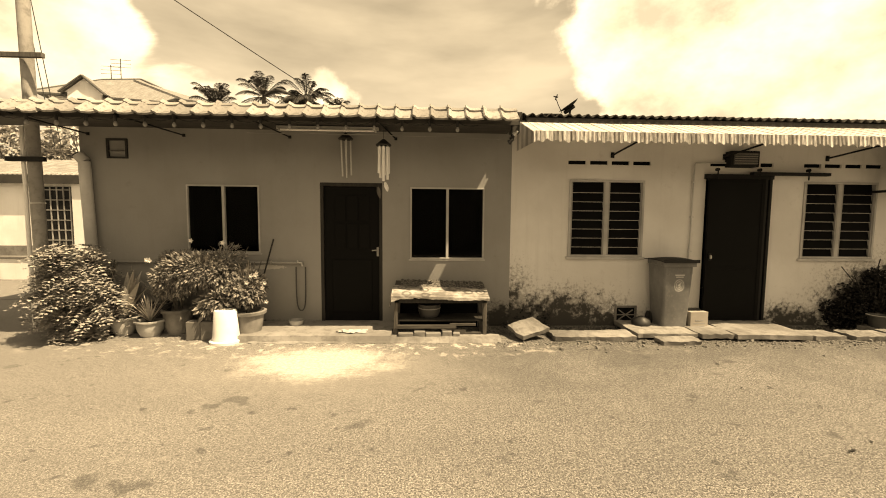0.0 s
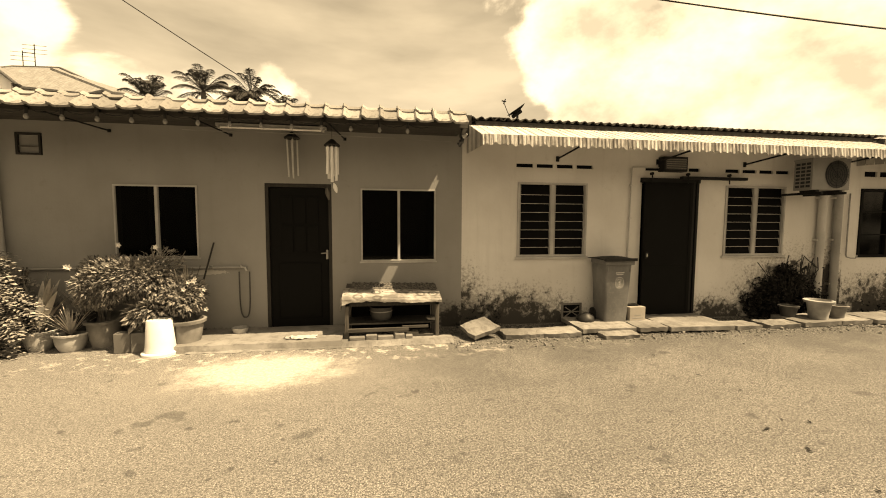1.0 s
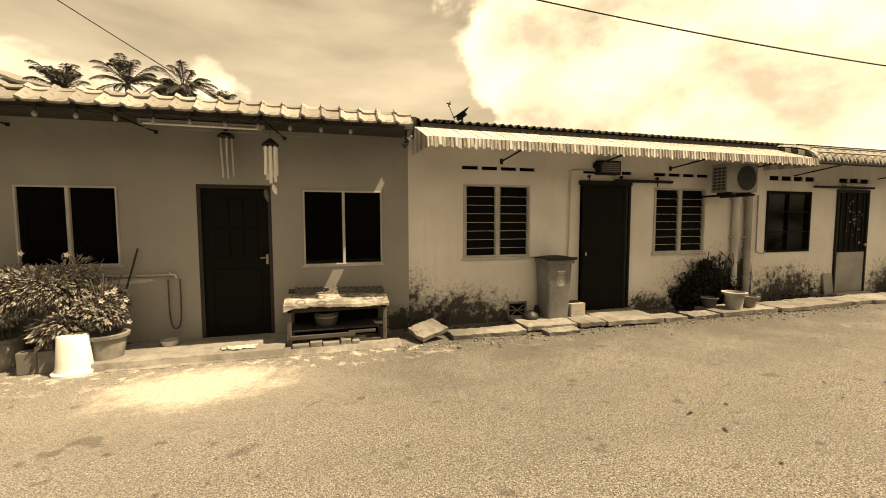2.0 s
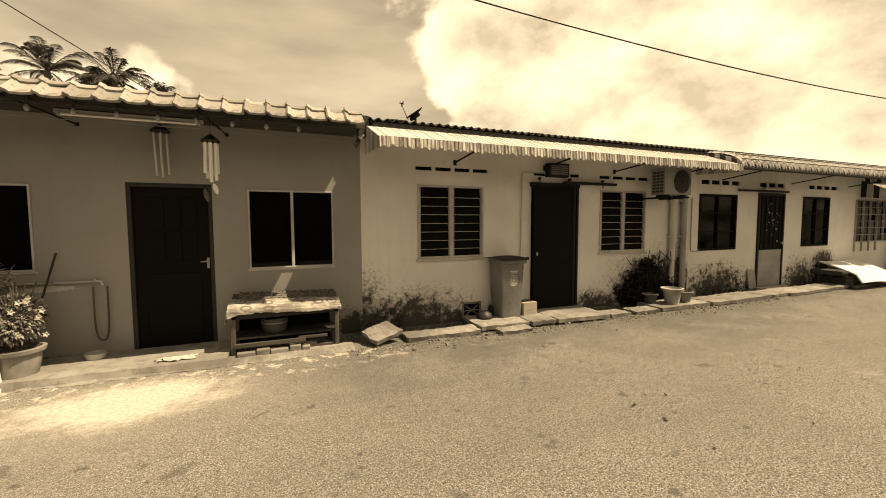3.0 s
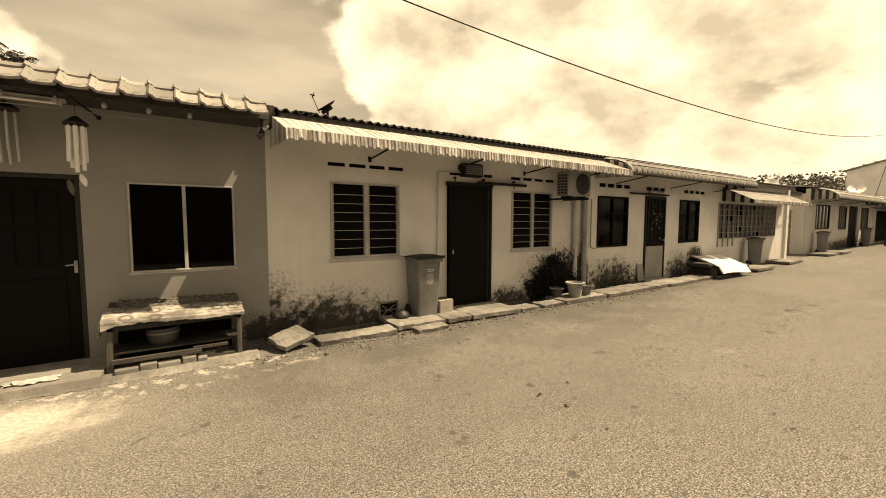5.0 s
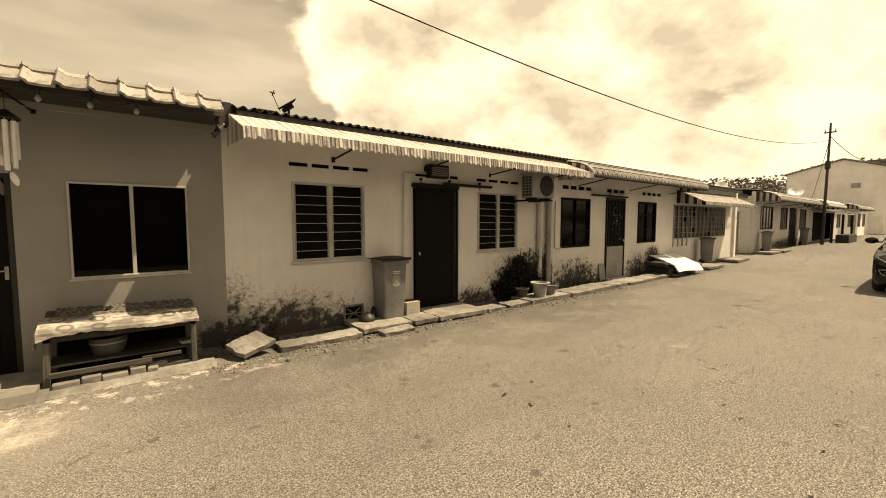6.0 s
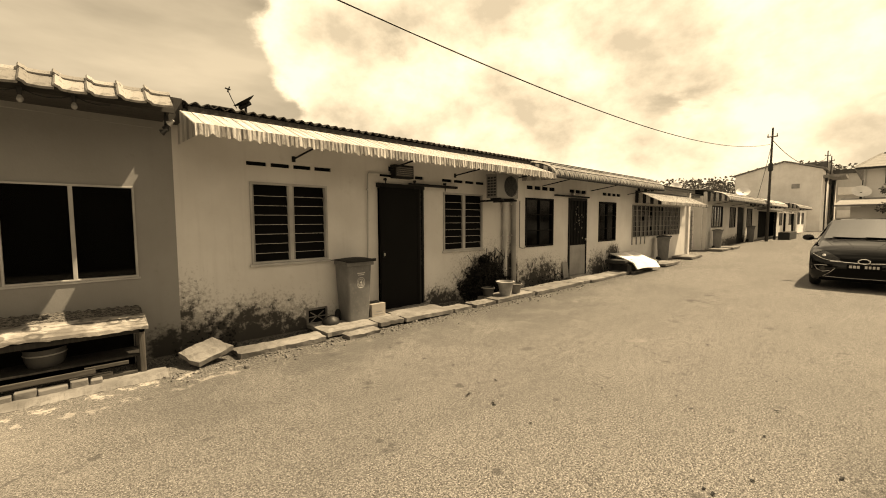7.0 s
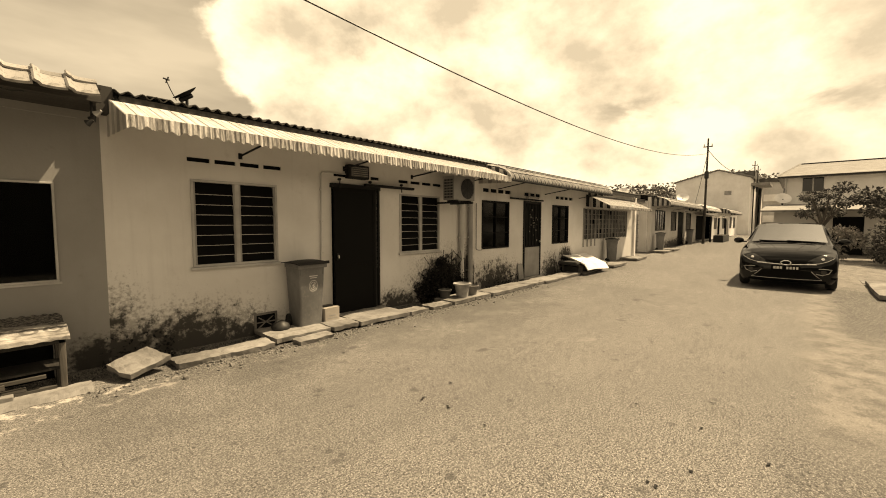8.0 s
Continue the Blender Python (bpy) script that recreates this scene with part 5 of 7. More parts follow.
# ---- along the foot of house B ----
def wheelie_bin(at, turn, label, writing=True):
    b = thing("wheelie_bin", at, label, "bin", "wheelie bins", turn=turn)
    bm = bmesh.new()
    rings = []
    for z, w, d, o in ((0.0, 0.19, 0.2, 0.0), (0.05, 0.2, 0.21, 0), (0.84, 0.235, 0.265, 0), (0.845, 0.25, 0.28, 0), (0.9, 0.25, 0.28, 0)):
        ring = []
        for sx, sy in ((-1, -1), (1, -1), (1, 1), (-1, 1)):
            for k in range(4):
                a = math.atan2(sy, sx) - math.pi / 4 + k * math.pi / 6
                c = 0.035
                ring.append(bm.verts.new((sx * (w - c) + c * math.cos(a), sy * (d - c) + c * math.sin(a) + o, z)))
        rings.append(ring)
    for p, q in zip(rings, rings[1:]):
        for i in range(16):
            bm.faces.new((p[i], p[(i + 1) % 16], q[(i + 1) % 16], q[i]))
    bm.faces.new(rings[0][::-1])
    bm.faces.new(rings[-1])
    part("body", bm, "bin", b, smooth=True)
    bm = bmesh.new()
    sheet(bm, lambda u, v: Vector(((u - 0.5) * 0.57, -0.33 + 0.64 * v, 0.905 + 0.035 * math.sin(math.pi * v) * math.sin(math.pi * min(max(u, 0.02), 0.98)) ** 0.4)), 10, 10)
    solid(bm, 0.012)
    part("lid", bm, "bin_lid", b, "dark slightly domed lid", smooth=True)
    part("rim", _box(-0.262, 0.262, -0.295, -0.272, 0.83, 0.9, bevel=0.008), "bin", b)
    bm = bmesh.new()
    rod(bm, (-0.2, 0.31, 0.87), (0.2, 0.31, 0.87), 0.014)
    rod(bm, (-0.19, 0.26, 0.87), (-0.19, 0.31, 0.87), 0.012)
    rod(bm, (0.19, 0.26, 0.87), (0.19, 0.31, 0.87), 0.012)
    part("handle", bm, "bin_lid", b)
    for x in (-0.235, 0.195):
        bm = bmesh.new()
        rod(bm, (x, 0.2, 0.1), (x + 0.04, 0.2, 0.1), 0.1, seg=20)
        part("wheel", bm, "rubber", b)
    part("lid_lip", _box(-0.287, 0.287, -0.34, -0.318, 0.885, 0.925, bevel=0.006), "bin_lid", b)
    for sx in (-1, 1):
        part("corner_rib", _box(sx * 0.2 - 0.012, sx * 0.2 + 0.012, -0.272, -0.225, 0.74, 0.84, bevel=0.004), "bin", b)
    if writing:
        tilt = 3.9
        for z, w, h in ((0.725, 0.15, 0.011), (0.7, 0.12, 0.009)):
            bm = bmesh.new()
            box(bm, -w / 2, w / 2, -0.002, 0.0, -h / 2, h / 2)
            ob = part("print_bar", bm, "bar", b)
            ob.matrix_basis = pose(0.02, -0.2095 - 0.055 * (z - 0.05) / 0.79 - 0.0025, z, tilt, 0, 0)
        for r in (0.075, 0.05):
            bm = bmesh.new()
            tube(bm, [(r * math.cos(k * math.pi / 14), 0, r * math.sin(k * math.pi / 14)) for k in range(29)], 0.0035, 4)
            ob = part("emblem_ring", bm, "bar", b)
            ob.matrix_basis = pose(0.02, -0.2095 - 0.055 * (0.59 - 0.05) / 0.79 - 0.002, 0.59, tilt, 0, 0)
        bm = bmesh.new()
        tube(bm, [(0.022 * math.cos(k * 0.5) * (1 if k < 6 else -1), 0, 0.03 - 0.006 * k) for k in range(11)], 0.006, 4)
        ob = part("emblem_mark", bm, "bar", b)
        ob.matrix_basis = pose(0.02, -0.2095 - 0.055 * (0.59 - 0.05) / 0.79 - 0.002, 0.59, tilt, 0, 0)
    return b


BIN = wheelie_bin((2.92, 5.66, 0.04), 2, "grey wheelie bin with dark lid and worn round emblem")
BIN.scale = (0.89, 0.72, 1.07)
s = thing("carton", (3.26, 5.6, 0.045), "small printed cardboard box beside the bin", "box", turn=4)
part("box", _box(-0.13, 0.13, -0.1, 0.1, 0.0, 0.25, bevel=0.004), "carton", s)
for z, w in ((0.13, 0.12), (0.09, 0.18), (0.05, 0.15)):
    part("print_bar", _box(-w / 2, w / 2, -0.1025, -0.1, z, z + 0.012), "pipe_grey", s)
part("flap", _box(-0.13, 0.13, -0.1, 0.0, 0.25, 0.254), "carton", s)
part("contents", _box(-0.11, 0.1, 0.01, 0.09, 0.24, 0.275, bevel=0.012), "black", s, "dark rubbish poking out of the top")


def rubbish_bag(at, r, seed):
    bm = bmesh.new()
    bmesh.ops.create_icosphere(bm, subdivisions=3, radius=r)
    for v in bm.verts:
        v.co *= 1 + 0.25 * noise.noise(v.co * 7 + Vector((seed, 0, 0))) + 0.08 * noise.noise(v.co * 30)
        v.co.z = max(v.co.z * 0.75, -r * 0.5)
    ob = tagged(part("rubbish_bag", bm, "black", smooth=True), "small black rubbish bag on the drain slabs", "bag", "rubbish bags")
    ob.location = Vector(at) + Vector((0, 0, r * 0.5))


rubbish_bag((2.52, 5.62, 0.06), 0.13, 1)
rubbish_bag((14.3, 5.45, 0.03), 0.2, 4)


def slab(x0, x1, y0, y1, z, h=0.07, m=None, seed=0, label="weathered concrete drain slab", group="drain slabs"):
    bm = bmesh.new()
    nx, ny = 10, 5
    box_w, box_d = x1 - x0, y1 - y0
    top = sheet(bm, lambda u, v: Vector(((u - 0.5) * box_w, (v - 0.5) * box_d, h)), nx, ny)
    for i, row in enumerate(top):
        for j, v in enumerate(row):
            edge = i in (0, nx) or j in (0, ny)
            s2 = 0.022 if edge else 0.004
            v.co += Vector((s2 * noise.noise((v.co.x * 9, v.co.y * 9, seed + 0.5)), s2 * noise.noise((v.co.x * 9, v.co.y * 9, seed + 7.5)), 0.014 * noise.noise((i * 0.6, j * 0.8, seed)) - (0.008 + 0.006 * noise.noise((i, j, seed + 3)) if edge else 0)))
    solid(bm, -h)
    ob = tagged(part("drain_slab", bm, "slab"), label, "slab", group)
    ob.matrix_basis = pose((x0 + x1) / 2, (y0 + y1) / 2, z, *(m or (0, 0, 0)))
    return ob


slab(0.64, 1.05, 5.18, 5.52, 0.045, 0.06, (11, -10, 22), 1, "broken tilted concrete slab over the drain")
slab(1.13, 1.62, 5.16, 5.46, -0.05, 0.06, (0, 2, 3), 2)
slab(1.64, 2.2, 5.14, 5.46, -0.048, 0.06, (0, -2, -4), 3)
slab(2.26, 3.05, 5.2, 5.88, -0.025, 0.06, (0, 0, -1), 4)
slab(2.45, 2.95, 4.99, 5.17, -0.045, 0.055, (2, 0, 5), 5)
slab(3.07, 3.5, 5.15, 5.72, -0.02, 0.06, (0, 0, 2), 6)
slab(3.52, 4.5, 5.1, 5.9, -0.02, 0.06, (0, 0.4, -1), 7)
slab(4.55, 5.05, 5.16, 5.46, -0.045, 0.055, (0, 2.5, 9), 8)
slab(5.15, 5.62, 5.12, 5.42, -0.045, 0.06, (0, -2, -6), 9)
slab(5.72, 6.4, 5.14, 5.66, -0.045, 0.065, (0, 0, 2), 10)
slab(6.42, 6.95, 5.14, 5.56, -0.045, 0.065, (0, 0, -2), 11)
for i in range(8):
    x = 7.0 + i * 0.81
    slab(x, x + 0.79, 5.1 + 0.03 * (i % 3), 5.6 + 0.05 * (i % 2), -0.035, 0.06, (0, (-1) ** i * 0.5, (-1) ** i * 1.0), 20 + i)
# rubble in front of the slabs
rng = random.Random(31)
bm = bmesh.new()
for i in range(800):
    x = rng.uniform(0.4, 9.0)
    y = 5.16 - abs(rng.gauss(0, 0.15))
    r = rng.uniform(0.004, 0.016) * (1.8 if rng.random() < 0.06 else 1)
    vs = bmesh.ops.create_icosphere(bm, subdivisions=1, radius=r, matrix=Matrix.Translation((x, y, r * 0.4)))["verts"]
    for v in vs:
        v.co += Vector((rng.uniform(-1, 1), rng.uniform(-1, 1), rng.uniform(-0.6, 0.6))) * r * 0.4
tagged(part("rubble", bm, "concrete_dark"), "loose grit and mortar crumbs along the slabs", "rubble", kind="stuff")


def pot(name, at, r, h, mat, label, group="plant pots", rim=0.015, belly=0.0, soil=True):
    p = thing(name, at, label, "pot", group)
    bm = bmesh.new()
    prof = [(r * 0.68, 0.0), (r * (0.8 + belly), h * 0.35), (r * (0.92 + belly * 0.6), h * 0.7), (r * 0.97, h * 0.87), (r + rim, h * 0.88), (r + rim * 1.2, h * 0.98), (r * 0.98, h), (r * 0.9, h * 0.88), (r * 0.86, h * 0.8)]
    lathe(bm, prof, 28)
    part("vessel", bm, mat, p, smooth=True)
    if soil:
        bm = bmesh.new()
        rings = lathe(bm, [(r * 0.87, h * 0.8), (r * 0.45, h * 0.84), (0.0005, h * 0.86)], 20)
        part("soil", bm, "soil", p)
    return p


pot("flower_pot", (5.86, 5.5, 0.02), 0.12, 0.24, "pot_dark", "dark empty plant pot on the drain slabs", "pots by the pipes")
pot("flower_pot", (6.2, 5.33, 0.02), 0.155, 0.35, "pot_pale", "large pale flared pot on the drain slabs", "pots by the pipes", 0.03)
pot("flower_pot", (6.55, 5.33, 0.02), 0.11, 0.26, "pot_clay", "small clay pot beside the large pale one", "pots by the pipes", 0.02)

# ---- the terrace further on ----
def far_window(parent_name, x0, x1, z0, z1, y, label="barred dark window", bars=4):
    w = thing(parent_name, (x0, y, z0), label, "window", "far windows", kind="structure")
    W, H = x1 - x0, z1 - z0
    bm = bmesh.new()
    for r in ((0, W, 0, 0.05), (0, W, H - 0.05, H), (0, 0.05, 0.05, H - 0.05), (W - 0.05, W, 0.05, H - 0.05)):
        box(bm, r[0], r[1], -0.02, 0.05, r[2], r[3])
    part("window_frame", bm, "dark_wood", w)
    for i in range(1, bars):
        x = W * i / bars
        part("bar", _box(x - 0.012, x + 0.012, -0.015, 0.02, 0.05, H - 0.05), "pipe_grey", w)
    part("pane", _box(0.05, W - 0.05, 0.02, 0.026, 0.05, H - 0.05), "pane", w).visible_shadow = False


def far_house(tag, x0, x1, y, holes, top, mat, label):
    z = rise((x0 + x1) / 2)
    wall("wall_" + tag, x0, x1, z - 0.3, top, y, 0.15, holes, mat, label)
    boxes_ob = thing("roof_" + tag, (x0, y - 0.25, top), "low rusty sheet roof of a terrace house", "roof", kind="structure")
    bm = bmesh.new()
    n = int((x1 - x0) / 0.13 * 4)
    sheet(bm, lambda u, v: Vector(((x1 - x0) * u, 4.2 * v, 0.03 + 0.02 * math.sin(u * (x1 - x0) / 0.13 * 2 * math.pi) + 0.5 * v)), n, 1)
    solid(bm, 0.01)
    part("corrugated_sheet", bm, "rust", boxes_ob)
    part("fascia", _box(0, x1 - x0, 0.0, 0.03, -0.1, 0.0), "dark_wood", boxes_ob)
    # black panel behind the wall paints the darkness of the room
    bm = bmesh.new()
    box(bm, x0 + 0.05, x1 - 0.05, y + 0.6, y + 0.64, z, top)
    tagged(part("room_" + tag, bm, "void"), "black surfaces painted as the dark behind the front wall", "room", kind="structure")


YD = 5.95
far_house("d", 13.53, 19.55, YD, [(13.75, 18.42, 1.0, 2.12)], 2.82, "wall_c", "pale plastered wall with a long grille window")
grille_w = 0.009
g_win = thing("window_8", (13.75, YD, 1.0), "long steel grille window with small panes and a white post", "window", kind="structure")
for i in range(14):
    x = 4.67 * i / 13
    part("grille_bar", _box(x - grille_w, x + grille_w, -0.04, 0.0, 0.0 if i > 3 else -0.25, 1.12), "pipe_grey", g_win)
for i in range(7):
    z = 0.02 + i * 0.18
    part("grille_rail", _box(0.0, 4.67, -0.035, -0.012, z - 0.009, z + 0.009), "pipe_grey", g_win)
M["dim_pane"] = mat_plain("dusty_small_pane", 0.07, 0.35, vary=0.5, scale=4)
rng = random.Random(12)
for i in range(13):
    for j in range(6):
        if rng.random() < 0.9:
            x, z = 4.67 * i / 13 + 0.03, 0.035 + j * 0.18
            part("pane", _box(x, x + 0.3, 0.02, 0.026, z, z + 0.15), "dim_pane", g_win)
flat_awning("awning_d", 13.95, 19.1, YD, 2.62, 5.1, 2.2, 0.12, "lean-to awning with striped end boards over the grille window", 0.12, "zinc_old")
# recess beside it, with a grille gate
far_house("e", 19.55, 22.3, YD + 0.5, [(20.9, 22.0, 0.1, 2.05)], 2.75, "wall_c", "recessed pale wall with a grille gate")
tagged(part("wall_return", _box(22.15, 22.296, YD + 0.152, YD + 0.498, 0, 2.75), "wall_c"), "pale side wall of the recess", "wall", kind="structure")
gate = thing("door_4", (20.9, YD + 0.5, 0.1), "tall steel grille gate in a recess", "gate", kind="structure")
part("backing", _box(0.0, 1.1, 0.05, 0.08, 0.0, 1.95), "concrete_dark", gate, "grey door sheet behind the bars")
for i in range(6):
    part("bar", _box(0.2 * i, 0.2 * i + 0.03, -0.02, 0.01, 0, 1.95), "pvc", gate)
for i in range(9):
    part("rail", _box(0.0, 1.1, -0.026, -0.004, 0.1 + 0.22 * i, 0.13 + 0.22 * i), "pipe_grey", gate)
tagged(part("pillar", _box(19.4, 19.62, YD - 0.08, YD + 0.62, 0, 2.75, bevel=0.01), "wall_white"), "white corner pillar of the terrace", "pillar", kind="structure")
far_house("f", 22.3, 33.5, YD, [(23.2, 25.2, 1.2, 2.3), (26.7, 28.0, 1.15, 2.3), (28.5, 30.2, 0.2, 2.35), (30.9, 32.4, 1.1, 2.3)], 2.95, "wall_far", "pale plastered wall of a distant terrace house")
far_window("window_9", 23.2, 25.2, 1.2, 2.3, YD)
far_window("window_10", 26.7, 28.0, 1.15, 2.3, YD)
far_window("window_11", 30.9, 32.4, 1.1, 2.3, YD)
d = thing("door_5", (28.5, YD + 0.03, 0.2), "dark plain house door", "door", kind="structure")
part("leaf", _box(0.05, 1.65, 0.0, 0.05, 0.0, 2.1), "door_dark", d)
part("door_frame", _box(0.0, 0.05, -0.02, 0.07, 0.0, 2.15), "dark_wood", d)
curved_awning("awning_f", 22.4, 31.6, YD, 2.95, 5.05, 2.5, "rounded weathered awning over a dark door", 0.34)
far_house("g", 33.5, 46.0, YD, [(34.4, 41.5, 0.25, 2.2), (42.8, 44.2, 1.1, 2.2)], 2.9, "wall_far", "pale wall with an open dark porch")
far_window("window_12", 42.8, 44.2, 1.1, 2.2, YD)
curved_awning("awning_g", 32.2, 38.5, YD, 2.95, 4.9, 2.45, "pale rounded awning by the lamp post", 0.34, "zinc")
flat_awning("porch_roof", 33.9, 42.2, YD, 2.32, 4.9, 2.1, 0.08, "flat porch roof on thin posts", 0.4, "zinc_old", False)
for x in (34.2, 38.0, 41.9):
    tagged(part("porch_post", _box(x, x + 0.12, 4.95, 5.07, 0.2, 2.1), "dark_metal"), "thin dark porch post", "post", "porch posts")
far_house("h", 46.0, 60.0, YD - 0.05, [(47.5, 49, 1.1, 2.3), (50.5, 52, 0.24, 2.3), (53, 54.6, 1.1, 2.3), (56, 57.6, 1.1, 2.3)], 3.0, "wall_white", "white wall of the last terrace house")
for i, (a, b) in enumerate(((47.5, 49), (53, 54.6), (56, 57.6))):
    far_window("window_%d" % (13 + i), a, b, 1.1, 2.3, YD - 0.05)
curved_awning("awning_h", 44.5, 54.0, YD - 0.05, 3.0, 4.9, 2.55, "rounded awning at the end of the terrace", 0.4)
# paving in front of the far houses
for i in (0, 2, 5, 6):
    x = 14.2 + i * 1.5
    slab(x, x + 1.42, 5.0 + 0.05 * (i % 3), 5.8, rise(x) - 0.02, 0.07, (0, 0, (-1) ** i), 60 + i)
for at, turn in (((15.75, 5.62, rise(15.6)), 24), ((22.9, 5.6, rise(22.6)), 10), ((30.3, 5.6, rise(30.0)), 8)):
    copy_thing(BIN, pose(*at, 0, 0, turn))
s = thing("planter_trough", (36.0, 4.55, rise(36)), "long dark trough at the road edge", "planter")
part("trough", _box(-1.6, 1.6, -0.3, 0.3, 0.0, 0.5, bevel=0.02), "box_dark", s)
part("soil", _box(-1.5, 1.5, -0.22, 0.22, 0.5, 0.515), "soil", s)

# dumped board on a low frame before house C
s = thing("dumped_board", (12.6, 5.45, 0.0), "large white board thrown over a low dark crate", "board")
bm = bmesh.new()
sheet(bm, lambda u, v: Vector((-0.62 + 1.75 * u - 0.3 * (1 - v), -0.55 + 0.95 * v, 0.31 + 0.27 * v - 0.05 * u + 0.02 * math.sin(u * 5 + v * 3) - (0.13 if v == 0 else 0.0))), 14, 7)
solid(bm, 0.03)
part("sheet", bm, "white", s)
bm = bmesh.new()
box(bm, -0.9, 0.85, -0.3, 0.3, 0.0, 0.06)
box(bm, -0.88, 0.8, -0.22, 0.24, 0.06, 0.26, bevel=0.01)
part("pallet_base", bm, "box_dark", s)
part("dark_sheet", _box(-1.1, -0.5, -0.26, 0.36, 0.3, 0.42, bevel=0.05), "box_dark", s, "crumpled dark sheet over the end of the crate")
for x in (-0.85, -0.05, 0.7):
    for y in (-0.3, 0.22):
        part("block", _box(x, x + 0.12, y, y + 0.1, 0.06, 0.27), "pot_dark", s)
for y in (-0.28, 0.0, 0.22):
    part("plank", _box(-0.92, 0.88, y, y + 0.08, 0.26, 0.3), "wood_plank", s)
s = thing("leaning_board", (9.28, 5.84, 0.06), "small grey board leaning on the wall by the door", "board")
bm = bmesh.new()
box(bm, 0, 0.26, 0.0, 0.02, 0.0, 0.42, bevel=0.003, m=pose(0, 0, 0, -7, 0, 0))
part("board", bm, "pipe_grey", s)


# ---- lamp posts and cables ----
def far_pole(x, y, h, lean, label):
    z = rise(x)
    p = thing("utility_pole", (x, y, z), label, "pole", "utility poles")
    bm = bmesh.new()
    rod(bm, (0, 0, 0), (lean, 0, h), 0.085, 0.05, seg=12)
    part("shaft", bm, "pole_dark", p, smooth=True)
    part("crossarm", _box(lean - 0.04, lean + 0.04, -0.26, 0.26, h - 0.57, h - 0.51), "pole_dark", p)
    for yy in (-0.22, 0.0, 0.22):
        bm = bmesh.new()
        rod(bm, (lean, yy, h - 0.5), (lean, yy, h - 0.36), 0.035, 0.02, seg=8)
        part("insulator", bm, "pot_pale", p)
    bm = bmesh.new()
    lathe(bm, [(0.1, h * 0.62), (0.13, h * 0.63), (0.13, h * 0.68), (0.1, h * 0.69)], 12, at=(lean * 0.65, 0, 0))
    part("junction_box", bm, "black", p)
    return p


far_pole(31.4, 5.0, 7.0, 0.35, "slender dark pole with a short crossarm")
far_pole(62.0, 4.6, 9.0, 0.1, "slender distant dark timber pole")
far_pole(64.0, 4.4, 8.6, 0.0, "slender distant dark timber pole")


def cable(a, b, sag, r, label, n=40):
    a, b = Vector(a), Vector(b)
    bm = bmesh.new()
    tube(bm, [a.lerp(b, i / n) - Vector((0, 0, 4 * sag * (i / n) * (1 - i / n))) for i in range(n + 1)], r, 6)
    tagged(part("cable", bm, "black"), label, "cable", "overhead cables")


cable((-14.0, 5.2, 6.24), (31.7, 5.0, 6.25), 1.93, 0.012, "black overhead cable sagging over the lane", 70)
cable((31.7, 5.0, 6.5), (62.1, 4.6, 8.6), 1.2, 0.02, "black overhead cable sagging over the lane")
cable((31.7, 5.0, 6.3), (40.0, 7.0, 3.3), 0.15, 0.015, "service cable dropping to a roof")
cable((-5.78, 5.75, 5.65), (-1.3, 9.4, 3.3), 0.05, 0.008, "thin service cable running down to the roof")
cable((-8.85, 9.0, 7.0), (-8.28, 9.0, 3.0), 0.02, 0.008, "thin service cable running down to the roof")
cable((-8.72, 9.0, 7.0), (-8.15, 9.0, 3.0), 0.02, 0.008, "thin service cable running down to the roof")
# the pole at the corner
s = thing("utility_pole", (-5.62, 5.72, 0.0), "round concrete pole with plastic conduit and crossarms", "pole", "utility poles")
bm = bmesh.new()
rod(bm, (0, 0, 0), (-0.06, 0, 9.0), 0.076, 0.062, seg=22)
part("shaft", bm, "pole", s, smooth=True)
bm = bmesh.new()
tube(bm, [(-0.1, -0.05, 0.0), (-0.105, -0.05, 1.2), (-0.115, -0.04, 2.5), (-0.12, -0.03, 2.7)], 0.024, 10)
part("conduit", bm, "white", s, "white plastic conduit strapped to the pole", smooth=True)
for z, w in ((3.53, 0.3), (2.24, 0.24)):
    part("crossarm", _box(-0.02 - w, -0.02 + w, -0.135, -0.085, z, z + 0.06, bevel=0.004), "wood_old" if z > 3 else "dark_metal", s)
for z in (0.9, 1.7):
    bm = bmesh.new()
    lathe(bm, [(0.075, z), (0.08, z + 0.005), (0.08, z + 0.02), (0.075, z + 0.025)], 22, at=(-0.007 * z, 0, 0))
    part("strap", bm, "steel", s)


# ---- dishes on far roofs ----
def roof_dish(at, r, turn):
    s = thing("satellite_dish", at, "white round satellite dish on a roof", "satellite dish", "far satellite dishes", turn=turn)
    bm = bmesh.new()
    lathe(bm, [(0.0005, 0.0), (r * 0.5, r * 0.06), (r, r * 0.24)], 20)
    solid(bm, 0.02)
    ob = part("dish", bm, "white", s, smooth=True)
    ob.matrix_basis = pose(0, 0, r * 0.9, 0, -50, 0)
    bm = bmesh.new()
    rod(bm, (0, 0, 0), (0, 0, r * 0.95), 0.05)
    part("mast", bm, "dark_metal", s)


roof_dish((20.9, 6.9, 2.9), 0.26, 20)
roof_dish((33.0, 6.6, 3.05), 0.4, 15)
roof_dish((29.3, 1.0, 2.6), 0.38, 15)

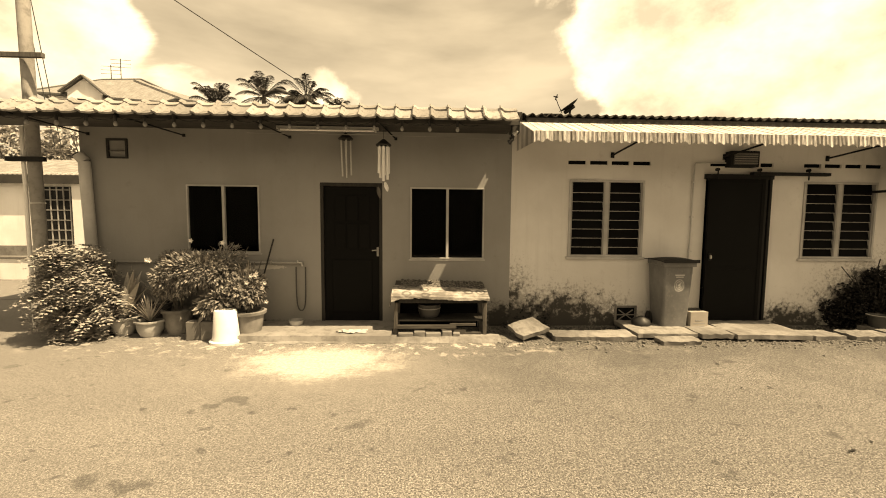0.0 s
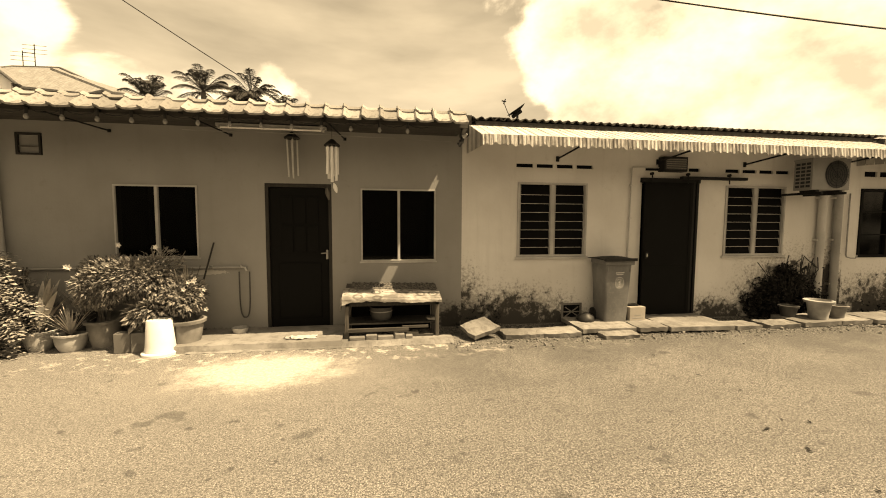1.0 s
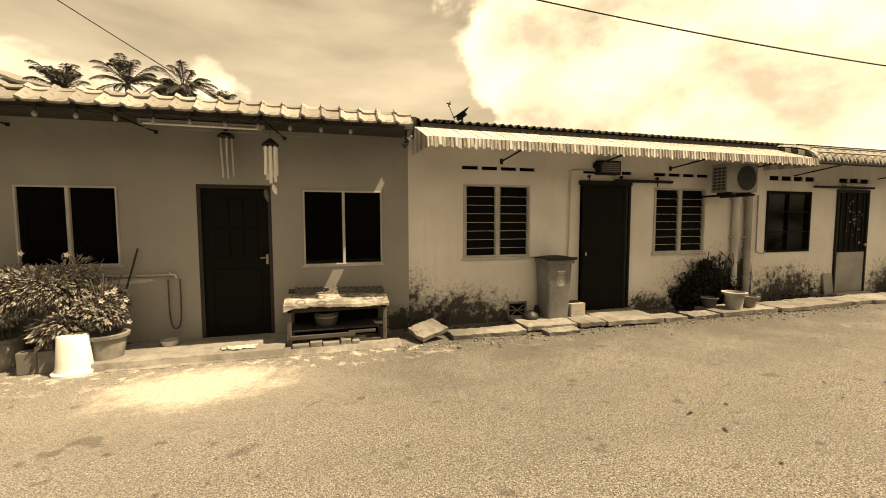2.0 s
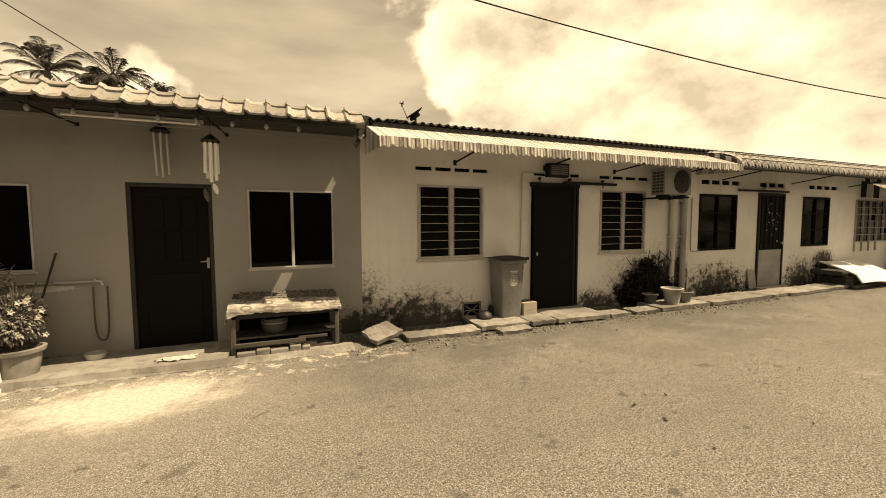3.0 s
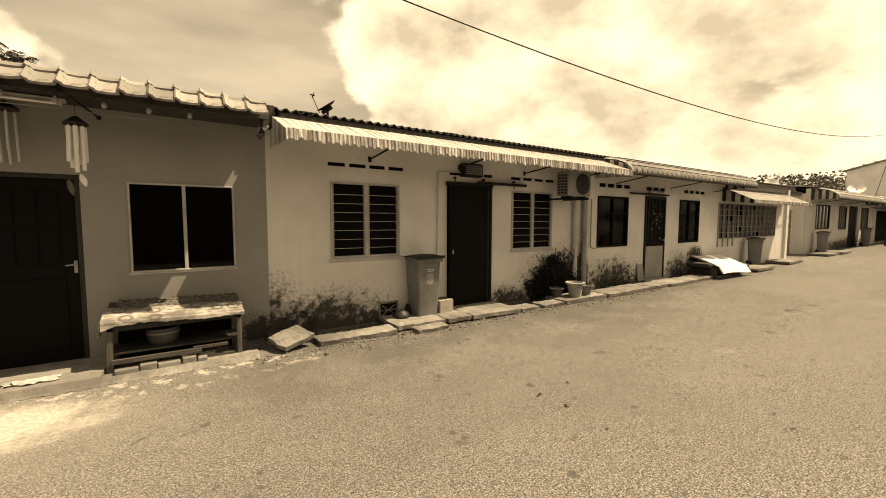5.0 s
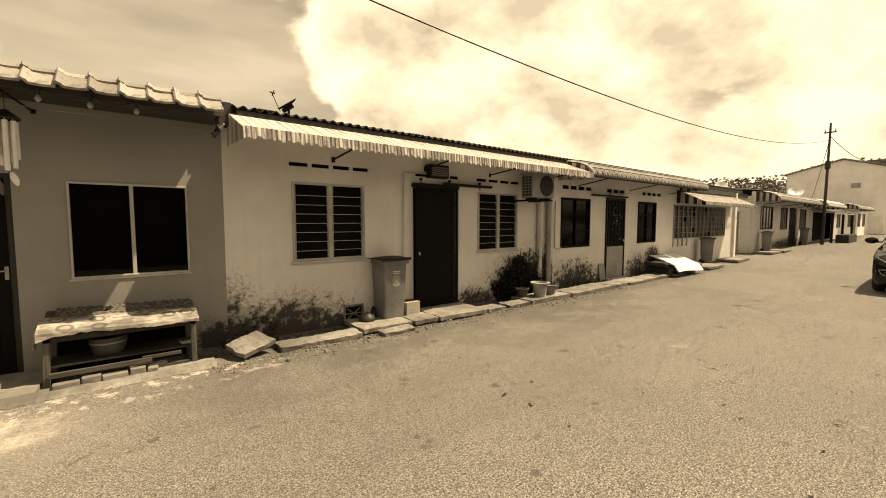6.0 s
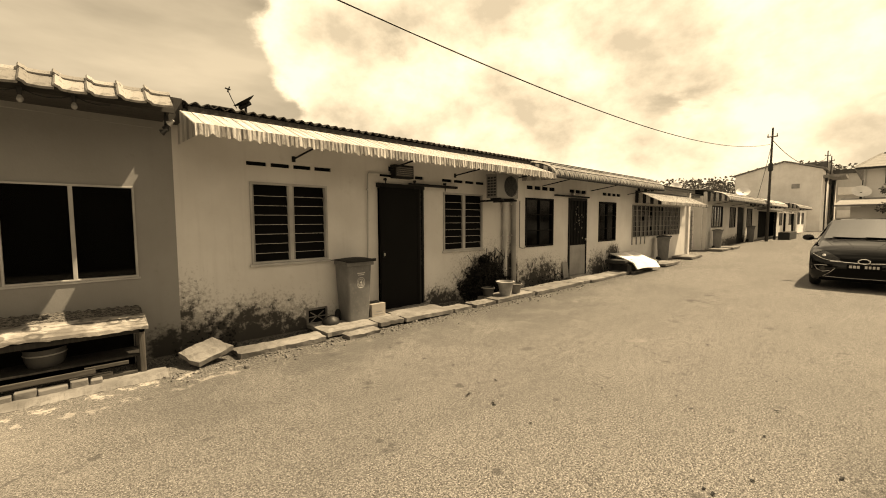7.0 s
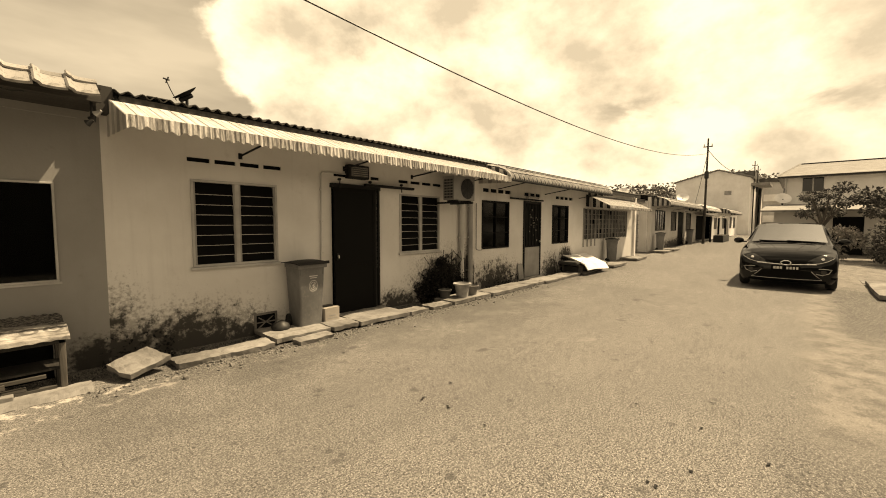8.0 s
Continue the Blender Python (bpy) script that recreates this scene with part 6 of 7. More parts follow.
# ---- buildings beyond ----
def gable_hall():
    h = thing("gable_hall", (60.0, 0, 0), "big plain gabled hall at the end of the lane", "building")
    bm = bmesh.new()
    prof = [(4.8, 0.2), (12.6, 0.2), (12.6, 6.9), (8.0, 8.15), (4.8, 7.1)]
    a = [bm.verts.new((0, y, z)) for y, z in prof]
    b = [bm.verts.new((22, y, z)) for y, z in prof]
    bm.faces.new(a)
    bm.faces.new(b[::-1])
    for i in range(5):
        bm.faces.new((a[i], a[(i + 1) % 5], b[(i + 1) % 5], b[i]))
    part("wall", bm, "wall_white", h)
    for y0, z0, y1, z1 in ((12.9, 6.85, 8.0, 8.18), (8.0, 8.18, 4.5, 7.08)):
        bm = bmesh.new()
        vs = [bm.verts.new(c) for c in ((-0.25, y0, z0), (22.2, y0, z0), (22.2, y1, z1), (-0.25, y1, z1))]
        bm.faces.new(vs)
        solid(bm, 0.12)
        part("roof", bm, "roof_far", h)
    part("vent", _box(-0.06, 0.0, 6.6, 7.3, 5.1, 5.6), "pipe_grey", h)
    part("parapet", _box(4.0, 12.0, 4.7, 6.6, 7.5, 8.3), "roof_dark", h, "dark ribbed box on the roof")
    part("canopy", _box(1.0, 6.0, 3.0, 4.85, 6.2, 6.5), "roof_far", h)


gable_hall()
s = thing("far_house", (70.0, -1.0, 0.2), "pale two-storey house far down the lane", "house")
part("wall", _box(0, 10, -1.5, 5.2, 0, 7.0), "wall_far", s)
part("roof", _box(-0.5, 10.5, -2.0, 5.6, 7.0, 7.5), "roof_dark", s)
for z in (1.6, 4.4):
    part("balcony", _box(-0.9, 0.0, -1.5, 5.0, z, z + 0.9), "wall_white", s)
    part("window", _box(-0.03, 0.0, 0.4, 3.0, z + 1.1, z + 2.3), "glass", s)


def corner_house():
    h = thing("corner_house", (30.0, 0, 0.2), "two-storey white house with a sheet roof behind trees", "house")
    part("wall", _box(0.0, 9.0, -14.0, 0.88, 0, 4.05), "wall_white", h)
    bm = bmesh.new()
    vs = [bm.verts.new(c) for c in ((-0.6, -14.5, 4.0), (-0.6, 1.25, 4.0), (2.4, 0.3, 4.95), (2.4, -14.5, 4.95))]
    bm.faces.new(vs)
    solid(bm, 0.1)
    part("roof", bm, "roof_far", h, "pale ribbed roof slope")
    bm = bmesh.new()
    vs = [bm.verts.new(c) for c in ((-0.6, 1.25, 4.0), (9.5, 1.25, 4.0), (9.5, 0.3, 4.95), (2.4, 0.3, 4.95))]
    bm.faces.new(vs)
    solid(bm, 0.1)
    part("roof", bm, "roof_far", h)
    part("ridge", _box(2.35, 2.5, -14.5, 0.3, 4.95, 5.0), "dark_wood", h)
    part("gutter", _box(-0.68, -0.58, -14.4, 1.25, 3.93, 4.02), "dark_wood", h)
    w = part("window", _box(-0.04, 0.0, -0.66, 0.2, 3.18, 3.92), "glass", h, "dim upper window with two panes")
    part("window_frame", _box(-0.06, -0.035, -0.26, -0.2, 3.18, 3.92), "frame_white", w)
    part("window_frame", _box(-0.06, -0.03, -0.7, 0.24, 3.1, 3.18), "frame_white", w)
    bm = bmesh.new()
    rod(bm, (-0.08, 0.9, 0.0), (-0.08, 0.9, 4.0), 0.05)
    part("rain_pipe", bm, "pvc", h)


corner_house()
s = thing("garage", (25.5, 0, 0.2), "low shed wing with a sheet roof before the house", "shed")
part("wall", _box(0.0, 4.3, -9.0, 1.2, 0, 1.95), "wall_far", s)
bm = bmesh.new()
vs = [bm.verts.new(c) for c in ((-0.7, -9.2, 1.95), (-0.7, 1.7, 1.95), (4.4, 1.7, 2.4), (4.4, -9.2, 2.4))]
bm.faces.new(vs)
solid(bm, 0.08)
part("roof", bm, "roof_far", s)
# black panel on the solid wall, painting the dark inside a doorway
part("opening", _box(-0.03, 0.0, -1.9, -0.9, 0.0, 1.7), "void", s, "black panel painted as a dark doorway")
# unseen plain walls added to close the lane behind the camera, dimming light and reflections
wall("wall_across", -30.0, 16.0, -0.2, 4.6, -6.8, 0.2, [], "wall_dim", "unseen plain wall added across the lane to cut light")
wall("wall_behind", -46.0, -30.0, -0.2, 4.0, -6.8, 0.2, [], "wall_dim", "unseen plain wall added across the lane to cut light")
# ditch and slabs on the verge
s = thing("verge_drain", (15.0, -1.08, 0.0), "open concrete drain at the road side", "drain", kind="structure")
# flat black strip on the ground paints the shade down in the drain
part("drain_shade", _box(0.0, 3.9, -0.5, -0.1, 0.002, 0.008), "void", s)
for y0, y1 in ((-0.1, 0.02), (-0.62, -0.5)):
    part("kerb", _box(0.0, 3.9, y0, y1, -0.05, 0.035, bevel=0.01), "slab", s)
slab(11.9, 14.75, -2.1, -1.07, -0.045, 0.09, (0, 0, -1), 90, "pale concrete slab bridging the verge drain", "verge slabs")


# ---- the house next door on the near side ----
def next_house():
    h = thing("next_house", (-11.3, 14.0, 0.0), "cream bungalow with rusty sheet roof and barred window", "house")
    part("wall", _box(-16.0, 0.0, 0.0, 6.0, 0, 2.95), "wall_white", h)
    bm = bmesh.new()
    n = 300
    sheet(bm, lambda u, v: Vector((-16.4 + 16.8 * u, -0.25 + 3.6 * v, 2.86 + 0.95 * v + 0.025 * math.sin(u * 16.8 / 0.15 * 2 * math.pi))), 600, 1)
    solid(bm, 0.015)
    part("roof", bm, "roof_far", h, "weathered corrugated roof slope")
    part("fascia", _box(-16.4, 0.4, -0.27, -0.23, 2.58, 2.86), "rust", h, "dark rusty fascia")
    w = part("window", _box(-2.05, -0.95, -0.03, 0.0, 0.3, 2.5), "glass", h, "tall dark barred window")
    for i in range(6):
        x = -2.02 + i * 0.21
        part("bar", _box(x, x + 0.025, -0.09, -0.06, 0.3, 2.5), "pipe_grey", w)
    for i in range(7):
        z = 0.4 + i * 0.33
        part("rail", _box(-2.05, -0.95, -0.1, -0.07, z, z + 0.025), "pipe_grey", w)
    part("pier", _box(-0.85, -0.35, -0.14, 0.0, 0.0, 2.9), "wall_white", h)
    part("skirting", _box(-16.0, -2.3, -0.1, 0.0, 0.0, 0.55), "concrete_dark", h)


next_house()
boxes_low = thing("garden_wall", (-9.0, 10.2, 0.0), "low pale garden wall with a dark band", "wall")
part("wall", _box(-9.0, 1.6, 0.0, 0.18, 0, 0.5), "wall_white", boxes_low)
part("coping", _box(-9.0, 1.62, -0.03, 0.21, 0.5, 0.56, bevel=0.01), "concrete_dark", boxes_low)


def prism(h, name, tris, mat, label=""):
    bm = bmesh.new()
    for f in tris:
        bm.faces.new([bm.verts.new(p) for p in f])
    solid(bm, 0.1)
    part(name, bm, mat, h, label)


def hill_house():
    """Two-storey villa: hip roof behind, a gabled bay in front, hooded windows."""
    h = thing("villa", (-28.8, 31.0, 0.0), "two-storey villa with a tiled hip roof and gable", "house", turn=13.8)
    part("wall", _box(0.4, 9.6, 0.5, 8, 0, 10.45), "wall_white", h)
    part("bay_wall", _box(1.9, 4.0, -0.2, 0.5, 0, 10.6), "wall_white", h)
    e = 10.5
    a, b, c, d, r0, r1 = (-0.4, 0, e), (10.1, 0, e), (10.1, 8.4, e), (-0.4, 8.4, e), (2.3, 4, 12.85), (5.0, 4, 13.15)
    prism(h, "roof", ((a, b, r1, r0), (b, c, r1), (c, d, r0, r1), (d, a, r0)), "roof_far", "pale tiled hip roof")
    for p, q in ((r0, r1), (r1, b), (r0, a)):
        bm = bmesh.new()
        rod(bm, p, q, 0.09, seg=6)
        part("ridge", bm, "roof_dark", h)
    prism(h, "gable", (((1.75, -0.2, 10.6), (4.15, -0.2, 10.6), (2.94, -0.2, 11.65)),), "wall_white")
    for x in (1.5, 4.38):
        prism(h, "gable_roof", (((x, -0.45, 10.5), (2.94, -0.45, 11.8), (2.94, 4, 11.8), (x, 4, 10.5)),), "roof_far")
        bm = bmesh.new()
        rod(bm, (x, -0.5, 10.48), (2.94, -0.5, 11.8), 0.07, seg=6)
        part("barge_board", bm, "roof_dark", h)
    part("eave", _box(-0.4, 10.0, -0.03, 0.02, 10.36, 10.5), "roof_dark", h)
    for x, y in ((1.2, 0.44), (2.95, -0.26), (5.3, 0.44), (7.4, 0.44)):
        w = part("window", _box(x - 0.42, x + 0.42, y, y + 0.06, 9.3, 10.15), "glass", h)
        prism(w, "hood", (((x - 0.62, y - 0.1, 10.15), (x + 0.62, y - 0.1, 10.15), (x, y - 0.1, 10.42)),), "wall_white")
    for x, hh in ((2.9, 1.3), (3.6, 1.9)):
        bm = bmesh.new()
        rod(bm, (x, 4, 12.8), (x, 4, 12.8 + hh), 0.03, seg=6)
        for k in range(3):
            rod(bm, (x - 0.7, 4, 12.65 + hh - k * 0.3), (x + 0.7, 4.1, 12.75 + hh - k * 0.3), 0.016, seg=5)
        part("aerial", bm, "dark_metal", h)


hill_house()
s = thing("back_house", (-16.0, 30.0, 0.0), "long tiled roof of a house behind the terrace", "house")
part("wall", _box(-4.5, 3.0, 0.3, 5, 0, 9.0), "wall_white", s)
bm = bmesh.new()
vs = [bm.verts.new(p) for p in ((-5.0, -0.4, 10.9), (-1.5, -0.4, 9.6), (3.4, -0.4, 8.9), (3.4, 5, 9.5), (-4.4, 5, 11.4))]
bm.faces.new(vs)
solid(bm, 0.15)
part("roof", bm, "roof_far", s)

# ---- parked car ----
from mathutils.bvhtree import BVHTree


def parked_car():
    car = thing("car", (12.4, 0.44, 0.0), "dark glossy small hatchback parked on the lane", "car")
    # x from the nose back; for each station: half width, sill height, shoulder height, top half width, top height
    st = [(0.0, 0.64, 0.24, 0.50, 0.58, 0.60), (0.05, 0.78, 0.20, 0.60, 0.66, 0.70), (0.14, 0.84, 0.18, 0.72, 0.70, 0.80), (0.38, 0.862, 0.18, 0.83, 0.70, 0.89), (0.8, 0.865, 0.20, 0.90, 0.70, 0.965),
          (1.12, 0.865, 0.20, 0.94, 0.74, 1.01), (1.95, 0.865, 0.2, 0.96, 0.63, 1.45), (2.5, 0.865, 0.2, 0.98, 0.63, 1.49), (3.1, 0.86, 0.2, 1.0, 0.62, 1.45), (3.55, 0.84, 0.22, 1.0, 0.58, 1.35), (3.82, 0.78, 0.28, 0.95, 0.6, 1.0), (3.9, 0.66, 0.34, 0.8, 0.5, 0.86)]

    def ring(s):
        x, w, zb, zs, wt, zt = s
        half = [(w * 0.9, zb), (w * 0.99, zb + 0.12), (w, (zb + zs) / 2), (w * 0.99, zs - 0.05), (w * 0.955, zs), (wt * 1.03, zt - 0.03 if zt > zs + 0.05 else (zs + zt) / 2), (wt * 0.9, zt), (wt * 0.45, zt + 0.015)]
        return [(x, -y, z) for y, z in half] + [(x, 0.0, zt + 0.02)] + [(x, y, z) for y, z in half[::-1]]

    # finer stations by smooth interpolation
    fine = []
    for a, b in zip(st, st[1:]):
        for k in range(3):
            u = k / 3
            fine.append(tuple(p + (q - p) * u for p, q in zip(a, b)))
    fine.append(st[-1])
    bm = bmesh.new()
    rows = [[bm.verts.new(c) for c in ring(s)] for s in fine]
    for p, q in zip(rows, rows[1:]):
        for i in range(len(p) - 1):
            bm.faces.new((p[i], p[i + 1], q[i + 1], q[i]))
        bm.faces.new((p[-1], p[0], q[0], q[-1]))
    bm.faces.new(rows[0])
    bm.faces.new(rows[-1][::-1])
    bmesh.ops.recalc_face_normals(bm, faces=bm.faces)
    tree = BVHTree.FromBMesh(bm)

    def nose(y, z, off=0.008):
        """The body's front surface at a height and a distance from the middle."""
        hit = tree.ray_cast(Vector((-1, y, z)), Vector((1, 0, 0)))[0]
        return Vector(((hit.x if hit else 0.9) - off, y, z))

    def laid(name, f, nu, nv, mat, parent, label="", off=0.008):
        b2 = bmesh.new()
        sheet(b2, lambda u, v: nose(*f(u, v), off), nu, nv)
        solid(b2, 0.006)
        return part(name, b2, mat, parent, label, smooth=True)

    def line(name, pts, r, mat, parent, off=0.01):
        b2 = bmesh.new()
        tube(b2, [nose(y, z, off) for y, z in pts], r, 6)
        return part(name, b2, mat, parent)

    part("body", bm, "car_paint", car, smooth=True)

    def on_slope(u, v, grow=0.012):
        # windscreen surface between bonnet end and roof
        x0, x1 = 1.16, 1.93
        x = x0 + (x1 - x0) * v
        k = (x - 1.12) / (1.95 - 1.12)
        z = 1.01 + 0.44 * k
        w = (0.74 + (0.63 - 0.74) * k) * 0.955
        y = (u * 2 - 1) * w
        crown = 0.03 * (1 - (u * 2 - 1) ** 2)
        return Vector((x - grow, y, z + crown + grow))

    bm = bmesh.new()
    sheet(bm, on_slope, 14, 6)
    solid(bm, 0.004)
    part("windscreen", bm, "glass_car", car, "dark windscreen mirroring the clouds", smooth=True)
    for sg in (-1, 1):
        bm = bmesh.new()
        vs = []
        for x, w, z in ((1.45, 0.845, 1.0), (3.3, 0.835, 1.03), (3.1, 0.65, 1.41), (2.05, 0.66, 1.41)):
            vs.append(bm.verts.new((x, sg * (w + 0.006), z)))
        bm.faces.new(vs)
        solid(bm, 0.006)
        part("side_window", bm, "glass_car", car)
        # mirror
        bm = bmesh.new()
        bmesh.ops.create_uvsphere(bm, u_segments=14, v_segments=10, radius=0.1)
        for v in bm.verts:
            v.co = Vector((v.co.x * 0.8 + 1.42, sg * 0.99 + v.co.y * 1.1, 1.05 + v.co.z * 0.75))
        mirror = part("wing_mirror", bm, "car_paint", car, smooth=True)
        part("mirror_stalk", _box(1.4, 1.46, min(sg * 0.82, sg * 0.92), max(sg * 0.82, sg * 0.92), 1.0, 1.03), "car_black", mirror)
        # headlamp, swept back
        head = laid("headlight", lambda u, v: (sg * (0.36 + 0.44 * u), 0.635 + 0.16 * u + (v - 0.5) * (0.03 + 0.14 * math.sin(math.pi * (0.05 + 0.8 * u)))), 12, 6, "lamp_clear", car, "clear swept headlight")
        for q in (0.6,):
            laid("lens", lambda u, v: (sg * (q + 0.03 * (2 * u - 1)), 0.635 + 0.36 * (q - 0.36) + 0.026 * (2 * v - 1) * math.sqrt(max(1 - (2 * u - 1) ** 2, 0.05))), 6, 5, "chrome", head, off=0.02)
        line("lamp_edge", [(sg * (0.34 + 0.44 * k / 10), 0.61 + 0.13 * k / 10 - 0.045 * math.sin(math.pi * k / 10)) for k in range(11)], 0.006, "chrome", head, 0.014)
        fog = laid("fog_lamp", lambda u, v: (sg * (0.62 + 0.05 * (2 * u - 1)), 0.44 + 0.05 * (2 * v - 1) * math.sqrt(max(1 - (2 * u - 1) ** 2, 0.05))), 8, 6, "lamp_clear", car, off=0.014)
        line("fog_trim", [(sg * 0.5, 0.40), (sg * 0.6, 0.375), (sg * 0.7, 0.42), (sg * 0.745, 0.5), (sg * 0.62, 0.515), (sg * 0.54, 0.51)], 0.006, "steel", fog)
        for wx in (0.72, 3.22):
            bm = bmesh.new()
            prof = []
            for k in range(13):
                a = 2 * math.pi * k / 12
                prof.append((0.235 + 0.058 * math.cos(a), 0.095 * math.sin(a)))
            lathe(bm, prof, 28)
            bmesh.ops.rotate(bm, cent=(0, 0, 0), matrix=Matrix.Rotation(math.pi / 2, 3, "X"), verts=bm.verts)
            wheel = part("wheel", bm, "rubber", car, smooth=True)
            wheel.location = (wx, sg * 0.77, 0.29)
            bm = bmesh.new()
            rod(bm, (0, -0.06, 0), (0, 0.06, 0), 0.19, seg=24)
            for k in range(10):
                a = k * math.pi / 5
                rod(bm, (0.03 * math.cos(a), sg * 0.07, 0.03 * math.sin(a)), (0.18 * math.cos(a), sg * 0.07, 0.18 * math.sin(a)), 0.014, seg=5)
            part("rim", bm, "steel", wheel)
    # nose: grille, bumper mouth, badge, plate
    laid("upper_grille", lambda u, v: ((u * 2 - 1) * 0.46, 0.575 + 0.075 * v + 0.02 * abs(u * 2 - 1)), 20, 3, "car_black", car)
    line("grille_bar", [(k / 8 * 0.5, 0.572 + 0.03 * abs(k / 8)) for k in range(-8, 9)], 0.01, "chrome", car)
    mouth = laid("lower_grille", lambda u, v: ((u * 2 - 1) * (0.56 - 0.16 * v), 0.25 + 0.2 * v), 20, 5, "car_black", car)
    line("chrome_trim", [(-0.42, 0.45), (-0.5, 0.36), (-0.6, 0.275), (-0.3, 0.262), (0.0, 0.26), (0.3, 0.262), (0.6, 0.275), (0.5, 0.36), (0.42, 0.45)], 0.005, "steel", mouth)
    line("badge", [(0.085 * math.cos(k * math.pi / 12), 0.615 + 0.048 * math.sin(k * math.pi / 12)) for k in range(25)], 0.012, "chrome", car, 0.03)
    px = nose(0, 0.5).x
    plate = part("number_plate", _box(px - 0.022, px - 0.004, -0.25, 0.25, 0.45, 0.55, bevel=0.004), "car_black", car)
    for y, w in ((0.19, 0.042), (0.135, 0.042), (0.08, 0.042), (-0.03, 0.036), (-0.085, 0.036), (-0.14, 0.036), (-0.195, 0.036)):
        part("plate_bar", _box(px - 0.026, px - 0.022, y - w / 2, y + w / 2, 0.475, 0.53), "bar", plate)
    for y0, y1 in ((-0.5, 0.02), (0.0, 0.55)):
        bm = bmesh.new()
        rod(bm, (1.1, y0, 1.055), (1.16, y1, 1.075), 0.009, seg=6)
        part("wiper", bm, "car_black", car)
    # bonnet creases, from the badge up to the screen pillars
    for sg in (-1, 1):
        for y0, y1 in ((0.14, 0.36), (0.42, 0.66)):
            b2 = bmesh.new()
            pts = []
            for i in range(13):
                u = i / 12
                x, y = 0.2 + 0.86 * u, sg * (y0 + (y1 - y0) * u)
                top = tree.ray_cast(Vector((x, y, 2)), Vector((0, 0, -1)))[0]
                pts.append(Vector((x, y, top.z + 0.001)))
            tube(b2, pts, 0.007, 6)
            part("bonnet_crease", b2, "car_paint", car, smooth=True)
    laid("bumper_lip", lambda u, v: ((u * 2 - 1) * 0.66, 0.205 + 0.04 * v), 20, 2, "car_black", car, off=0.02)
    car.scale = (1.07, 1.07, 1.07)
    part("underbody", _box(0.3, 3.6, -0.7, 0.7, 0.16, 0.3), "car_black", car)


k = Mat("car_windscreen", 0.02, 0.0, 0.9)
k.colour(g(0.01))
k.b.inputs["IOR"].default_value, k.b.inputs["Coat Weight"].default_value, k.b.inputs["Coat IOR"].default_value = 2.0, 1.0, 2.0
M["glass_car"] = k.m
M["car_black"] = mat_plain("car_trim", 0.006, 0.6, vary=0.2, spec=0.05)
M["lamp_clear"] = mat_plain("headlamp_cover", 0.03, 0.06, vary=0.6, scale=12, spec=0.6)
parked_car()

# ---- plants ----
def leaf_quad(bm, at, d, n, ln, w, bend=0.25):
    """One pointed, slightly folded leaf of four triangles."""
    side = d.cross(n)
    side = side.normalized() * w if side.length > 1e-6 else Vector((w, 0, 0))
    up = side.cross(d).normalized()
    a = bm.verts.new(at)
    m = at + d * ln * 0.45
    l = bm.verts.new(m + side + up * ln * 0.06)
    r = bm.verts.new(m - side + up * ln * 0.06)
    c = bm.verts.new(m)
    t = bm.verts.new(at + d * ln - up * ln * bend)
    bm.faces.new((a, c, l))
    bm.faces.new((a, r, c))
    bm.faces.new((l, c, t))
    bm.faces.new((c, r, t))


def rand_dir(rng, up=0.2):
    v = Vector((rng.gauss(0, 1), rng.gauss(0, 1), rng.gauss(0, 0.7) + up))
    return v.normalized()


def bush(bm, centre, radii, count, ln, w, rng, droop=0.1, lumps=7):
    """Leaves on many short twigs, gathered in lumps, so that the outline is uneven."""
    c = Vector(centre)
    cores = []
    for _ in range(lumps):
        d = rand_dir(rng, 0.3)
        cores.append((c + Vector((d.x * radii[0], d.y * radii[1], d.z * radii[2])) * rng.uniform(0.35, 0.8), rng.uniform(0.28, 0.5)))
    for _ in range(count):
        core, rr = rng.choice(cores)
        d = rand_dir(rng, 0.1)
        p = core + Vector((d.x * radii[0], d.y * radii[1], d.z * radii[2])) * rr * rng.uniform(0.45, 1.0) ** 0.5
        out = ((p - c).normalized() * 0.6 + d + Vector((0, 0, -droop))).normalized()
        leaf_quad(bm, p, out, rand_dir(rng, 1.5), ln * rng.uniform(0.6, 1.2), w * rng.uniform(0.7, 1.2))


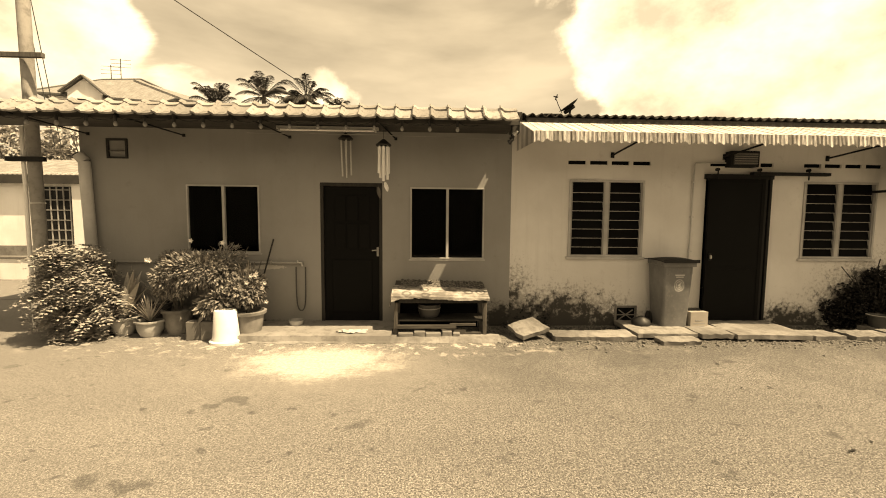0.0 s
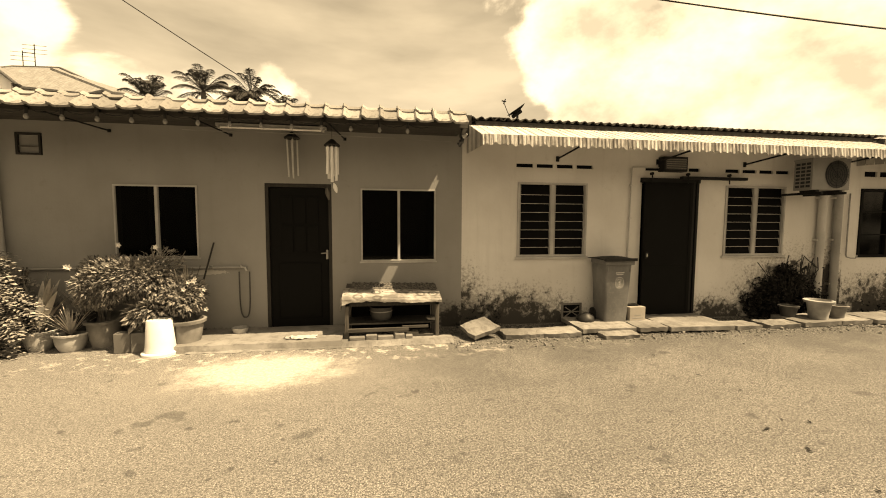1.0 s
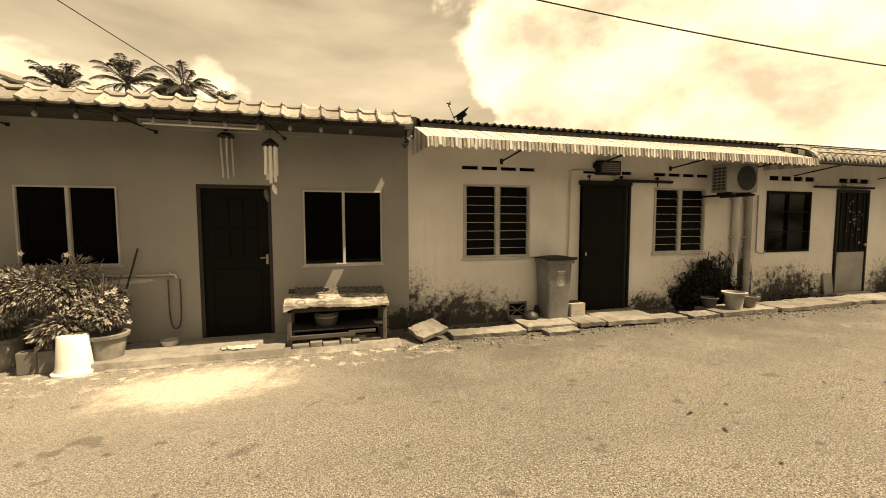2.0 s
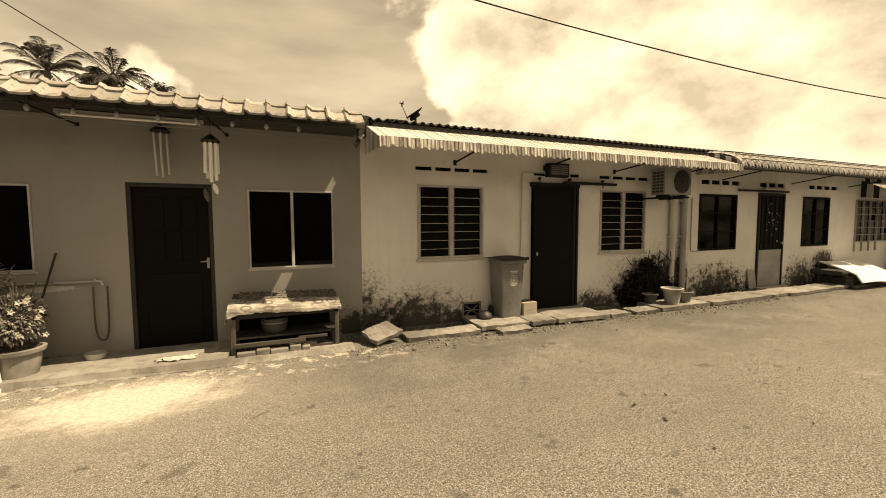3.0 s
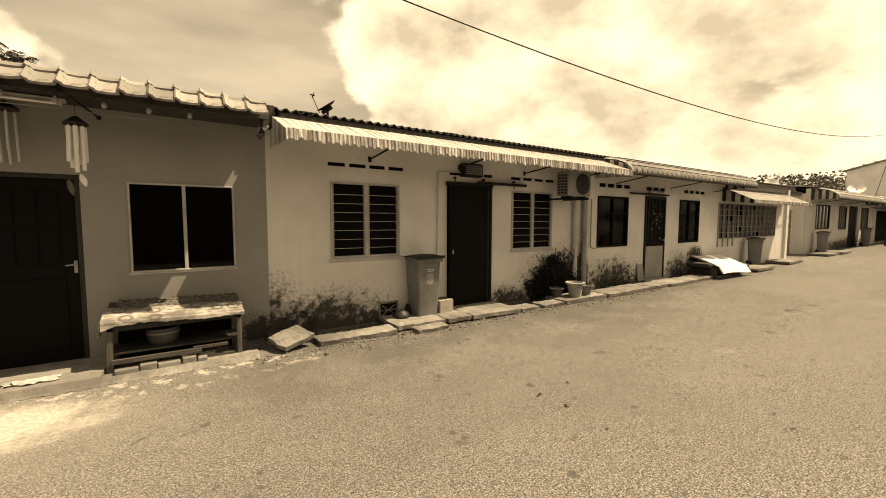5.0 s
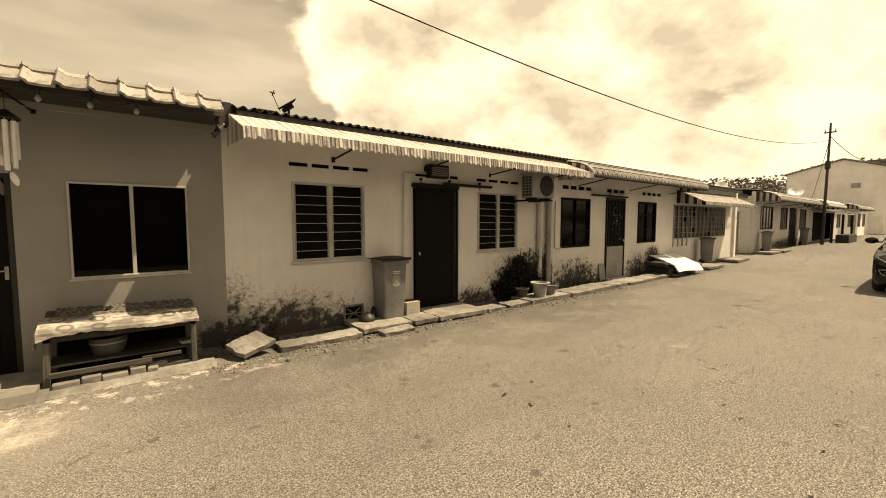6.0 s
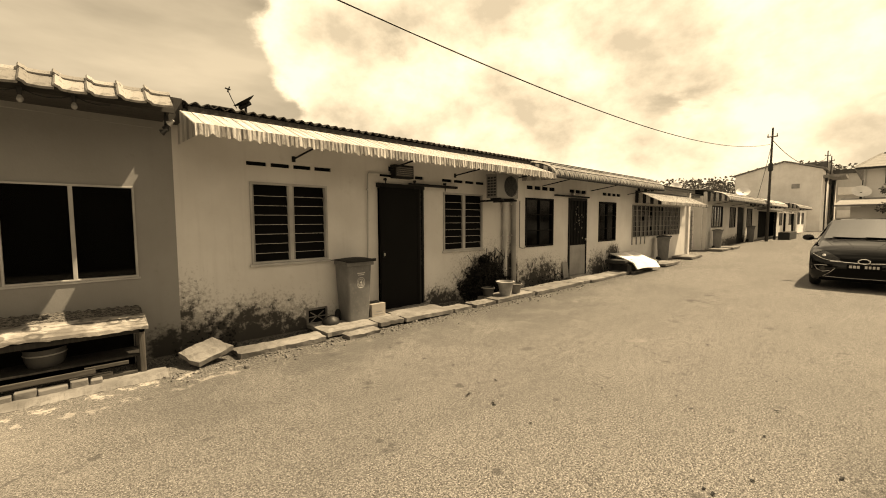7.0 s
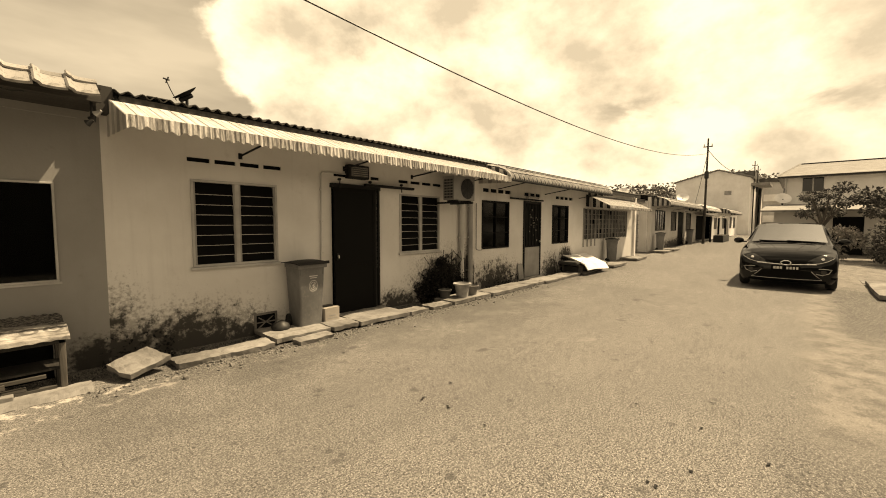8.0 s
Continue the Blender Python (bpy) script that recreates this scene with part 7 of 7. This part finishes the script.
def fern_shrub():
    rng = random.Random(41)
    s = thing("fern_bush", (-4.85, 5.52, 0.0), "large bushy shrub with layered feathery leaves", "bush")
    bm = bmesh.new()
    for i in range(16):
        a = rng.uniform(0, 2 * math.pi)
        tube(bm, [(0.05 * math.cos(a), 0.05 * math.sin(a), 0.0), (0.15 * math.cos(a), 0.12 * math.sin(a), 0.4), (0.3 * math.cos(a), 0.2 * math.sin(a), rng.uniform(0.7, 1.0))], 0.008, 5)
    part("stalk", bm, "bark", s)
    bm = bmesh.new()
    for i in range(620):
        a = rng.uniform(0, 2 * math.pi)
        k = rng.random() ** 0.6
        h = rng.choice((0.12, 0.3, 0.46, 0.62, 0.8, 0.95, 1.1)) + rng.gauss(0, 0.05)
        wide = math.sin(min(h / 0.95, 1.0) * math.pi * 0.78 + 0.35)
        base = Vector((0.35 * k * wide * math.cos(a) - 0.05, 0.3 * k * wide * math.sin(a) - 0.2 * h, h))
        d = Vector((math.cos(a), math.sin(a) * 0.9 - 0.25, rng.uniform(-0.15, 0.2))).normalized()
        ln = rng.uniform(0.16, 0.36)
        n = 6
        for j in range(n):
            u = (j + 1) / n
            p = base + d * ln * u + Vector((0, 0, -0.09 * u * u))
            side = d.cross(Vector((0, 0, 1))).normalized()
            for sgn in (-1, 1):
                leaf_quad(bm, p, (side * sgn + d * 0.5 + Vector((0, 0, rng.uniform(-0.2, 0.1)))).normalized(), rand_dir(rng, 4.0), rng.uniform(0.06, 0.1) * math.sin(math.pi * (0.25 + 0.7 * u)) + 0.02, rng.uniform(0.014, 0.024), 0.15)
    part("leaves", bm, "leaf_fern", s).visible_shadow = True


def potted(name, at, r, h, mat, plabel, build, belly=0.0, rim=0.018):
    p = pot("potted_plant", at, r, h, mat, plabel, "potted plants", rim, belly)
    build(p, h * 0.86)
    return p


def stems(p, z, rng, n, spread, height, mat="bark", r=0.006):
    bm = bmesh.new()
    for i in range(n):
        a = rng.uniform(0, 2 * math.pi)
        k = rng.uniform(0.3, 1.0)
        tube(bm, [(0.03 * math.cos(a), 0.03 * math.sin(a), z - 0.02), (spread * 0.4 * k * math.cos(a), spread * 0.4 * k * math.sin(a), z + height * 0.5), (spread * k * math.cos(a), spread * k * math.sin(a), z + height * rng.uniform(0.7, 1.0))], r, 5)
    part("stalk", bm, mat, p)


def leafy(count, ln, w, radii, lift, mat, seed, lumps=9, blossoms=0, height=0.4, cx=0.0, cy=0.0):
    def make(p, z):
        rng = random.Random(seed)
        stems(p, z, rng, 14, radii[0] * 0.8, height + radii[2])
        bm = bmesh.new()
        bush(bm, (cx, cy, z + lift), radii, count, ln, w, rng, 0.15, lumps)
        part("leaves", bm, mat, p)
        if blossoms:
            bm = bmesh.new()
            for i in range(blossoms):
                d = rand_dir(rng, 0.6)
                c = Vector((cx + d.x * radii[0], cy + d.y * radii[1], z + lift + d.z * radii[2]))
                for k in range(5):
                    a = k * 1.257
                    leaf_quad(bm, c, Vector((math.cos(a), -0.5, math.sin(a))).normalized(), Vector((0, -1, 0)), 0.035, 0.012)
            part("blossoms", bm, "flower", p, "pale blossoms")
    return make


def strap(count, ln, w, mat, seed, spread=0.5, up=1.0):
    """Long arching strap leaves from one crown."""
    def make(p, z):
        rng = random.Random(seed)
        bm = bmesh.new()
        for i in range(count):
            a = rng.uniform(0, 2 * math.pi)
            L2 = ln * rng.uniform(0.6, 1.1)
            sp = spread * rng.uniform(0.3, 1.0)
            side = Vector((-math.sin(a), math.cos(a), 0))
            rows = []
            for j in range(6):
                u = j / 5
                c = Vector((math.cos(a) * sp * u, math.sin(a) * sp * u, z + L2 * up * (u - 0.45 * u * u * sp * 2)))
                hw = w * math.sin(math.pi * (0.12 + 0.86 * u))
                rows.append((bm.verts.new(c + side * hw), bm.verts.new(c - side * hw)))
            for (p0, p1), (q0, q1) in zip(rows, rows[1:]):
                bm.faces.new((p0, p1, q1, q0))
        part("leaves", bm, mat, p)
    return make


fern_shrub()
tagged(part("dark_pot", _box(-5.25, -4.75, 5.4, 5.8, 0.0, 0.42, bevel=0.03), "pot_dark"), "dark square tub under the feathery shrub", "pot")
potted("p", (-4.47, 5.56, 0), 0.165, 0.235, "pot_pale", "pale round pot with broad paddle leaves", strap(20, 0.72, 0.045, "leaf_pale", 5, 0.32), 0.1)
potted("p", (-4.66, 5.4, 0), 0.075, 0.16, "pot_pale", "tiny pale pot with dry stalks", strap(14, 0.25, 0.008, "leaf_dark", 6, 0.12))
potted("p", (-4.09, 5.48, 0), 0.16, 0.21, "pot_pale", "pale banded pot with dry grassy leaves", strap(60, 0.42, 0.007, "leaf_pale", 7, 0.34), 0.1)
potted("p", (-4.06, 5.66, 0.2), 0.125, 0.2, "pot_dark", "dark glazed pot with thin grass leaves", strap(70, 0.5, 0.006, "leaf_fern", 8, 0.3), 0.05)
tagged(part("block", _box(-4.22, -3.9, 5.56, 5.8, 0.0, 0.2, bevel=0.01), "concrete_dark"), "dark concrete block under a pot", "block")
potted("p", (-3.82, 5.62, 0), 0.18, 0.33, "pot_clay", "patterned clay pot with a dense fine-leaved bush", leafy(5200, 0.055, 0.011, (0.42, 0.3, 0.4), 0.46, "leaf_dark", 11, 13, 5, cy=-0.16), 0.06)
potted("p", (-3.3, 5.66, 0), 0.16, 0.3, "pot_dark", "dark pot with a tall thin-leaved bush", leafy(5200, 0.065, 0.011, (0.48, 0.3, 0.5), 0.54, "leaf_dark", 12, 15, 4, cy=-0.2), 0.03)
potted("p", (-2.8, 5.42, 0), 0.185, 0.35, "pot_clay", "large clay pot with a flowering pale-leaved plant", leafy(1900, 0.065, 0.016, (0.26, 0.22, 0.32), 0.26, "leaf_dark", 13, 10, 22, cx=-0.03), 0.04, 0.025)
potted("p", (-3.12, 5.4, 0), 0.1, 0.2, "pot_dark", "small dark pot with broad dark leaves", leafy(800, 0.1, 0.024, (0.27, 0.18, 0.24), 0.3, "leaf_dark", 14, 7, 0), 0.0)
s = thing("bucket", (-2.99, 5.2, 0.0), "upturned white plastic bucket", "bucket")
bm = bmesh.new()
lathe(bm, [(0.165, 0.028), (0.15, 0.1), (0.13, 0.395), (0.122, 0.405), (0.0005, 0.405)], 30)
part("pail", bm, "white", s, smooth=True)
bm = bmesh.new()
lathe(bm, [(0.16, 0.0), (0.188, 0.0), (0.19, 0.03), (0.165, 0.045)], 30)
part("rim", bm, "white", s, smooth=True)
for x, m2 in ((-3.43, "slab"), (-3.25, "concrete_dark")):
    ob = tagged(part("concrete_block", _box(-0.085, 0.085, -0.07, 0.07, 0.0, 0.235, bevel=0.01), m2), "concrete block standing among the pots", "block", "blocks among the pots")
    ob.matrix_basis = pose(x, 5.32, 0, 0, 0, 8)

# dead creeper and weeds by the pipes
rng = random.Random(77)
s = thing("dry_creeper", (6.4, 5.86, 0.0), "dark half-dead creeper on the stained wall", "plant")
for i in range(26):
    bm = bmesh.new()
    x, z = rng.uniform(-0.6, 0.35), 0.0
    pts = [(x, rng.uniform(-0.06, 0.02), 0.0)]
    for k in range(5):
        x += rng.uniform(-0.14, 0.16)
        z += rng.uniform(0.1, 0.24)
        pts.append((x, rng.uniform(-0.09, 0.03), z))
    tube(bm, pts, 0.007, 4)
    part("twig", bm, "dark_wood", s)
bm = bmesh.new()
lumps = [(-0.55, 0.2, 0.26), (-0.4, 0.48, 0.2), (-0.25, 0.3, 0.3), (-0.12, 0.66, 0.2), (-0.3, 0.74, 0.12), (0.1, 0.45, 0.24), (0.2, 0.2, 0.28), (0.02, 0.14, 0.22), (-0.72, 0.1, 0.2), (0.36, 0.34, 0.16), (-0.85, 0.25, 0.16), (-0.6, 0.5, 0.16)]
for i in range(2800):
    lx, lz, lr = rng.choice(lumps)
    k = lr * rng.random() ** 0.75
    a = rng.uniform(0, 2 * math.pi)
    p = Vector((lx + 1.25 * k * math.cos(a), rng.uniform(-0.1, 0.05), max(lz + k * math.sin(a), 0.02)))
    leaf_quad(bm, p, rand_dir(rng, 0.2), rand_dir(rng, 1), 0.055, 0.018)
part("leaves", bm, "leaf_dead", s)
for k, (x, w2, h2, n2) in enumerate(((0.95, 0.35, 0.3, 160), (8.4, 0.8, 0.35, 200), (12.2, 0.4, 0.45, 200), (29.0, 1.5, 0.6, 240))):
    bm = bmesh.new()
    for i in range(n2):
        p = Vector((x + rng.uniform(-w2, w2), 5.84 + rng.uniform(-0.06, 0.03), rise(x) + rng.random() ** 2 * h2))
        leaf_quad(bm, p, rand_dir(rng, 0.6), rand_dir(rng, 1), 0.05, 0.014)
    tagged(part("weeds", bm, "leaf_dead"), "dark weeds growing from the drain edge", "weeds", kind="stuff")


# ---- trees ----
def broad_tree(at, h, r, seed, label, count=3200, leaf=0.16, mat="leaf_tree"):
    rng = random.Random(seed)
    t = thing("tree", at, label, "tree", "garden trees")
    bm = bmesh.new()
    rod(bm, (0, 0, 0), (0.05, 0.05, h * 0.4), 0.12, 0.08, seg=9)
    tips = []
    for i in range(9):
        a = i * 2.4
        tip = Vector((r * 0.75 * math.cos(a), r * 0.75 * math.sin(a), h * rng.uniform(0.55, 0.95)))
        tube(bm, [(0.05, 0.05, h * 0.36), tip * 0.45 + Vector((0, 0, h * 0.22)), tip], 0.035, 6)
        tips.append(tip)
    part("trunk", bm, "bark", t)
    bm = bmesh.new()
    for i in range(count):
        tip = rng.choice(tips)
        d = rand_dir(rng, 0.1)
        p = tip + Vector((d.x, d.y, d.z * 0.6)) * r * 0.42 * rng.random() ** 0.4
        leaf_quad(bm, p, (d + Vector((0, 0, -0.2))).normalized(), rand_dir(rng, 1.4), leaf * rng.uniform(0.6, 1.2), leaf * 0.3)
    part("crown", bm, mat, t)


broad_tree((24.0, -0.55, 0.2), 3.3, 0.85, 3, "spreading garden tree before the white house", 3000, 0.1)
broad_tree((22.5, -2.6, 0.2), 2.7, 1.2, 9, "dense garden tree over the dark gateway", 3000, 0.14)
broad_tree((21.0, -3.4, 0.2), 2.3, 1.1, 10, "dense garden tree over the dark gateway", 2400, 0.14)
for k, (x, y, w2, h2) in enumerate(((22.5, -1.15, 0.6, 1.2), (21.0, -2.3, 0.8, 1.5))):
    rng = random.Random(90 + k)
    bm = bmesh.new()
    bush(bm, (x, y, 0.2 + h2 * 0.5), (w2, w2, h2 * 0.62), 1500, 0.12, 0.035, rng, 0.1, 12)
    tagged(part("hedge_bush", bm, "leaf_fern" if k == 0 else "leaf_tree"), "rounded garden bush by the fence", "bush", "garden bushes")
s = thing("garden_gate", (22.2, -1.9, 0.2), "dark iron garden gate between bushes", "gate")
for i in range(12):
    part("bar", _box(-0.01, 0.01, -1.6 + i * 0.13, -1.58 + i * 0.13, 0.0, 1.35), "dark_metal", s)
part("rail", _box(-0.015, 0.015, -1.62, -0.12, 1.2, 1.24), "dark_metal", s)
part("rail", _box(-0.015, 0.015, -1.62, -0.12, 0.15, 0.19), "dark_metal", s)


def palm(at, h, seed, label, n=26, ln=3.0):
    rng = random.Random(seed)
    t = thing("palm_tree", at, label, "palm", "coconut palms")
    bm = bmesh.new()
    tube(bm, [(0, 0, 0), (0.1, 0, h * 0.4), (0.25, 0.05, h * 0.75), (0.3, 0.05, h)], 0.16, 9)
    part("trunk", bm, "bark", t)
    for i in range(n):
        bm = bmesh.new()
        a = i * 2.399 + rng.uniform(-0.2, 0.2)
        rise_a = rng.uniform(-0.1, 1.5)
        L2 = ln * rng.uniform(0.75, 1.1)
        pts = []
        for j in range(15):
            u = j / 14
            out = L2 * u * math.cos(rise_a) * (1 - 0.1 * u)
            z = L2 * u * math.sin(rise_a) - L2 * 0.42 * u ** 2.6
            pts.append(Vector((0.3 + out * math.cos(a), 0.05 + out * math.sin(a), h + z)))
        tube(bm, pts, 0.018, 4)
        for j in range(1, 14):
            d = (pts[j + 1] - pts[j - 1]).normalized()
            side = d.cross(Vector((0, 0, 1)))
            side = side.normalized() if side.length > 0.01 else Vector((1, 0, 0))
            for sg in (-1, 1):
                for q in (0.0, 0.33, 0.66):
                    p = pts[j].lerp(pts[j + 1], q)
                    v = (side * sg + d * 0.9 + Vector((0, 0, -0.2 - 0.35 * rng.random()))).normalized()
                    leaf_quad(bm, p, v, Vector((0, 0, 1)), 0.5 * math.sin(math.pi * (0.14 + 0.8 * j / 14)), 0.022, 0.25)
        part("frond", bm, "leaf_palm", t)


for x, h, sd in ((-16.3, 9.6, 1), (-13.2, 10.6, 2), (-12.0, 10.0, 6), (-10.2, 10.7, 3), (-11.2, 10.1, 5), (-7.9, 9.3, 4)):
    palm((x, 30.0 + 0.8 * sd, 0), h, sd, "coconut palm with dark feathery crown behind the roofs")
# the lighter fern leaf colour paints distance haze into these crowns
for x, y, h, sd in ((-24.5, 25.0, 7.2, 61), (-21.0, 26.0, 6.6, 62), (-28.5, 24.0, 7.0, 63), (-18.0, 26.0, 6.2, 64)):
    broad_tree((x, y, 0.0), h, 2.4, sd, "broad leafy tree behind the neighbouring bungalow", 2600, 0.3, "leaf_fern")

# wooded hills far off
rng = random.Random(51)
bm = bmesh.new()
for i in range(22000):
    u = rng.random()
    x = 150 + 60 * rng.random()
    y = 4 + 110 * u
    top = 13 + 4 * math.sin(u * 5 + 0.6) + 1.5 * math.sin(u * 17)
    z = rng.random() ** 0.6 * max(top, 4)
    leaf_quad(bm, Vector((x, y, z)), rand_dir(rng, 0.3), rand_dir(rng, 1), rng.uniform(0.7, 1.4), rng.uniform(0.3, 0.6))
tagged(part("wooded_hill", bm, "leaf_hill"), "distant hillside covered with dark trees", "hill", kind="stuff")
bm = bmesh.new()
sheet(bm, lambda u, v: Vector((165 + 70 * v, -10 + 140 * u, -1 + (0.0 if v == 0 else 1.0) * max(11 + 4 * math.sin(u * 5 + 0.6), 3) * min(v * 3, 1))), 30, 4)
tagged(part("hill", bm, "leaf_hill"), "dark slope of the distant wooded hill", "hill", kind="structure")
# leaf litter on the road
rng = random.Random(17)
bm = bmesh.new()
for i in range(150):
    x, y = rng.uniform(2, 16), rng.uniform(0.3, 4.8)
    a = rng.uniform(0, 6.28)
    leaf_quad(bm, Vector((x, y, rise(x) + 0.006)), Vector((math.cos(a), math.sin(a), 0.12)).normalized(), Vector((0, 0, 1)), rng.uniform(0.03, 0.07), 0.012, 0.05)
tagged(part("leaf_litter", bm, "leaf_dead"), "a few dry leaves and twigs on the asphalt", "leaves", kind="stuff")
